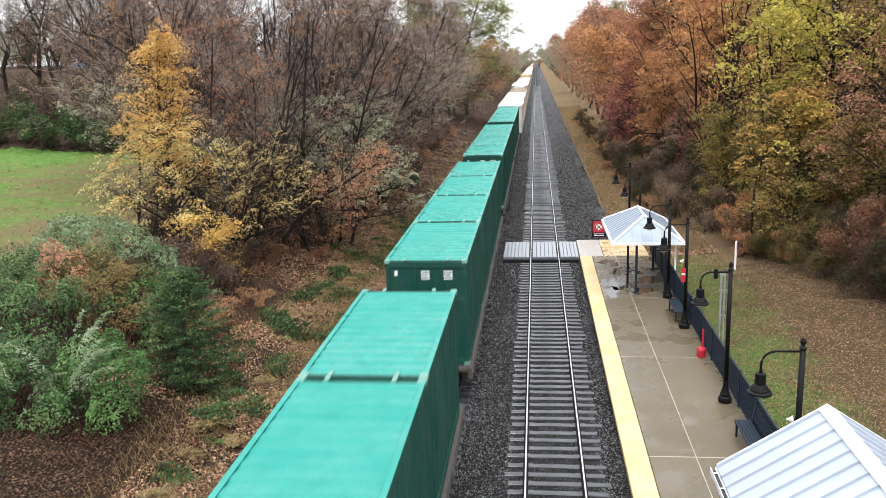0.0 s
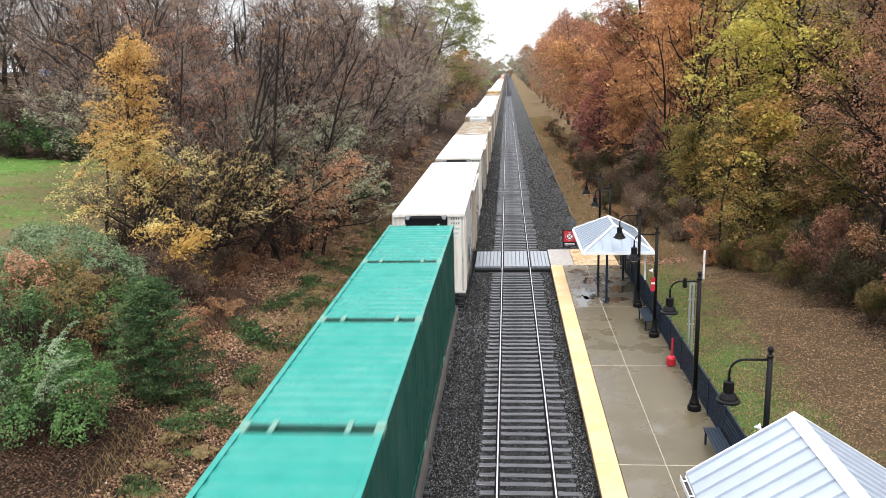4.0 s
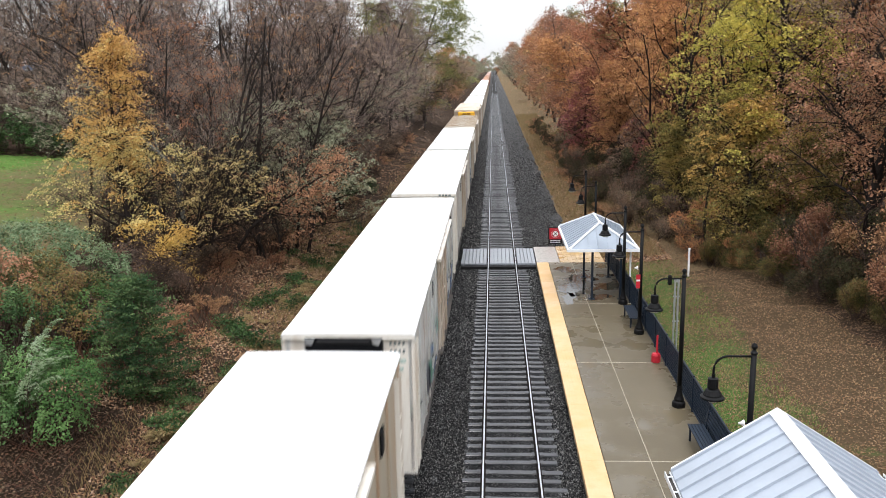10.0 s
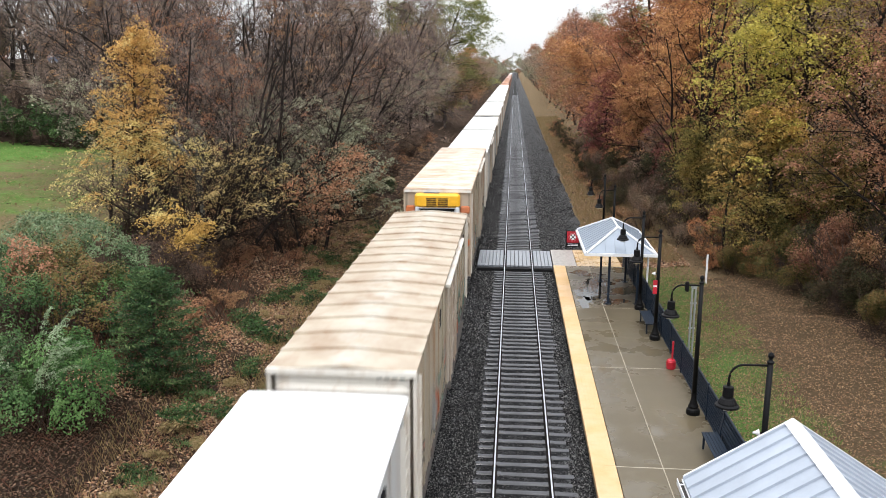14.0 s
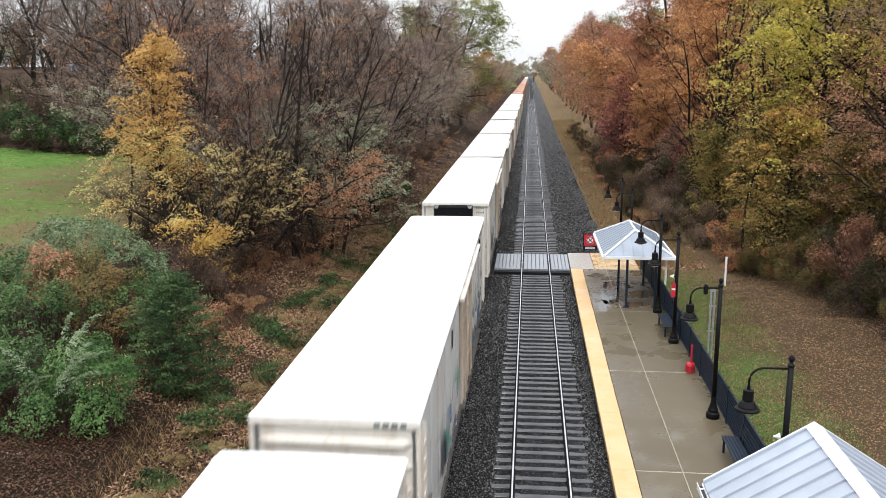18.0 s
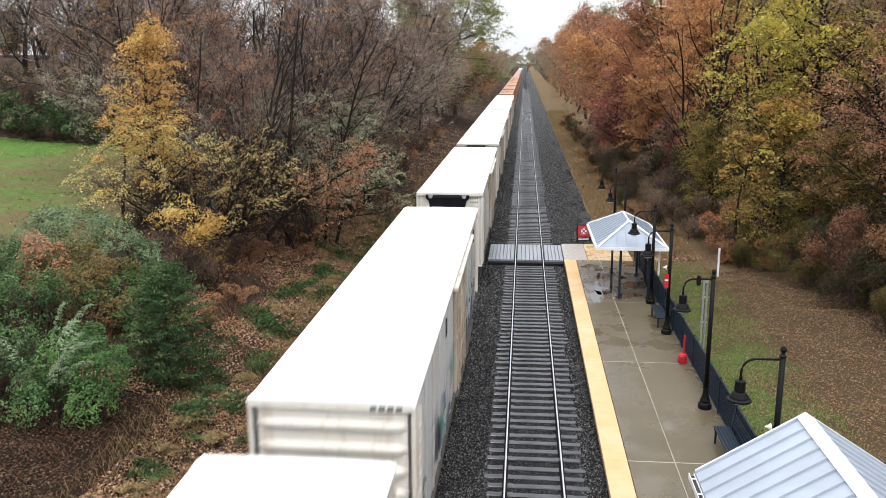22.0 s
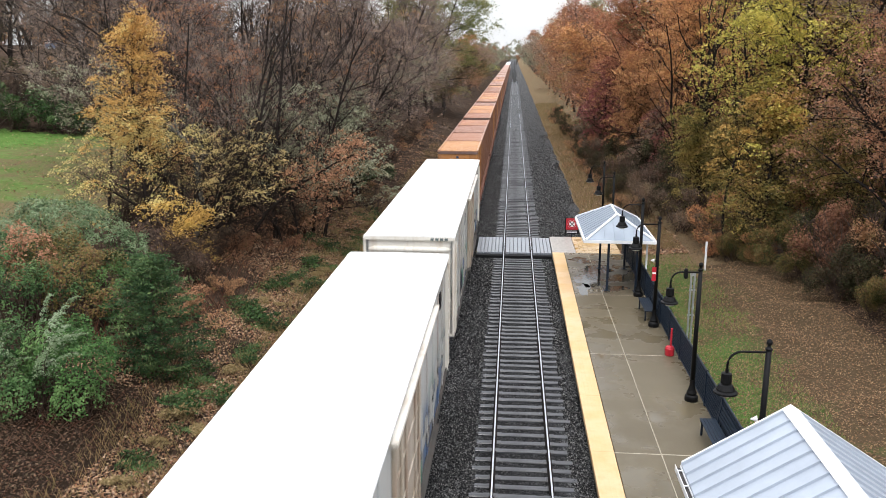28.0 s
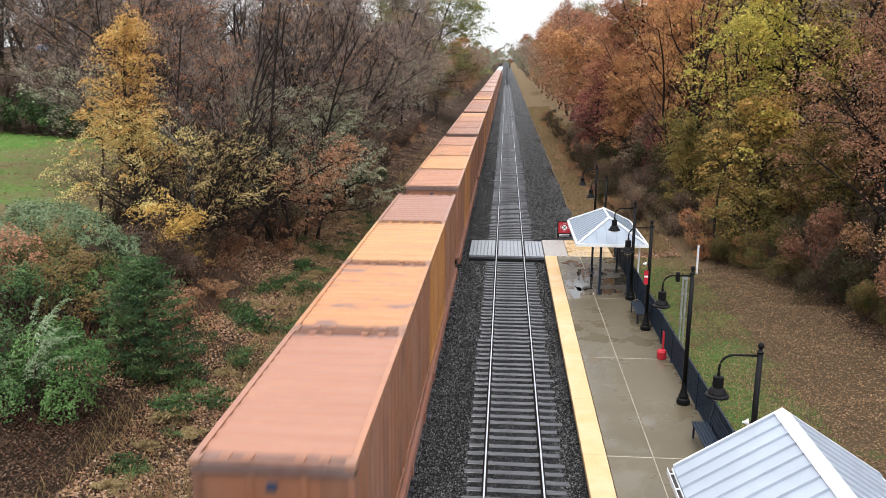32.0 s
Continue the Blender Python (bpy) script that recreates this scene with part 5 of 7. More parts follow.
for x, y, k, s in ((-15.0, 66, 0, 0.9), (-15.4, 73, 1, 1.0), (-15.4, 80, 3, 0.95), (-18.6, 66, 2, 1.0), (-20.6, 58, 1, 1.1), (-24.0, 55, 0, 1.1), (-25.5, 66, 2, 1.1), (-22.5, 75, 0, 1.1),
                   (-16.2, 90, 1, 1.0), (-16.4, 101, 0, 1.0), (-14.6, 112, 1, 1.1), (-28.5, 60, 1, 1.05), (-31.0, 72, 0, 1.1), 
                   (-37, 84, 2, 1.0), (-50, 96, 1, 0.9), (-19.2, 44.5, 3, 0.8), (-57, 96, 2, 0.95), (-16.4, 47.5, 1, 0.75),
                   (-14.6, 49.5, 3, 0.75), (-12.4, 57.2, 3, 0.8), (-13.0, 70.5, 3, 0.9), (-18.4, 47.6, 1, 0.9), (-12.6, 62.5, 1, 0.7), (-17.2, 60.0, 0, 0.8)):
    plant(bares[k], x, y, s)
rw = random.Random(5)
for i in range(16):
    y = 50 + 60 * rw.random()
    x = -13.5 - (y * 0.62 - 12) * rw.random() ** 1.2
    if not (x < -24 - (y - 50) * 0.25 and y < 84):
        plant(bares[rw.randrange(6)], x, y, rw.uniform(0.75, 1.15))
for i in range(30):
    far_plant(f7 if i % 2 else f6, -52 - i * 2.4, 150 + rw.uniform(0, 30), rw.uniform(0.26, 0.4))
for i in range(34):
    far_plant((f7, f6)[i % 2], -30 - i * 2.6 + rw.uniform(-3, 3), 104 + rw.uniform(-8, 36) + i * 0.6, rw.uniform(0.28, 0.5))
pink = here(leafy(56, 8.5, 0.10, 5200, 0.10, L_RUST, B_DARK, "small tree with pinkish russet leaves among bare stems", blur=0.26, spread=0.34, levels=4, bare_to=0.3, kids=(12, 6, 4), up=0.3), -13.6, 46.5, 40)
sage = here(leafy(57, 8.2, 0.11, 4200, 0.13, L_SAGE, B_DARK, "spreading small tree with pale grey-green leaves", blur=0.24, spread=0.5, levels=4, bare_to=0.25, kids=(11, 6, 4), up=0.1, wander=0.22), -12.0, 50.0, 0)
for src, x, y, s in ((sage, -12.6, 46.2, 0.75), (sage, -13.2, 56.5, 1.0), (sage, -13.2, 61.5, 1.2), (pink, -12.2, 64.0, 1.1), (pink, -14.8, 44.4, 1.15), (sage, -13.9, 51.0, 1.15)):
    plant(src, x, y, s)
for x, y, s in ((-44, 86, 1.0), (-49, 88, 0.95), (-38.5, 88, 0.9), (-55, 90, 1.0), (-61, 93, 0.95)):
    plant(b5, x, y, s)

far_woods()

# slender dark stems between the larger trees
segs, tips = grow(61, 15, 0.15, spread=0.2, levels=3, bare_to=0.4, kids=(10, 3), up=0.5, wander=0.07)
pole = here(make_tree("tree", "slender dark tree with a straight bare trunk", wood_mesh("trunk", segs, B_DARK, 0.012), []), -14.0, 46.5)
segs, tips = grow(62, 14, 0.13, spread=0.25, levels=3, bare_to=0.3, kids=(11, 4), up=0.6, wander=0.12, lean=(0.12, 0.0))
crook = here(make_tree("tree", "slender leaning dark tree with few limbs", wood_mesh("trunk", segs, B_DARK, 0.012), []), -16.8, 45.0)
for i in range(30):
    y = 43 + i * 1.25
    plant(crook if i % 3 == 0 else pole, -12.6 - rw.random() ** 1.3 * (y * 0.27), y, rw.uniform(0.7, 1.15))
for i in range(22):
    y = 47 + i * 2.0
    plant(pole if i % 3 else crook, 10.2 + (49 - min(y, 62)) * -0.03 + rw.random() * 6.0, y, rw.uniform(0.8, 1.2))
plant(crook, -38.0, 79.0, 1.25, 150)
plant(crook, -45.0, 80.0, 1.3, 20)

# the golden maple on the bank, a pale lichened trunk beside it
segs, tips = grow(71, 13.4, 0.17, spread=0.30, levels=4, bare_to=0.12, kids=(30, 7, 4), up=0.25, wander=0.1, taper=0.98)
gold = make_tree("tree", "slender maple with golden-orange autumn leaves", wood_mesh("trunk", segs, B_DARK, 0.009),
                 [leaf_cloud("crown", leaf_points(tips, 16000, 71, 0.24, lambda p: 1.0 if p[2] > 5.5 else 0.25, 0.2, 50), 0.11, L_GOLD, 71),
                  leaf_cloud("crown", leaf_points(tips, 9000, 72, 0.24, lambda p: 1.0 if p[2] < 7.5 else 0.05, 0.2, 45), 0.10, L_PALEGOLD, 72)])
here(gold, -18.9, 40.0, 0, 0.95)
segs, tips = grow(74, 8.4, 0.12, spread=0.5, levels=4, bare_to=0.3, kids=(10, 6, 4), up=0.4, wander=0.12, forks=5, lean=(0.34, 0.0))
pale = make_tree("tree", "spreading many-stemmed tree with pale yellow leaves", wood_mesh("trunk", segs, B_DARK, 0.011),
                 [leaf_cloud("crown", leaf_points(tips, 6500, 75, 0.2, lambda p: 1.0 if p[2] > 3.0 and p[0] > 0 else 0.06, 0.2, 36), 0.10, L_PALEGOLD, 75)])
here(pale, -16.4, 40.6, 0, 0.9)
segs, tips = grow(78, 3.9, 0.06, spread=0.5, levels=4, bare_to=0.25, kids=(11, 5, 3), up=0.1)
here(make_tree("tree", "golden sapling at the foot of the maple", wood_mesh("trunk", segs, B_DARK, 0.008), [leaf_cloud("crown", leaf_points(tips, 3600, 78, 0.22, None, 0.2, 50), 0.11, L_AMBER, 78)]), -16.6, 38.0)
segs, tips = grow(76, 9, 0.29, spread=0.3, levels=3, bare_to=0.5, kids=(7, 4, 3))
here(make_tree("tree", "pale lichened trunk with thin dead limbs", wood_mesh("trunk", segs, B_PALE, 0.012), []), -16.9, 42.0)


def shrub(seed, label, leaf, n, size, rx, ry, h, stems=9, bark_mat=None, fill=0.55, name="shrub", category="shrub"):
    """A many-stemmed bush whose leaves lie in uneven lobes."""
    rng = random.Random(seed)
    g = np.random.default_rng(seed)
    t = thing(name, label, category)
    segs = []
    for k in range(stems):
        a = rng.uniform(0, 6.28)
        p, d = Vector((rng.gauss(0, rx * 0.15), rng.gauss(0, ry * 0.15), -0.15)), Vector((math.cos(a) * 0.6, math.sin(a) * 0.6, 1)).normalized()
        for i in range(5):
            q = p + (d + Vector((rng.gauss(0, 0.25), rng.gauss(0, 0.25), 0.05))).normalized() * h * 0.17
            segs.append((p, q, 0.03 - i * 0.005, 0.025 - i * 0.005, 2))
            for j in range(3):
                e = q + Vector((rng.gauss(0, 0.3) * rx * 0.5, rng.gauss(0, 0.3) * ry * 0.5, rng.uniform(0.1, 0.5) * h * 0.35))
                segs.append((q, e, 0.012, 0.006, 3))
            p = q
    part("wood", wood_mesh("wood", segs, bark_mat or B_TWIG, 0.008), None, t)
    lobes = [(rng.gauss(0, 0.42) * rx, rng.gauss(0, 0.42) * ry, h * rng.uniform(0.25, 0.85), rng.uniform(0.3, 0.6)) for _ in range(11)]
    c = np.array(lobes)
    i = g.integers(0, len(c), n)
    u = g.normal(size=(n, 3))
    u /= np.linalg.norm(u, axis=1)[:, None]
    rad = (fill + (1 - fill) * g.random(n)) * c[i, 3]
    pts = c[i, :3] + u * rad[:, None] * np.array([rx * 0.8, ry * 0.8, h * 0.42])
    pts = pts[pts[:, 2] > 0.05]
    part("crown", leaf_cloud("crown", pts, size, leaf, seed), None, t)
    return t


def cedar(at):
    rng = random.Random(8)
    t = thing("cedar", "dense dark green young cedar on the bank", "tree", "", at)
    segs, pts = [(Vector((0, 0, -0.2)), Vector((0, 0, 4.3)), 0.07, 0.015, 0)], []
    for k in range(130):
        z = 0.2 + 4.0 * (k / 130) ** 1.05
        a = k * 2.4 + rng.uniform(-0.3, 0.3)
        ln = (1.9 * (1 - (z / 4.7) ** 1.5) + 0.25) * rng.uniform(0.65, 1.12) * min(1, 0.6 + z * 0.45)
        p0, p1 = Vector((0, 0, z)), Vector((math.cos(a) * ln, math.sin(a) * ln, z + ln * 0.22))
        segs.append((p0, p1, 0.012, 0.005, 3))
        for j in range(84):
            f = 0.25 + 0.8 * rng.random()
            pts.append(p0.lerp(p1, f) + Vector((rng.gauss(0, 0.13), rng.gauss(0, 0.13), rng.gauss(0, 0.035))))
    part("trunk", wood_mesh("trunk", segs, B_TWIG), None, t)
    part("crown", leaf_cloud("crown", [tuple(p) for p in pts], 0.14, L_CEDAR, 8, 0.0, 0.35), None, t)


cedar(pose(-12.55, 26.5, ground_z(-12.55, 26.5)))


def vines(seed, label, leaf, at, lobes, n, size, under=None):
    """A mound of climbing leaves: shells of leaves that face outwards over rounded lobes (x, y, z, radius), torn by gaps."""
    g = np.random.default_rng(seed)
    x0, y0 = at
    z0 = ground_z(x0, y0)
    t = thing("vine_thicket", label, "thicket", "", pose(x0, y0, z0))
    c = np.array(lobes, dtype=float)
    area = c[:, 3] ** 2
    i = g.choice(len(c), n, p=area / area.sum())
    u = g.normal(size=(n, 3))
    u[:, 2] = np.where(u[:, 2] < -0.3, -u[:, 2], u[:, 2])
    u /= np.linalg.norm(u, axis=1)[:, None]
    p = c[i, :3] + u * c[i, 3][:, None]
    wave = np.array([noise.noise(Vector(q) * 1.1 + Vector((seed, 0, 0))) + 0.6 * noise.noise(Vector(q) * 2.9) for q in p])
    p += u * (wave * 0.55)[:, None] - u * (g.random(n) ** 2 * 0.45)[:, None]
    inside = np.zeros(n, dtype=bool)
    for k in range(len(c)):
        inside |= (np.linalg.norm(p - c[k, :3], axis=1) < c[k, 3] * 0.72)
    torn = wave + g.normal(size=n) * 0.1 < -0.24
    foot = p[:, 2] < np.array([ground_z(x0 + a, y0 + b) - z0 for a, b in p[:, :2]]) + 0.05
    ok = ~(inside | torn | foot)
    p, u = p[ok], u[ok]
    m = len(p)
    nn = u + g.normal(size=(m, 3)) * 0.5 + np.array([0, 0, 0.35])
    nn /= np.linalg.norm(nn, axis=1)[:, None]
    a = np.cross(nn, g.normal(size=(m, 3)))
    a /= np.linalg.norm(a, axis=1)[:, None]
    b = np.cross(nn, a)
    s = size * g.uniform(0.6, 1.4, m)[:, None]
    v = np.stack([p - a * s * 0.5, p + b * s * 0.34 - nn * s * 0.1, p + a * s * 0.5, p - b * s * 0.34 - nn * s * 0.1], 1)
    part("crown", soup("crown", v.reshape(-1, 3), np.arange(m * 4).reshape(-1, 4), leaf), None, t)
    segs = []
    rng = random.Random(seed)
    for k, (x, y, z, r) in enumerate(lobes):
        gz = ground_z(x0 + x, y0 + y) - z0
        for _ in range(9):
            a0 = rng.uniform(0, 6.28)
            q0 = Vector((x + math.cos(a0) * r * 0.35, y + math.sin(a0) * r * 0.35, gz - 0.1))
            e = Vector((x + math.cos(a0) * r * rng.uniform(0.5, 1.15), y + math.sin(a0) * r * rng.uniform(0.5, 1.15), z + r * rng.uniform(0.1, 0.9)))
            h = q0.lerp(e, 0.5) + Vector((rng.gauss(0, 0.2), rng.gauss(0, 0.2), 0.3))
            segs += [(q0, h, 0.024, 0.016, 3), (h, e, 0.016, 0.006, 3)]
    part("wood", wood_mesh("wood", segs, B_TWIG, 0.007), None, t)
    return t


vines(801, "mound of fresh green vine leaves on the bank", L_VINE, (-13.75, 22.9), [(0.2, 0.0, 0.9, 1.15), (-0.4, 0.4, 1.6, 1.0), (0.5, -0.5, 0.3, 0.8), (-1.1, 0.3, 0.6, 0.9), (0.0, 0.8, 1.3, 1.0)], 15000, 0.085)
vines(802, "dense bank of dark green and grey-green leaves", L_IVY, (-17.6, 26.6), [(0.0, 0.0, 1.2, 1.4), (-1.7, -0.6, 1.1, 1.5), (-2.9, 0.9, 1.6, 1.5), (1.0, 0.7, 1.4, 1.1), (-1.2, 1.2, 1.9, 1.3), (-3.9, -0.6, 1.2, 1.5), (-0.6, -1.6, 0.3, 1.2), (-2.2, -2.0, 0.2, 1.3)], 30000, 0.085)
vines(808, "green and grey leaves hanging over bare earth", L_IVY, (-15.3, 21.9), [(0.0, 0.0, 0.5, 1.2), (-1.5, 0.0, 0.6, 1.3), (1.0, 0.0, 0.2, 0.9), (-3.0, 0.3, 0.7, 1.4), (-0.6, 0.8, 1.2, 1.1), (-2.3, 0.9, 1.3, 1.2), (-4.4, 0.6, 0.8, 1.4)], 26000, 0.08)
vines(803, "tangled mound of olive and yellowing leaves", L_TANGLE, (-16.6, 29.0), [(0.0, 0.0, 1.7, 1.4), (1.0, 0.3, 1.6, 1.1), (-1.2, 0.4, 2.0, 1.3), (0.4, -0.7, 0.9, 1.2), (1.5, -0.3, 0.8, 1.0)], 19000, 0.09)
vines(804, "high grey-green ivy mound along the field's edge", L_IVYGREY, (-18.8, 32.0), [(0.0, 0.0, 2.3, 1.5), (-1.4, 0.5, 2.1, 1.3), (1.5, 0.2, 1.9, 1.3), (0.2, -1.0, 1.6, 1.3), (2.5, 0.6, 1.2, 1.1), (-1.0, -0.9, 1.5, 1.2)], 24000, 0.09)
vines(805, "green vine leaves beside the cedar", L_VINE, (-14.7, 28.8), [(0.0, 0.0, 1.6, 1.0), (0.5, -0.3, 0.7, 0.9), (-0.6, 0.2, 1.9, 0.8)], 8000, 0.085)
vines(806, "patch of red-brown vine leaves draped on the thicket", L_RUST, (-18.0, 28.6), [(0.0, 0.0, 2.5, 0.95), (0.5, -0.3, 1.9, 0.75), (-0.3, -0.3, 1.7, 0.6)], 4200, 0.10)
vines(807, "low green leaves spilling off the bank", L_IVY, (-21.0, 28.6), [(0.0, 0.0, 1.0, 1.5), (-1.6, 0.4, 1.2, 1.5), (0.4, 1.4, 1.2, 1.3)], 11000, 0.09)
def plumes(at, seed=83, stalks=12):
    """Arching stems whose feathery pale seed heads nod at the tips."""
    rng = random.Random(seed)
    t = thing("plume_shrub", "tall shrub with pale whitish feathery seed heads", "shrub", "", at)
    segs, pts = [], []
    for k in range(stalks):
        a, r = rng.uniform(0, 6.28), rng.uniform(0.5, 1.5)
        top = rng.uniform(1.7, 3.1)
        p, line = Vector((math.cos(a) * 0.25, math.sin(a) * 0.25, -0.1)), []
        for i in range(1, 9):
            f = i / 8
            q = Vector((math.cos(a) * (0.25 + r * f ** 1.8), math.sin(a) * (0.25 + r * f ** 1.8), top * (1.45 * f - 0.45 * f ** 3)))
            segs.append((p, q, 0.014 * (1.1 - f), 0.014 * (1.0 - f) + 0.003, 3))
            line.append((p, q, f))
            p = q
        for p0, q0, f in line[3:]:
            for j in range(9):
                c = p0.lerp(q0, rng.random())
                b = rng.uniform(0, 6.28)
                e = c + Vector((math.cos(b), math.sin(b), 0.1)) * 0.34 * (1.15 - f) + Vector((math.cos(a), math.sin(a), -0.25)) * 0.16
                pts += [c.lerp(e, rng.random()) + Vector((rng.gauss(0, 0.018), rng.gauss(0, 0.018), rng.gauss(0, 0.018))) for _ in range(11)]
    part("wood", wood_mesh("wood", segs, B_TWIG, 0.007), None, t)
    part("crown", leaf_cloud("crown", [tuple(p) for p in pts], 0.06, L_PALE, seed, 0.3, 0.45), None, t)
    return t


pale_bush = plumes(pose(-14.4, 22.2, ground_z(-14.4, 22.2) + 0.25))
plant(pale_bush, -15.9, 21.7, 0.9, 200)
plant(pale_bush, -17.2, 22.0, 0.85, 90)
copper = here(shrub(85, "low shrub with copper-brown leaves", L_THICKET, 3800, 0.09, 1.5, 1.5, 1.6), -13.6, 31.0)
brush = here(shrub(86, "leafless thicket of thin brown stems", L_BRUSH, 2200, 0.085, 1.8, 1.8, 2.6, stems=20, fill=0.1), -15.2, 36.5)
weeds = here(shrub(87, "low clump of straw-coloured weeds", M_STRAW, 1500, 0.10, 0.9, 0.9, 0.5, stems=6, fill=0.1), -10.9, 24.0)
evergreen = here(shrub(88, "dark green evergreen bush in the wood's edge", L_IVY, 2600, 0.14, 1.5, 1.5, 2.6), -12.6, 66)
for i in range(44):
    y = 30 + i * 2.3
    plant(brush, -12.8 - rnd(0, 2.5) - (1.5 if y < 44 else 0), y + rnd(-1, 1), rnd(0.6, 1.25))
    if i % 2:
        plant(copper, -12.2 - rnd(0, 2.4) - (1.2 if y < 44 else 0), y + rnd(-1, 1), rnd(0.5, 0.95))
    if i % 3 == 0:
        plant(brush, -17 - rnd(0, 5), 40 + i * 1.4, rnd(0.9, 1.5))
for i in range(44):
    plant(weeds, rnd(-11.6, -9.0), rnd(17, 64), rnd(0.35, 0.8))
sprouts = here(shrub(89, "low green weeds among fallen leaves", L_IVY, 500, 0.09, 0.8, 0.8, 0.45, stems=4), -10.6, 21.0)
for i in range(64):
    plant(sprouts, rnd(-12.8, -8.8), rnd(20, 62), rnd(0.5, 1.4))
for x, y, s in ((-17.5, 34.6, 0.7), (-11.6, 75, 0.6), (-36, 77, 1.2), (-39, 78, 1.5), (-42, 77, 1.3), (-45, 78, 1.7), (-48, 77, 1.4), (-51, 79, 1.7), (-54, 78, 1.4), (-58, 80, 1.7), (-33.5, 76, 1.0), (-62, 80, 1.5)):
    plant(evergreen, x, y, s)
# thickets at the eastern wood's edge
r1 = here(shrub(91, "leafy rust-brown thicket at the lawn's edge", L_THICKET, 13000, 0.10, 2.0, 2.2, 4.6, stems=22, fill=0.2), 15.0, 31.0)
r2 = here(shrub(92, "olive and brown thicket at the lawn's edge", L_TANGLE, 10000, 0.095, 1.8, 1.8, 3.6), 13.2, 42.5)
r3 = here(shrub(93, "bare brown undergrowth with scattered leaves", L_BRUSH, 5200, 0.095, 1.8, 1.8, 3.2, stems=14, fill=0.2), 10.2, 52)
r5 = here(shrub(95, "tall olive thicket under the trees, leaves coloured dark for shade", L_UNDER_SHADE, 8000, 0.13, 2.0, 2.4, 5.2, stems=12, fill=0.35), 10.6, 59)
for x, y, s in ((9.6, 66, 1.0), (9.8, 72, 0.9), (9.2, 79, 1.0), (9.4, 86, 0.9), (9.6, 94, 1.0), (9.8, 103, 0.95), (10.2, 112, 1.0), (12.6, 53, 0.8), (13.4, 61, 1.1), (15.4, 50, 0.9), (17.6, 46.5, 0.9), (13, 70, 1.1), (13, 80, 1.1)):
    plant(r5, x, y, s * 0.75)
for i in range(14):
    plant(r5 if i % 2 else brush, 6.8 + rnd(-0.3, 0.8), 56 + i * 6.5, rnd(0.35, 0.6))
    plant(copper, 6.6 + rnd(-0.4, 1.0), 60 + i * 7.5, rnd(0.5, 0.9))
    plant(r5, 14.5 + rnd(-1, 4), 50 + i * 4.0, rnd(0.8, 1.1))
r4 = here(shrub(94, "small russet thicket at the wood's edge", L_RUSSET, 7500, 0.10, 1.6, 1.6, 3.0), 11.6, 48)
for src, x, y, s in ((r1, 16.4, 27.6, 1.1), (r1, 16.4, 35.6, 1.2), (r1, 17.8, 31.0, 1.4), (r1, 14.6, 38.6, 1.0), (r2, 13.0, 46.0, 1.1), (r2, 16.5, 43.8, 1.3), (r3, 11.0, 46.6, 0.8), (r3, 8.6, 56, 0.9), (r3, 9.4, 61, 1.1),
                     (r4, 13.4, 50.6, 1.2), (r3, 13, 56, 1.3), (r3, 8.2, 68, 0.9), (r2, 8.8, 74, 0.9), (r3, 8.0, 82, 1.0), (r4, 8.4, 92, 0.9), (r3, 8.6, 100, 1.1), (r2, 8.8, 112, 1.0), (r2, 11.3, 44.3, 0.55), (r4, 10.6, 45.4, 0.5), (r1, 18.6, 24.6, 1.3), (r1, 19.5, 36.5, 1.3),
                     (r3, 17, 51, 1.4), (r4, 16.6, 47.6, 1.3), (r3, 10.6, 57.5, 1.0), (r1, 14.6, 26.0, 0.6), (r5, 13.9, 36.2, 0.6), (r2, 13.3, 39.8, 0.7), (r2, 14.4, 33.4, 0.6), (r5, 15.6, 29.0, 0.7), (r4, 12.5, 43.6, 0.7), (r1, 16.4, 32.8, 1.0), (r5, 15.2, 40.6, 0.8), (r5, 16.2, 36.0, 0.8)):
    plant(src, x, y, s)


def scatter(name, label, count, x0, x1, y0, y1, size, mat, seed, lift=0.015, flat=True, dens=None, skew=1.0, tall=0.0, width=0.012):
    """Leaves or blades lying all over a stretch of ground."""
    rng = np.random.default_rng(seed)
    x, y = rng.uniform(x0, x1, count), y0 + (y1 - y0) * rng.random(count) ** skew
    if dens:
        k = np.array([noise.noise(Vector((a * 0.33, b * 0.33, seed))) for a, b in zip(x, y)]) > rng.uniform(-0.5, 0.35, count)
        x, y = x[k], y[k]
    m = len(x)
    z = np.array([ground_z(a, b) for a, b in zip(x, y)])
    a = rng.uniform(0, 6.28, m)
    s = size * rng.uniform(0.6, 1.4, m)
    dx, dy = np.cos(a) * s, np.sin(a) * s
    tilt = rng.normal(size=(m, 2)) * s[:, None] * 0.3
    v = np.zeros((m, 4, 3))
    if tall:
        h = tall * rng.uniform(0.5, 1.3, m)
        w = width
        for j, (ex, hz) in enumerate(((-w, 0), (w, 0), (w * 0.3, 1), (-w * 0.3, 1))):
            v[:, j] = np.stack([x + ex * np.cos(a) + hz * dx, y + ex * np.sin(a) + hz * dy, z + hz * h], -1)
    else:
        for j, (ca, cb) in enumerate(((-0.5, 0), (0, -0.32), (0.5, 0), (0, 0.32))):
            v[:, j] = np.stack([x + ca * dx - cb * dy, y + ca * dy + cb * dx, z + lift + np.abs(tilt[:, 0]) * (j % 2) + tilt[:, 1] * (ca > 0) * 0.5], -1)
    tagged(new(name, soup(name, v.reshape(-1, 3), np.arange(m * 4).reshape(-1, 4), mat)), label, name.split("_")[-1], kind="stuff")


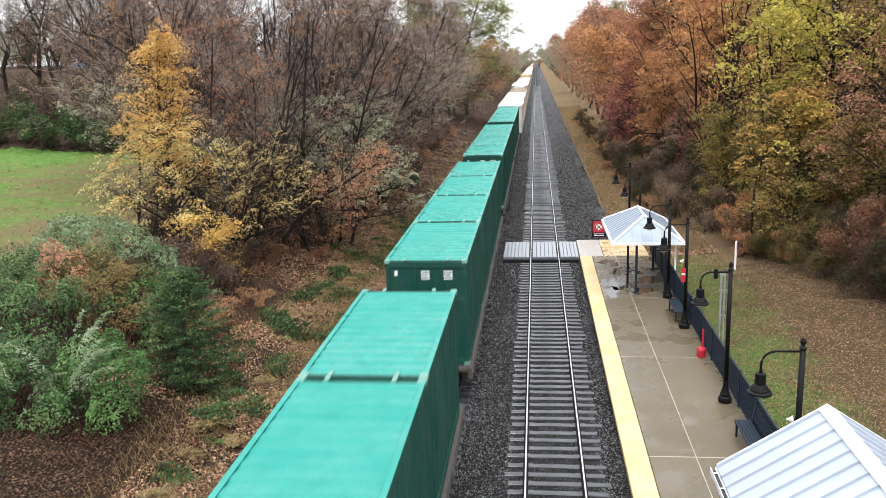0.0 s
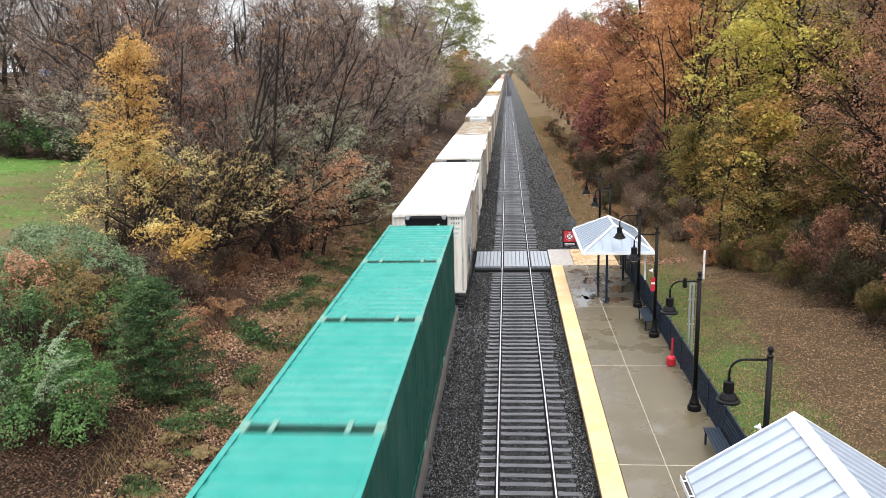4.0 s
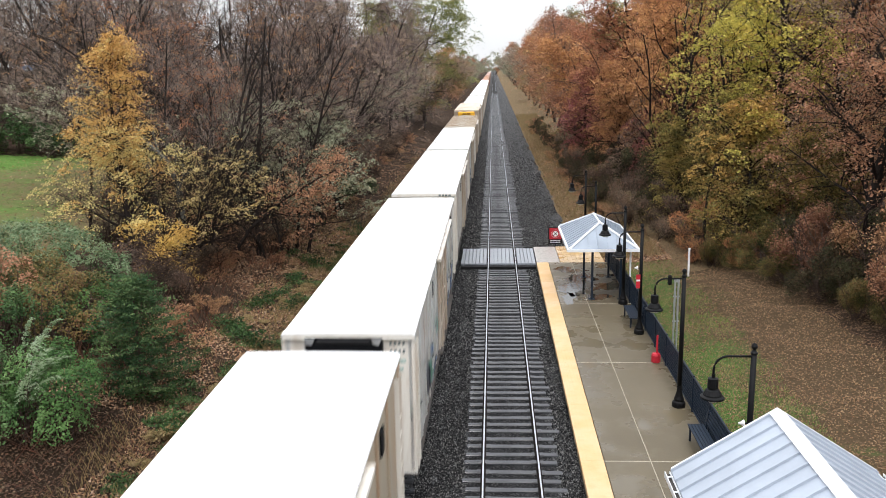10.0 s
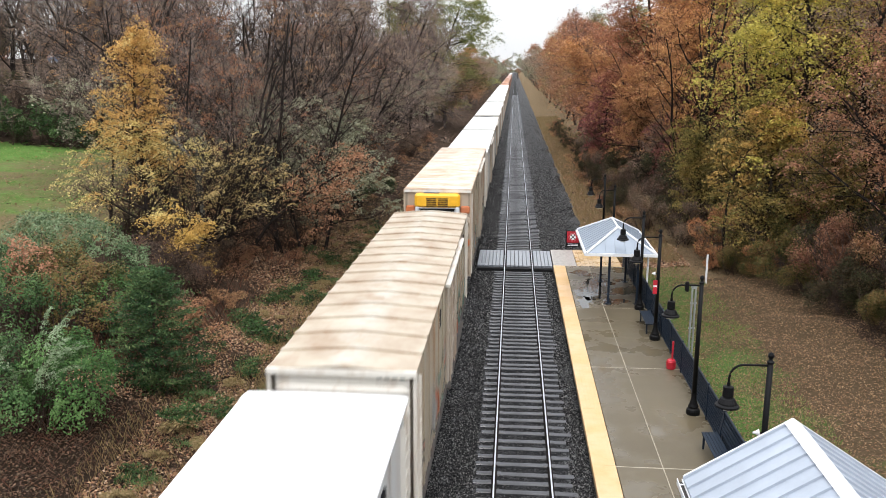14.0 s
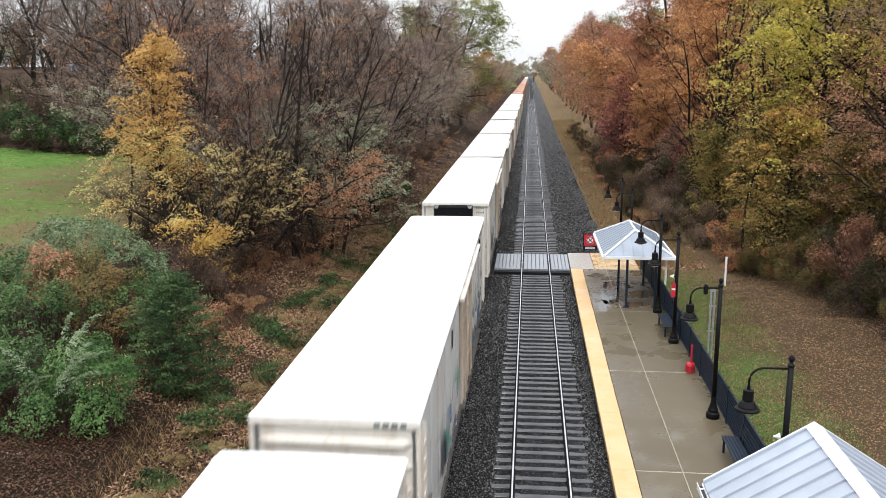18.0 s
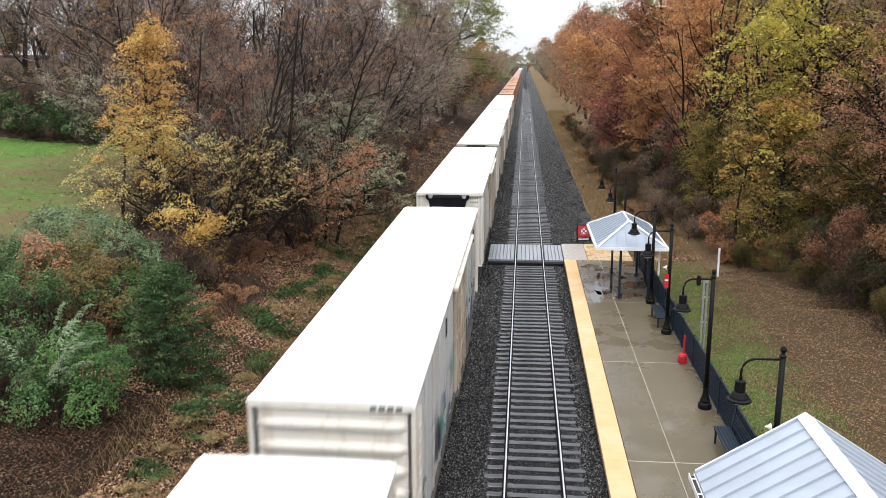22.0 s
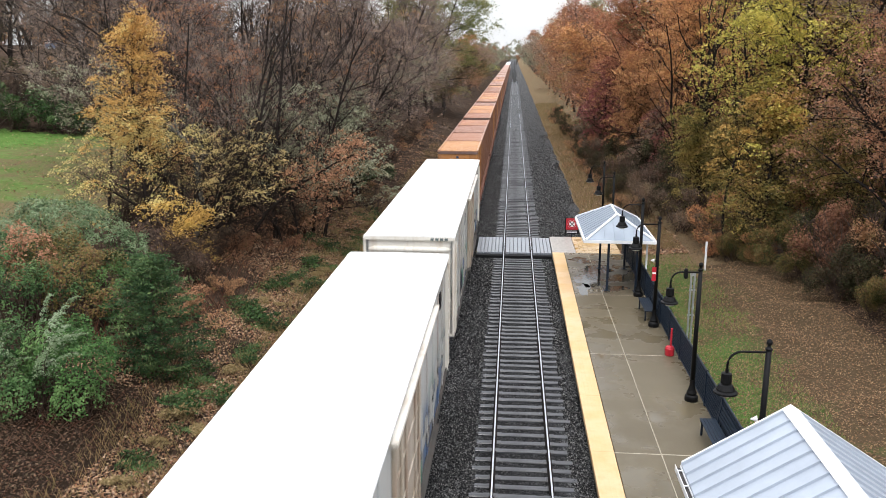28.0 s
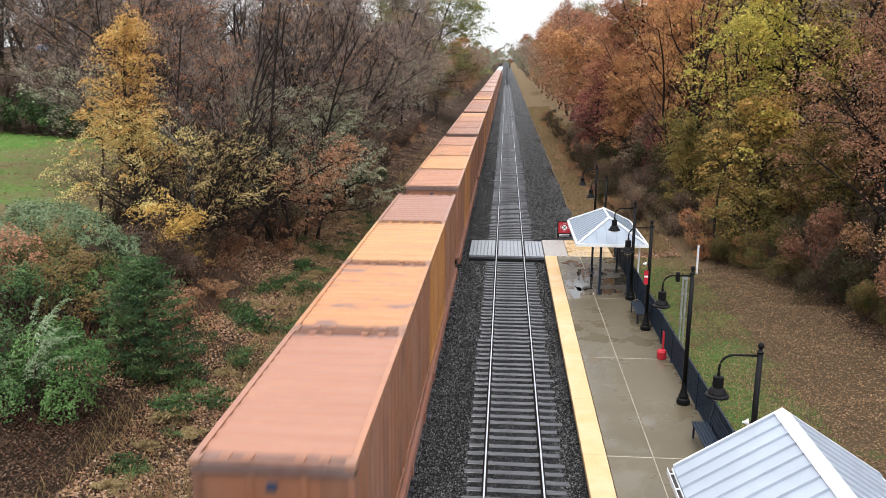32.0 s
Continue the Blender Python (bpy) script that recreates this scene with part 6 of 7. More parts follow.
scatter("fallen_leaves", "fallen brown leaves on the lawn", 82000, 5.7, 17, 14, 54, 0.07, M_LAWN_LITTER, 1, skew=1.2)
scatter("bank_leaves", "fallen leaves covering the western bank", 60000, -15.5, -8.0, 25.0, 60, 0.12, M_LITTER, 2, dens=True, skew=1.05)
scatter("ditch_leaves", "fallen leaves in the ditch beside the earth bank", 11000, -11.8, -8.0, 17, 26, 0.11, M_LITTER, 14, dens=True)
scatter("earth_leaves", "scattered leaves on bare earth", 17000, -17, -9.0, 14, 25.5, 0.09, M_DARK_LITTER, 12, dens=True)
scatter("bramble_canes", "thin brown canes over bare earth", 2600, -18, -10.5, 15, 24, 0.5, M_STEM, 13, tall=0.45, dens=True, width=0.012)
scatter("bramble_stems", "thin brown bramble stems on the bank", 4500, -16.5, -12.2, 27, 75, 0.35, M_STEM, 11, tall=0.7, dens=True, skew=1.4, width=0.022)
scatter("far_bank_leaves", "fallen leaves and litter along the western ditch", 26000, -16, -7.6, 44, 120, 0.16, M_LITTER, 7, dens=True, skew=1.5)
scatter("field_leaves", "fallen leaves on the mown field", 5000, -52, -21, 36, 78, 0.16, M_LITTER, 8, dens=True)
scatter("ditch_grass", "tall straw-coloured grass beside the ballast", 9000, -10.6, -7.4, 26, 110, 0.16, M_STRAW, 9, tall=0.4, dens=True, skew=1.4)
scatter("verge_grass", "dry straw-coloured grass along the line", 26000, 4.5, 9.2, 47, 190, 0.16, M_STRAW, 3, tall=0.4, skew=1.3)
scatter("verge_leaves", "fallen orange-brown leaves on the dry verge", 26000, 4.6, 9.5, 46, 150, 0.15, M_LITTER, 15, skew=1.6)
scatter("bank_grass", "dry and green grass tufts in the ditch", 16000, -12.5, -8.2, 14, 70, 0.13, M_STRAW, 4, tall=0.3, dens=True, skew=1.3)
scatter("lawn_grass", "short green grass behind the platform", 26000, 5.75, 9.5, 14, 46, 0.05, M_BLADES, 5, tall=0.09, dens=True, skew=1.2)
scatter("field_grass", "mown green grass on the field", 30000, -56, -20, 34, 78, 0.14, M_BLADES, 6, tall=0.16, dens=True)

for i in range(40):
    plant((r3, r5, r3, r4)[i % 4], -38 - i * 2.3, 128 + rw.uniform(-4, 16) + i * 0.5, rw.uniform(1.2, 2.0))
for i in range(26):
    plant((r5, brush, evergreen, brush, r3)[i % 5], -34 - i * 1.35 + rw.uniform(-1, 1), 79 + rw.uniform(-1, 7) + i * 0.35, rw.uniform(0.9, 1.5))


def parked_car(x, y, turn):
    t = thing("parked_car", "blue-grey car parked beyond the trees on the hill", "car", "", pose(x, y, ground_z(x, y), 0, 0, turn))
    prof = [(-2.1, 0.35), (-2.15, 0.7), (-1.9, 0.9), (-1.0, 1.0), (-0.45, 1.42), (0.9, 1.45), (1.6, 1.02), (2.1, 0.95), (2.15, 0.5), (2.1, 0.35)]
    n = len(prof)
    blue = plain("blue_grey_car_paint", (0.12, 0.16, 0.24), 0.25)
    g = Geo().add([(a, -0.85, z) for a, z in prof] + [(a, 0.85, z) for a, z in prof], [tuple(range(n)), tuple(range(2 * n - 1, n - 1, -1))] + [(i, n + i, n + (i + 1) % n, (i + 1) % n) for i in range(n)])
    part("body", g, blue, t)
    for s in (-1, 1):
        part("side_window", Geo().add([(-0.8, s * 0.856, 1.02), (1.35, s * 0.856, 1.04), (0.85, s * 0.856, 1.38), (-0.4, s * 0.856, 1.36)], [(0, 1, 2, 3)]), M_PANEL_BLUE, t)
        for a in (-1.35, 1.35):
            w = part("wheel", Geo().lathe([(0.05, 0.0), (0.32, 0.0), (0.33, 0.03), (0.33, 0.18), (0.3, 0.2), (0.05, 0.2)], 16, (a, s * 0.8 - 0.1, 0.33), "y"), M_RUBBER, t)
            part("rim", Geo().lathe([(0.19, 0.0), (0.19, 0.22)], 12, (a, s * 0.8 - 0.11, 0.33), "y"), M_GALV, w)


parked_car(-66.5, 121, 8)

# ---- the train: cars run towards the view; each car's own y is 0 at its leading end ----
SPEED = 17.4
RUNNING = []


def add_bogie(root, y, frame_mat):
    b = part("bogie", Geo().box(-0.95, 0.95, y - 0.25, y + 0.25, 0.45, 0.75, 0.03), frame_mat, root, "bogie bolster")
    for sx in (-1, 1):
        g = Geo()
        prof = [(y - 1.25, 0.42), (y - 1.25, 0.62), (y - 0.45, 0.78), (y + 0.45, 0.78), (y + 1.25, 0.62), (y + 1.25, 0.42), (y + 0.6, 0.36), (y + 0.35, 0.22), (y - 0.35, 0.22), (y - 0.6, 0.36)]
        x0, x1 = sx * 0.98, sx * 1.14
        n = len(prof)
        g.add([(x0, a, z) for a, z in prof] + [(x1, a, z) for a, z in prof], [tuple(range(n)), tuple(range(2 * n - 1, n - 1, -1))] + [(i, n + i, n + (i + 1) % n, (i + 1) % n) for i in range(n)])
        part("side_frame", g, frame_mat, b)
    for dy in (-0.88, 0.88):
        for sx in (-1, 1):
            part("wheel", Geo().lathe([(0.10, 0.0), (0.44, 0.0), (0.46, 0.02), (0.46, 0.10), (0.485, 0.12), (0.485, 0.14), (0.1, 0.14)][::sx], 18, (sx * 0.82 - (0.0 if sx < 0 else 0.0) - (0.0), y + dy, 0.47), "x") if sx < 0 else Geo().lathe([(0.10, 0.14), (0.44, 0.14), (0.46, 0.12), (0.46, 0.04), (0.485, 0.02), (0.485, 0.0), (0.1, 0.0)][::-1], 18, (0.68, y + dy, 0.47), "x"), M_RUBBER, b)


def add_coupler(root, y, sgn):
    part("coupler", Geo().box(-0.14, 0.14, min(y, y + sgn * 0.75), max(y, y + sgn * 0.75), 0.72, 0.98, 0.04).box(-0.2, 0.2, y + sgn * 0.55 - 0.15, y + sgn * 0.55 + 0.15, 0.68, 1.02, 0.05), M_RUBBER, root, "dark knuckle coupler")


def text_bars(root, x0, x1, y, z, rows, gap=0.13, size=0.07, mat=None):
    for k in range(rows):
        n = 4
        w = (x1 - x0) / n
        for i in range(n):
            part("mark", Geo().box(x0 + i * w + 0.015, x0 + (i + 1) * w - 0.035, y - 0.006, y + 0.004, z - k * gap - size, z - k * gap), mat or M_MARK, root)


def boxcar(kind, side_mat, label, L=20.6, top=4.58):
    tan, tall = kind == "tan", kind in ("white_unit", "yellow_unit")
    t = thing("boxcar" if kind in ("plain", "tan") else "refrigerator_car", label, "boxcar", "train cars")
    end_mat = M_END_TAN if tall else M_END
    W, eave = 1.535, top - (0.09 if tan else 0.035)
    floor = 1.06
    # sides with posts
    for sx in (-1, 1):
        x = sx * (W - 0.03)
        side = part("side_wall", Geo().box(min(x, x - sx * 0.1), max(x, x - sx * 0.1), 0.1, L - 0.1, floor, eave), side_mat, t, "dull white side with rust runs" if not tan else "dirty cream side with rust runs")
        for i in range(15):
            y = 0.5 + i * (L - 1.0) / 14
            if not L * 0.42 < y < L * 0.62:
                part("side_post", Geo().box(min(x, x + sx * 0.035), max(x, x + sx * 0.035), y - 0.06, y + 0.06, floor, eave - 0.02, 0.008), side_mat, side)
        part("side_sill", Geo().box(min(x, x + sx * 0.05), max(x, x + sx * 0.05), 0.1, L - 0.1, floor - 0.2, floor + 0.05, 0.01), M_FRAME, side, "grimy side sill")
        # plug door with its rails, rods and levers
        y0, y1 = L * 0.43, L * 0.60
        door = part("plug_door", Geo().box(min(x, x + sx * 0.09), max(x, x + sx * 0.09), y0, y1, floor + 0.06, eave - 0.32, 0.02), M_DOOR, t, "rust-stained plug door")
        for f in (0.12, 0.30, 0.70, 0.88):
            y = y0 + (y1 - y0) * f
            part("lock_rod", Geo().tube([(x + sx * 0.12, y, floor), (x + sx * 0.12, y, eave - 0.3)], 0.028, 6), M_DOOR, door)
        for z in (1.9, 2.7, 3.5):
            part("door_rib", Geo().box(min(x + sx * 0.08, x + sx * 0.115), max(x + sx * 0.08, x + sx * 0.115), y0 + 0.1, y1 - 0.1, z, z + 0.07, 0.008), M_DOOR, door)
        part("door_rail", Geo().box(min(x, x + sx * 0.16), max(x, x + sx * 0.16), y0 - 0.2, y1 + (y1 - y0) + 0.3, eave - 0.30, eave - 0.20, 0.01), M_END, t, "pale upper door rail")
        part("lower_rail", Geo().box(min(x, x + sx * 0.16), max(x, x + sx * 0.16), y0 - 0.2, y1 + (y1 - y0) + 0.3, floor - 0.06, floor + 0.02, 0.01), M_FRAME, t, "grimy lower door rail")
        for yy in (L * 0.86, L * 0.30):
            part("vent", Geo().box(min(x, x + sx * 0.045), max(x, x + sx * 0.045), yy, yy + 0.34, eave - 0.85, eave - 0.4, 0.01), M_UNIT_BLACK, t, "small dark vent")
        for yy, n in ((0.25, 9), (L - 0.65, 9)):
            lad = Geo().box(min(x, x + sx * 0.09), max(x, x + sx * 0.09), yy, yy + 0.03, floor, eave - 0.3).box(min(x, x + sx * 0.09), max(x, x + sx * 0.09), yy + 0.4, yy + 0.43, floor, eave - 0.3)
            ladder = part("ladder", lad, M_END, t)
            for i in range(n):
                part("rung", Geo().box(min(x + sx * 0.05, x + sx * 0.08), max(x + sx * 0.05, x + sx * 0.08), yy + 0.03, yy + 0.4, floor + 0.1 + i * 0.34, floor + 0.13 + i * 0.34), M_END, ladder)
        if tall:
            part("stripe", Geo().box(min(x, x + sx * 0.008), max(x, x + sx * 0.008), 0.5, 0.95, 2.2, 4.1), M_STRIPE, side, "faded orange stripe")
    # ends: pressed horizontal ribs
    for y, sg in ((0.1, -1), (L - 0.1, 1)):
        end = part("end_wall", Geo().box(-W - 0.004, W + 0.004, min(y, y - sg * 0.08), max(y, y - sg * 0.08), floor - 0.1, eave), end_mat, t)
        if kind in ("plain", "tan") or sg > 0:
            for i in range(7):
                z = floor + 0.15 + i * 0.45
                rib = Geo().tube([(-W + 0.12, y, z + 0.15), (-W + 0.3, y + sg * 0.02, z + 0.15), (W - 0.3, y + sg * 0.02, z + 0.15), (W - 0.12, y, z + 0.15)], [0.02, 0.10, 0.10, 0.02], 8)
                part("end_rib", rib, end_mat, end, smooth=True)
        for sx in (-1, 1):
            part("corner_post", Geo().box(sx * W - 0.06, sx * W + 0.02, y - 0.02 if sg < 0 else y - 0.16, y + 0.16 if sg < 0 else y + 0.02, floor - 0.1, eave - 0.01, 0.015), end_mat, end)
    if kind in ("unit", "bowl_unit"):
        prof = [(-1.14, eave - 0.10), (-1.12, eave - 0.30), (-1.0, eave - 0.40), (-0.86, eave - 1.08), (-0.74, eave - 1.16), (0.52, eave - 1.16), (0.64, eave - 1.08), (0.78, eave - 0.40), (0.90, eave - 0.30), (0.92, eave - 0.10)] if kind == "bowl_unit" else [(-1.02, eave - 0.10), (-1.02, eave - 0.98), (-0.95, eave - 1.12), (-0.8, eave - 1.17), (-0.2, eave - 1.20), (0.55, eave - 1.17), (0.72, eave - 1.12), (0.80, eave - 0.98), (0.80, eave - 0.10)]
        n = len(prof)
        g = Geo().add([(x, -0.03, z) for x, z in prof] + [(x * 1.02, 0.1, z - 0.01) for x, z in prof], [tuple(range(n)), tuple(range(2 * n - 1, n - 1, -1))] + [(i, n + i, n + (i + 1) % n, (i + 1) % n) for i in range(n)])
        bay = part("cooling_unit", g, M_UNIT_BLACK, t, "black cooling-unit grille")
        for x in (-0.42, 0.2):
            part("grille_bar", Geo().box(x, x + 0.02, -0.037, -0.03, eave - 1.1, eave - 0.3), M_RUBBER, bay)
        part("hood", Geo().box(-0.75, 0.55, -0.06, 0.08, eave - 0.27, eave - 0.14, 0.03), M_RUBBER, bay)
        for x in (-0.9, 0.68):
            part("clamp", Geo().add([(x - 0.12, -0.06, eave - 0.12), (x + 0.12, -0.06, eave - 0.12), (x + 0.05, -0.06, eave - 0.28), (x - 0.08, -0.06, eave - 0.25), (x - 0.12, 0.0, eave - 0.12), (x + 0.12, 0.0, eave - 0.12), (x + 0.05, 0.0, eave - 0.28), (x - 0.08, 0.0, eave - 0.25)], [(0, 3, 2, 1), (4, 5, 6, 7), (0, 1, 5, 4), (1, 2, 6, 5), (2, 3, 7, 6), (3, 0, 4, 7)]), M_GALV, bay)
        part("seam", Geo().box(-1.1, 0.9, 0.012, 0.02, eave - 1.42, eave - 1.405), M_MARK, t)
        for k in range(3):
            part("small_print", Geo().box(0.92, 1.34 - k * 0.06, 0.09, 0.096, eave - 0.75 - k * 0.2, eave - 0.66 - k * 0.2), M_PRINT, t)
    if tall:
        m = M_UNIT_WHITE if kind == "white_unit" else M_UNIT_YELLOW
        bay = part("cooling_unit", Geo().box(-1.05, 1.05, -0.30, 0.1, eave - 0.84, eave - 0.17, 0.11), m, t, ("white" if kind == "white_unit" else "yellow") + " cooling unit with louvres")
        part("housing", Geo().box(-0.95, 0.95, -0.24, 0.1, floor + 0.2, eave - 0.80, 0.06), M_UNIT_WHITE, bay, "white lower housing")
        for sx in (-1, 1):
            part("shoulder", Geo().box(sx * 0.92 - 0.1, sx * 0.92 + 0.1, -0.29, 0.0, eave - 1.5, eave - 0.78, 0.05), M_UNIT_WHITE, bay)
        for i in range(5):
            for x0 in (-0.5, 0.03):
                part("louvre", Geo().box(x0, x0 + 0.47, -0.325, -0.29, eave - 0.76 + i * 0.085, eave - 0.715 + i * 0.085, 0.01), m if kind == "white_unit" else M_RUBBER, bay)
        part("intake", Geo().add([(-0.62, -0.262, eave - 1.36), (0.62, -0.262, eave - 1.36), (0.82, -0.31, eave - 0.86), (-0.82, -0.31, eave - 0.86), (-0.62, -0.1, eave - 1.36), (0.62, -0.1, eave - 1.36), (0.82, -0.1, eave - 0.86), (-0.82, -0.1, eave - 0.86)], [(0, 1, 2, 3), (7, 6, 5, 4), (0, 4, 5, 1), (1, 5, 6, 2), (2, 6, 7, 3), (3, 7, 4, 0)]), M_UNIT_BLACK, bay, "black air intake")
        part("lower_panel", Geo().box(-0.6, 0.6, -0.262, -0.2, floor + 0.5, eave - 1.5, 0.02), M_UNIT_WHITE, bay)
        part("solar_panel", Geo().box(-0.62, 0.1, -0.2, 0.06, eave - 0.165, eave - 0.14), M_PANEL_BLUE, bay)
        for sx in (-1, 1):
            for z, mm in ((3.95, M_STRIPE), (3.45, end_mat), (2.95, end_mat), (2.4, M_STRIPE), (1.8, end_mat)):
                part("end_rib", Geo().box(sx * 1.27 - 0.22, sx * 1.27 + 0.22, 0.0, 0.12, z, z + 0.36, 0.06), mm, t)
    kind = "unit" if kind == "bowl_unit" else kind
    if kind in ("plain", "unit", "tan"):
        text_bars(t, 0.95 if kind == "unit" else 0.72, 1.36, 0.095 if kind == "unit" else 0.0, eave - (0.22 if kind == "unit" else 0.06), 2 if kind == "unit" else 1, 0.2, 0.09)
    # roof
    if tan:
        ys = np.arange(0.0, L + 0.01, L / 16)
        for a, b in zip(ys, ys[1:]):
            part("roof_panel", Geo().sheet([(-W - 0.02, eave), (-0.5, top - 0.01), (0, top + 0.02), (0.5, top - 0.01), (W + 0.02, eave)], a + 0.004, b - 0.004, 0.05), M_RIB_ROOF, t)
            part("roof_rib", Geo().sheet([(-W - 0.02, eave + 0.045), (-0.5, top + 0.04), (0, top + 0.065), (0.5, top + 0.04), (W + 0.02, eave + 0.045)], b - 0.10, b + 0.06 if b < L - 0.1 else b, 0.05), M_RIB_ROOF, t)
        part("roof_edge", Geo().box(-W - 0.03, W + 0.03, -0.03, 0.05, eave - 0.12, eave + 0.02, 0.01), end_mat, t)
    else:
        m = M_WORN_ROOF if kind == "yellow_unit" else M_WHITE_ROOF
        part("roof", Geo().sheet([(-W - 0.03, eave - 0.02), (-W + 0.02, eave + 0.022), (-0.4, top), (0.4, top), (W - 0.02, eave + 0.022), (W + 0.03, eave - 0.02)], 0.0, L, 0.06), m, t, "clean white roof" if kind != "yellow_unit" else "rust-blotched white roof")
        part("roof_edge", Geo().box(-W - 0.02, W + 0.02, 0.0, 0.08, eave - 0.16, eave - 0.02, 0.012), M_END, t, "pale roof edge")
    part("underframe", Geo().box(-1.35, 1.35, 0.3, L - 0.3, floor - 0.16, floor - 0.01).box(-0.3, 0.3, 0.2, L - 0.2, floor - 0.5, floor - 0.16), M_FRAME, t, "grimy underframe")
    for y in (2.6, L - 2.6):
        add_bogie(t, y, M_FRAME)
    add_coupler(t, 0.2, -1)
    add_coupler(t, L - 0.2, 1)
    t["unit_length"] = L
    return t


def corrugated(L, W, z0, z1, n, depth=0.036):
    """One container side as a folded sheet; the fold runs along y, at x = 0 outwards."""
    g = Geo()
    step = L / n
    pts = []
    for i in range(n):
        y = i * step
        pts += [(0.0, y), (0.0, y + step * 0.42), (-depth, y + step * 0.5), (-depth, y + step * 0.92)]
    pts.append((0.0, L))
    m = len(pts)
    g.v = [(x, y, z0) for x, y in pts] + [(x, y, z1) for x, y in pts]
    g.f = [(i, i + 1, m + i + 1, m + i) for i in range(m - 1)]
    return g


def container(label, wall, roof, casting, L=6.06, top=4.58, deck=1.16, stripes=True):
    t = thing("container", label, "container", "train containers")
    W, H = 1.29, top - deck
    band = 0.14 if stripes else 0.32
    for sx in (-1, 1):
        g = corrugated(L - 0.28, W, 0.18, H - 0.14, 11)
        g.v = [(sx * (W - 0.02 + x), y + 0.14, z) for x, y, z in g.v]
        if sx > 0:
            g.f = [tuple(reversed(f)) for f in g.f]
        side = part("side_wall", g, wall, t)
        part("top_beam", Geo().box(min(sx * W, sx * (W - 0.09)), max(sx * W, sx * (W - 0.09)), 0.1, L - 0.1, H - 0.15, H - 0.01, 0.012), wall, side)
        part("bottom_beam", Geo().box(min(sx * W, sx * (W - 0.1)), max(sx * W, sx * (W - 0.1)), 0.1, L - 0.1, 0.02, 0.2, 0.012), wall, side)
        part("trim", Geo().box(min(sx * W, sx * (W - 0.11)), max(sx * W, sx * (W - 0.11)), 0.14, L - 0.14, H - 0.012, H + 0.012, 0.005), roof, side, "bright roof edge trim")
    for y0, y1 in ((0.0, 0.14), (L - 0.14, L)):
        end = part("end_wall", Geo().box(-W + 0.06, W - 0.06, y0 + 0.04, y1 - 0.04, 0.05, H - 0.02), wall, t)
        yf, s = (y0, -1) if y0 == 0 else (y1, 1)
        part("end_header", Geo().box(-W + 0.02, W - 0.02, y0 if s < 0 else y1 - band, y0 + band if s < 0 else y1, H - 0.24, H - 0.05, 0.012), wall if stripes else M_RUST_BAND, end, "dark grimy end header")
        for x in () if stripes else (-0.86, -0.5, 0.32, 0.7):
            part("roof_block", Geo().box(x, x + 0.16, y0 + 0.04 if s < 0 else y1 - 0.26, y0 + 0.26 if s < 0 else y1 - 0.04, H - 0.06, H - 0.012, 0.01), wall, end)
        part("end_sill", Geo().box(-W + 0.02, W - 0.02, y0, y1, 0.02, 0.22, 0.012), wall, end)
        part("end_rail", Geo().box(-W + 0.1, W - 0.1, y0 + 0.01, y1 - 0.01, H * 0.60, H * 0.60 + 0.16, 0.012), wall, end)
        for x in (-W + 0.02, -0.42, 0.42, W - 0.14):
            part("end_post", Geo().box(x, x + 0.12, y0 + 0.005, y1 - 0.005, 0.05, H - 0.05, 0.012), wall, end)
        for sx in (-1, 1):
            for z in (0.0, H - 0.11):
                part("corner_casting", Geo().box(sx * W - (0.17 if sx > 0 else 0.005), sx * W + (0.005 if sx > 0 else 0.17), y0 - 0.003 if y0 == 0 else y1 - 0.172, y0 + 0.172 if y0 == 0 else y1 + 0.003, z, z + 0.12, 0.01), casting, t)
        if casting is M_GREEN_LIGHT:
            for x in (-0.72, 0.62):
                part("lifting_lug", Geo().box(x, x + 0.1, y0 - 0.02, y1 + 0.02, H - 0.02, H + 0.03, 0.008), casting, t)
    # roof with shallow pressed ribs
    n = 13
    step = (L - 2 * band) / n
    prof = []
    for i in range(n):
        y = band + i * step
        prof += [(y, H - 0.04), (y + step * 0.35, H - 0.04), (y + step * 0.5, H - 0.006), (y + step * 0.85, H - 0.006)]
    prof.append((L - band, H - 0.04))
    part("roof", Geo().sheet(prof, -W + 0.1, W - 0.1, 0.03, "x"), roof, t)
    if stripes:
        for x, w in ((-1.0, 0.10), (-0.16, 0.26), (0.52, 0.30)):
            part("placard", Geo().box(x, x + w, 0.028, 0.039, H - 0.62 + (0.12 if w < 0.2 else 0), H - 0.34), M_PLACARD, t, "white placard")
            for r in range(3 if w > 0.2 else 0):
                part("text_bar", Geo().box(x + 0.02, x + w - 0.02 - 0.04 * (r % 2), 0.022, 0.029, H - 0.585 + r * 0.085, H - 0.545 + r * 0.085), M_MARK, t)
    else:
        part("placard", Geo().box(0.62, 1.02, 0.028, 0.039, H - 1.35, H - 1.05), M_PLACARD, t, "white placard")
        part("sticker", Geo().box(-0.1, 0.06, 0.0, 0.039, H - 0.5, H - 0.36), M_PANEL_BLUE, t)
    return t


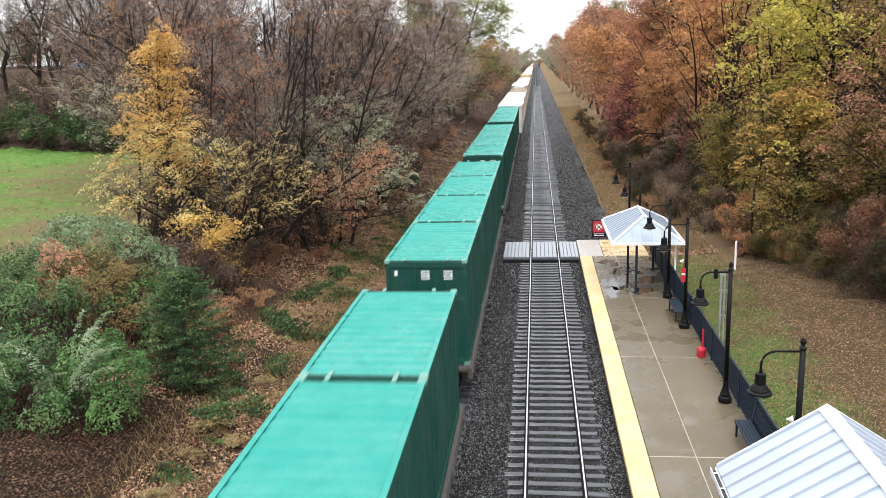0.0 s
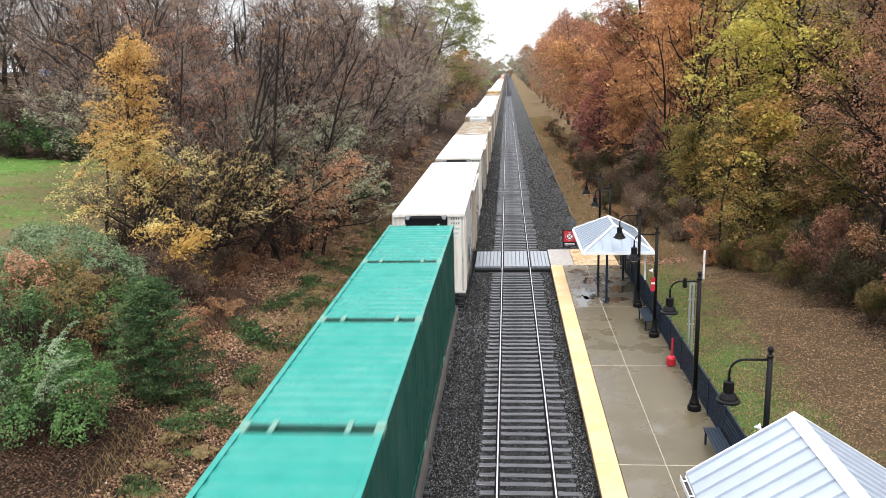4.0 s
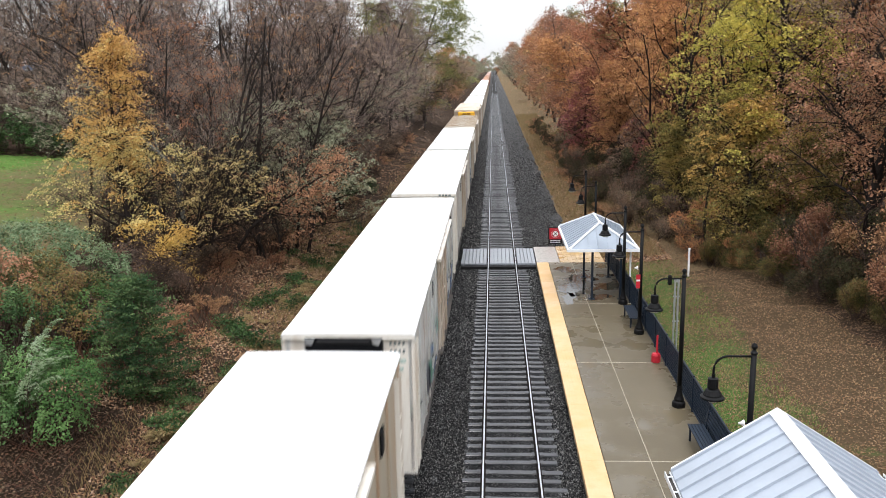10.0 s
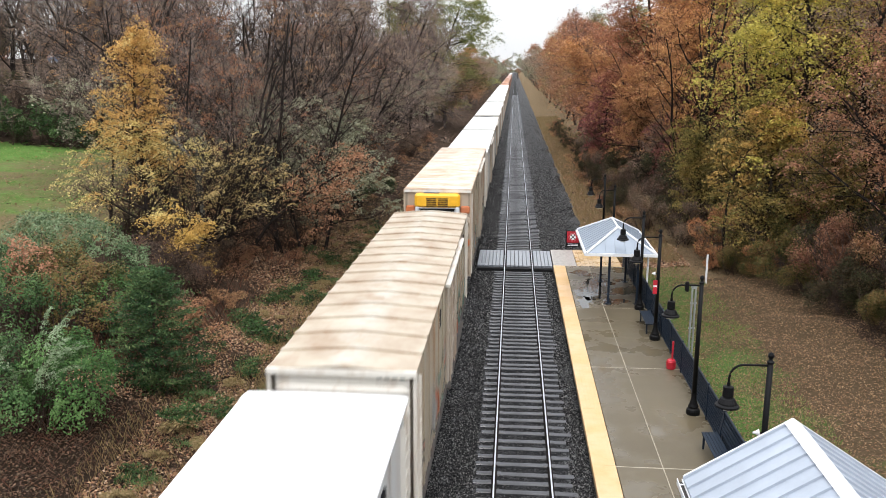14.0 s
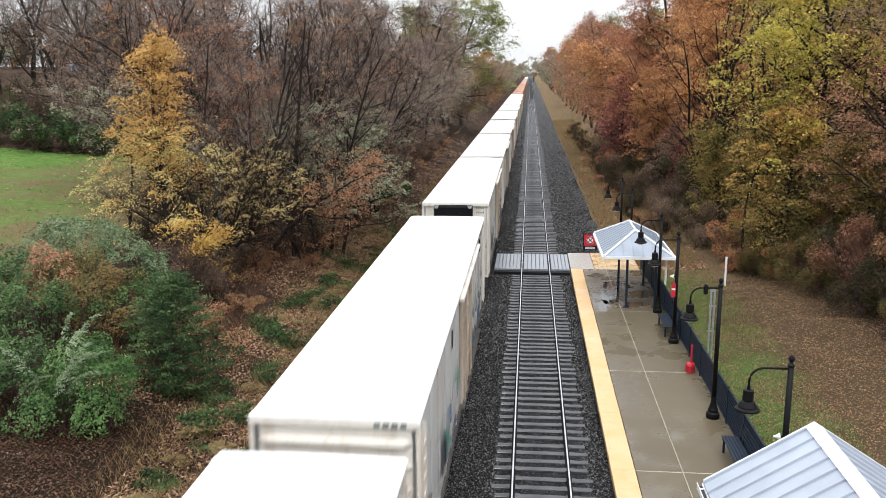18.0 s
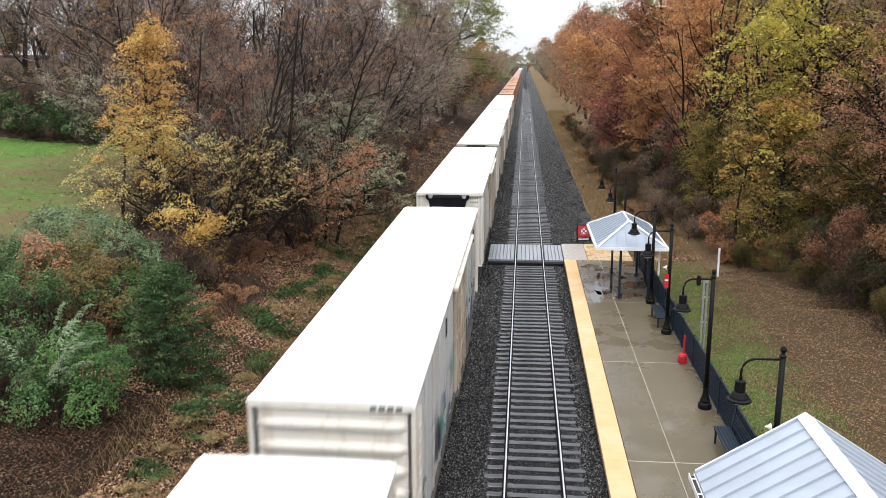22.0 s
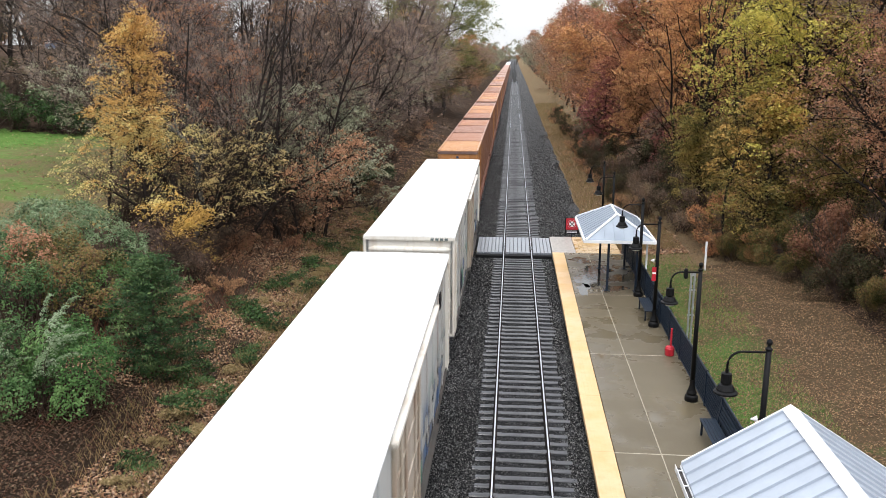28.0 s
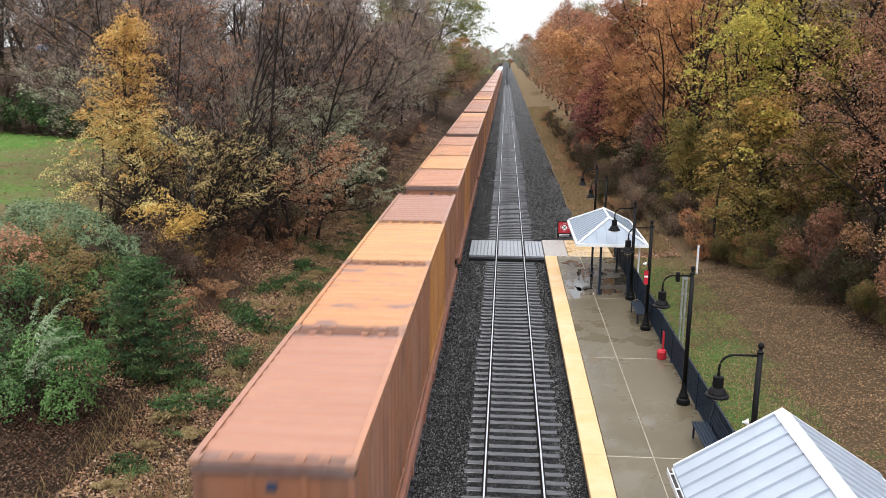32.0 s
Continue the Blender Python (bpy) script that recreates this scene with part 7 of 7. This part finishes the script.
def flatcar(label, frame_mat, L):
    t = thing("flatcar", label, "flatcar", "train flatcars")
    part("deck", Geo().box(-1.25, 1.25, -0.2, L + 0.2, 1.0, 1.155, 0.02), frame_mat, t)
    for sx in (-1, 1):
        part("side_sill", Geo().box(sx * 1.32 - 0.06, sx * 1.32 + 0.06, -0.2, L + 0.2, 0.78, 1.14, 0.02), frame_mat, t, "side sill with grab irons")
        for i in range(9):
            y = 0.6 + i * (L - 1.2) / 8
            part("stake_pocket", Geo().box(sx * 1.40 - 0.03, sx * 1.40 + 0.03, y - 0.08, y + 0.08, 0.82, 1.10, 0.01), frame_mat, t)
    part("centre_sill", Geo().box(-0.35, 0.35, 0.0, L, 0.55, 1.0), M_FRAME, t)
    for y in (2.0, L - 2.0):
        add_bogie(t, y, M_FRAME)
    add_coupler(t, -0.1, -1)
    add_coupler(t, L + 0.1, 1)
    return t


def run(ob, s):
    RUNNING.append((ob, s))
    return ob


GREEN_LEN, GREEN_STEP, ORANGE_LEN, ORANGE_STEP = 6.31, 6.42, 6.32, 6.42
green_box = container("green steel waste container with shade-dark walls and sky-lit roof colour", M_GREEN_SHADE, M_GREEN_ROOF_LIT, M_GREEN_LIGHT, GREEN_LEN)
green_flat = flatcar("long flatcar carrying four green containers", M_FRAME, 4 * GREEN_STEP)
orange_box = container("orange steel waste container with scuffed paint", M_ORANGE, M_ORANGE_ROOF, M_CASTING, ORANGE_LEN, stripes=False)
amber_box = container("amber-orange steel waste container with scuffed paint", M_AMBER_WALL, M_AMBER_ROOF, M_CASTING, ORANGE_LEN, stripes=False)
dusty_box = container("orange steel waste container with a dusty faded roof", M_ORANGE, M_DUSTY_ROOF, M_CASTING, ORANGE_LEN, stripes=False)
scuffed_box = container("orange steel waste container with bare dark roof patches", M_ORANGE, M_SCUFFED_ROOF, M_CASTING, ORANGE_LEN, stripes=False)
orange_flat = flatcar("long rusty flatcar carrying four orange containers", M_FRAME_RED, 4 * ORANGE_STEP)


def load(flat, boxes, front, step, first):
    """A flatcar with its four containers; the first of each kind is the source itself."""
    run(flat if first else copy_thing(flat, pose(0, 0, 0)), (front, 0.0))
    for i in range(4):
        box = boxes[i % len(boxes)]
        c = copy_thing(box, pose(0, 0, 0)) if box.name in PLACED else box
        PLACED.add(box.name)
        run(c, (front + i * step, 1.16))


PLACED = set()
for i, f in enumerate((-10.95, 18.0, 46.9, 75.8)):
    load(green_flat, [green_box], f, GREEN_STEP, i == 0)
LOADS = ((amber_box, orange_box, dusty_box, orange_box), (orange_box, scuffed_box, amber_box, dusty_box), (orange_box, amber_box, scuffed_box, orange_box),
         (dusty_box, orange_box, orange_box, amber_box), (orange_box, dusty_box, orange_box, orange_box), (amber_box, orange_box, dusty_box, orange_box))
for i, boxes in enumerate(LOADS):
    load(orange_flat, boxes, 540.2 + i * 28.05, ORANGE_STEP, i == 0)


def far_set(label, wall, roof, L):
    """A plainer container and flatcar for the far end of the train."""
    c = thing("container", label, "container", "train containers")
    part("shell", Geo().box(-1.29, 1.29, 0, L, 0, 3.40, 0.03), wall, c)
    part("roof", Geo().box(-1.2, 1.2, 0.1, L - 0.1, 3.40, 3.425), roof, c)
    part("end_header", Geo().box(-1.29, 1.29, -0.02, 0.0, 3.15, 3.4), M_CASTING, c)
    f = thing("flatcar", "long flatcar at the far end of the train", "flatcar", "train flatcars")
    part("deck", Geo().box(-1.38, 1.38, -0.2, 4 * ORANGE_STEP + 0.2, 0.8, 1.155, 0.02), M_FRAME_RED, f)
    for y in (2.0, 4 * ORANGE_STEP - 2.0):
        part("bogie", Geo().box(-1.1, 1.1, y - 1.3, y + 1.3, 0.0, 0.8, 0.05), M_FRAME, f)
    return c, f


far_box, far_flat = far_set("orange steel waste container far down the train", M_ORANGE, M_ORANGE_ROOF, ORANGE_LEN)
pale_box, pale_flat = far_set("pale blue-grey container at the end of the train", M_CROSSING, M_METAL_CAP, ORANGE_LEN)
for i in range(6, 15):
    load(far_flat, [far_box], 540.2 + i * 28.05, ORANGE_STEP, i == 6)
for i in range(15, 20):
    load(pale_flat, [pale_box], 540.2 + i * 28.05, ORANGE_STEP, i == 15)

KINDS = {
    "plain": boxcar("plain", M_SIDE, "white boxcar with a ribbed end and rusty plug door"),
    "plain_tagged": boxcar("plain", M_SIDE_TAGGED, "white boxcar with spray-painted sides and rusty plug door"),
    "unit": boxcar("bowl_unit", M_SIDE, "white refrigerator car with a black bowl-shaped cooling unit"),
    "unit_tagged": boxcar("unit", M_SIDE_TAGGED, "white refrigerator car with black grille and sprayed sides"),
    "tan": boxcar("tan", M_SIDE_TAN, "old cream boxcar with a rust-stained ribbed roof", 18.8, 4.6),
    "white_unit": boxcar("white_unit", M_SIDE_TAN, "tall cream refrigerator car with a white cooling unit", 20.6, 5.12),
    "yellow_unit": boxcar("yellow_unit", M_SIDE_TAN, "tall worn refrigerator car with a yellow cooling unit", 20.6, 5.12),
}
CARS = [(104.3, 124.1, "unit_tagged"), (127.0, 147.0, "unit_tagged"), (148.1, 166.7, "tan"), (169.65, 189.6, "white_unit"), (192.5, 212.8, "unit_tagged"), (214.4, 235.4, "plain"),
        (236.5, 258.2, "plain_tagged"), (259.6, 278.4, "tan"), (281.7, 301.8, "yellow_unit"), (304.3, 325.4, "unit"), (326.9, 348.0, "plain_tagged"), (351.9, 372.4, "unit_tagged"),
        (373.7, 394.5, "plain"), (396.8, 417.5, "plain_tagged"), (421.7, 442.7, "unit"), (445.6, 466.0, "unit_tagged"), (467.3, 488.6, "plain"), (490.8, 512.2, "plain_tagged"), (514.8, 535.8, "plain_tagged")]
used = set()
for front, rear, kind in CARS:
    src = KINDS[kind]
    ob = src if kind not in used else copy_thing(src, pose(0, 0, 0))
    used.add(kind)
    ob.scale = (1, (rear - front) / src["unit_length"], 1)
    run(ob, (front, 0.0))


def travelled(t):
    """How far the train has rolled: it slows a little in the first seconds, then keeps a steady speed."""
    if t >= 5.5:
        return SPEED * t
    fast, start = 19.0, 3.2
    k = (fast - SPEED) / (5.5 - start)
    if t >= start:
        u = 5.5 - t
        return SPEED * t - 0.5 * k * u * u
    return travelled(start) - fast * (start - t)


def motions():
    """Every car and container rolls along the line together."""
    for ob, (s, z) in RUNNING:
        walk(ob, [(t, pose(TRAIN_X, s - travelled(t), z)) for t in (-1.0, 0.0, 1.0, 2.0, 3.0, 3.5, 4.0, 4.5, 5.0, 5.5, 6.0, 7.0, 14.0, 32.0, 33.0)])


motions()
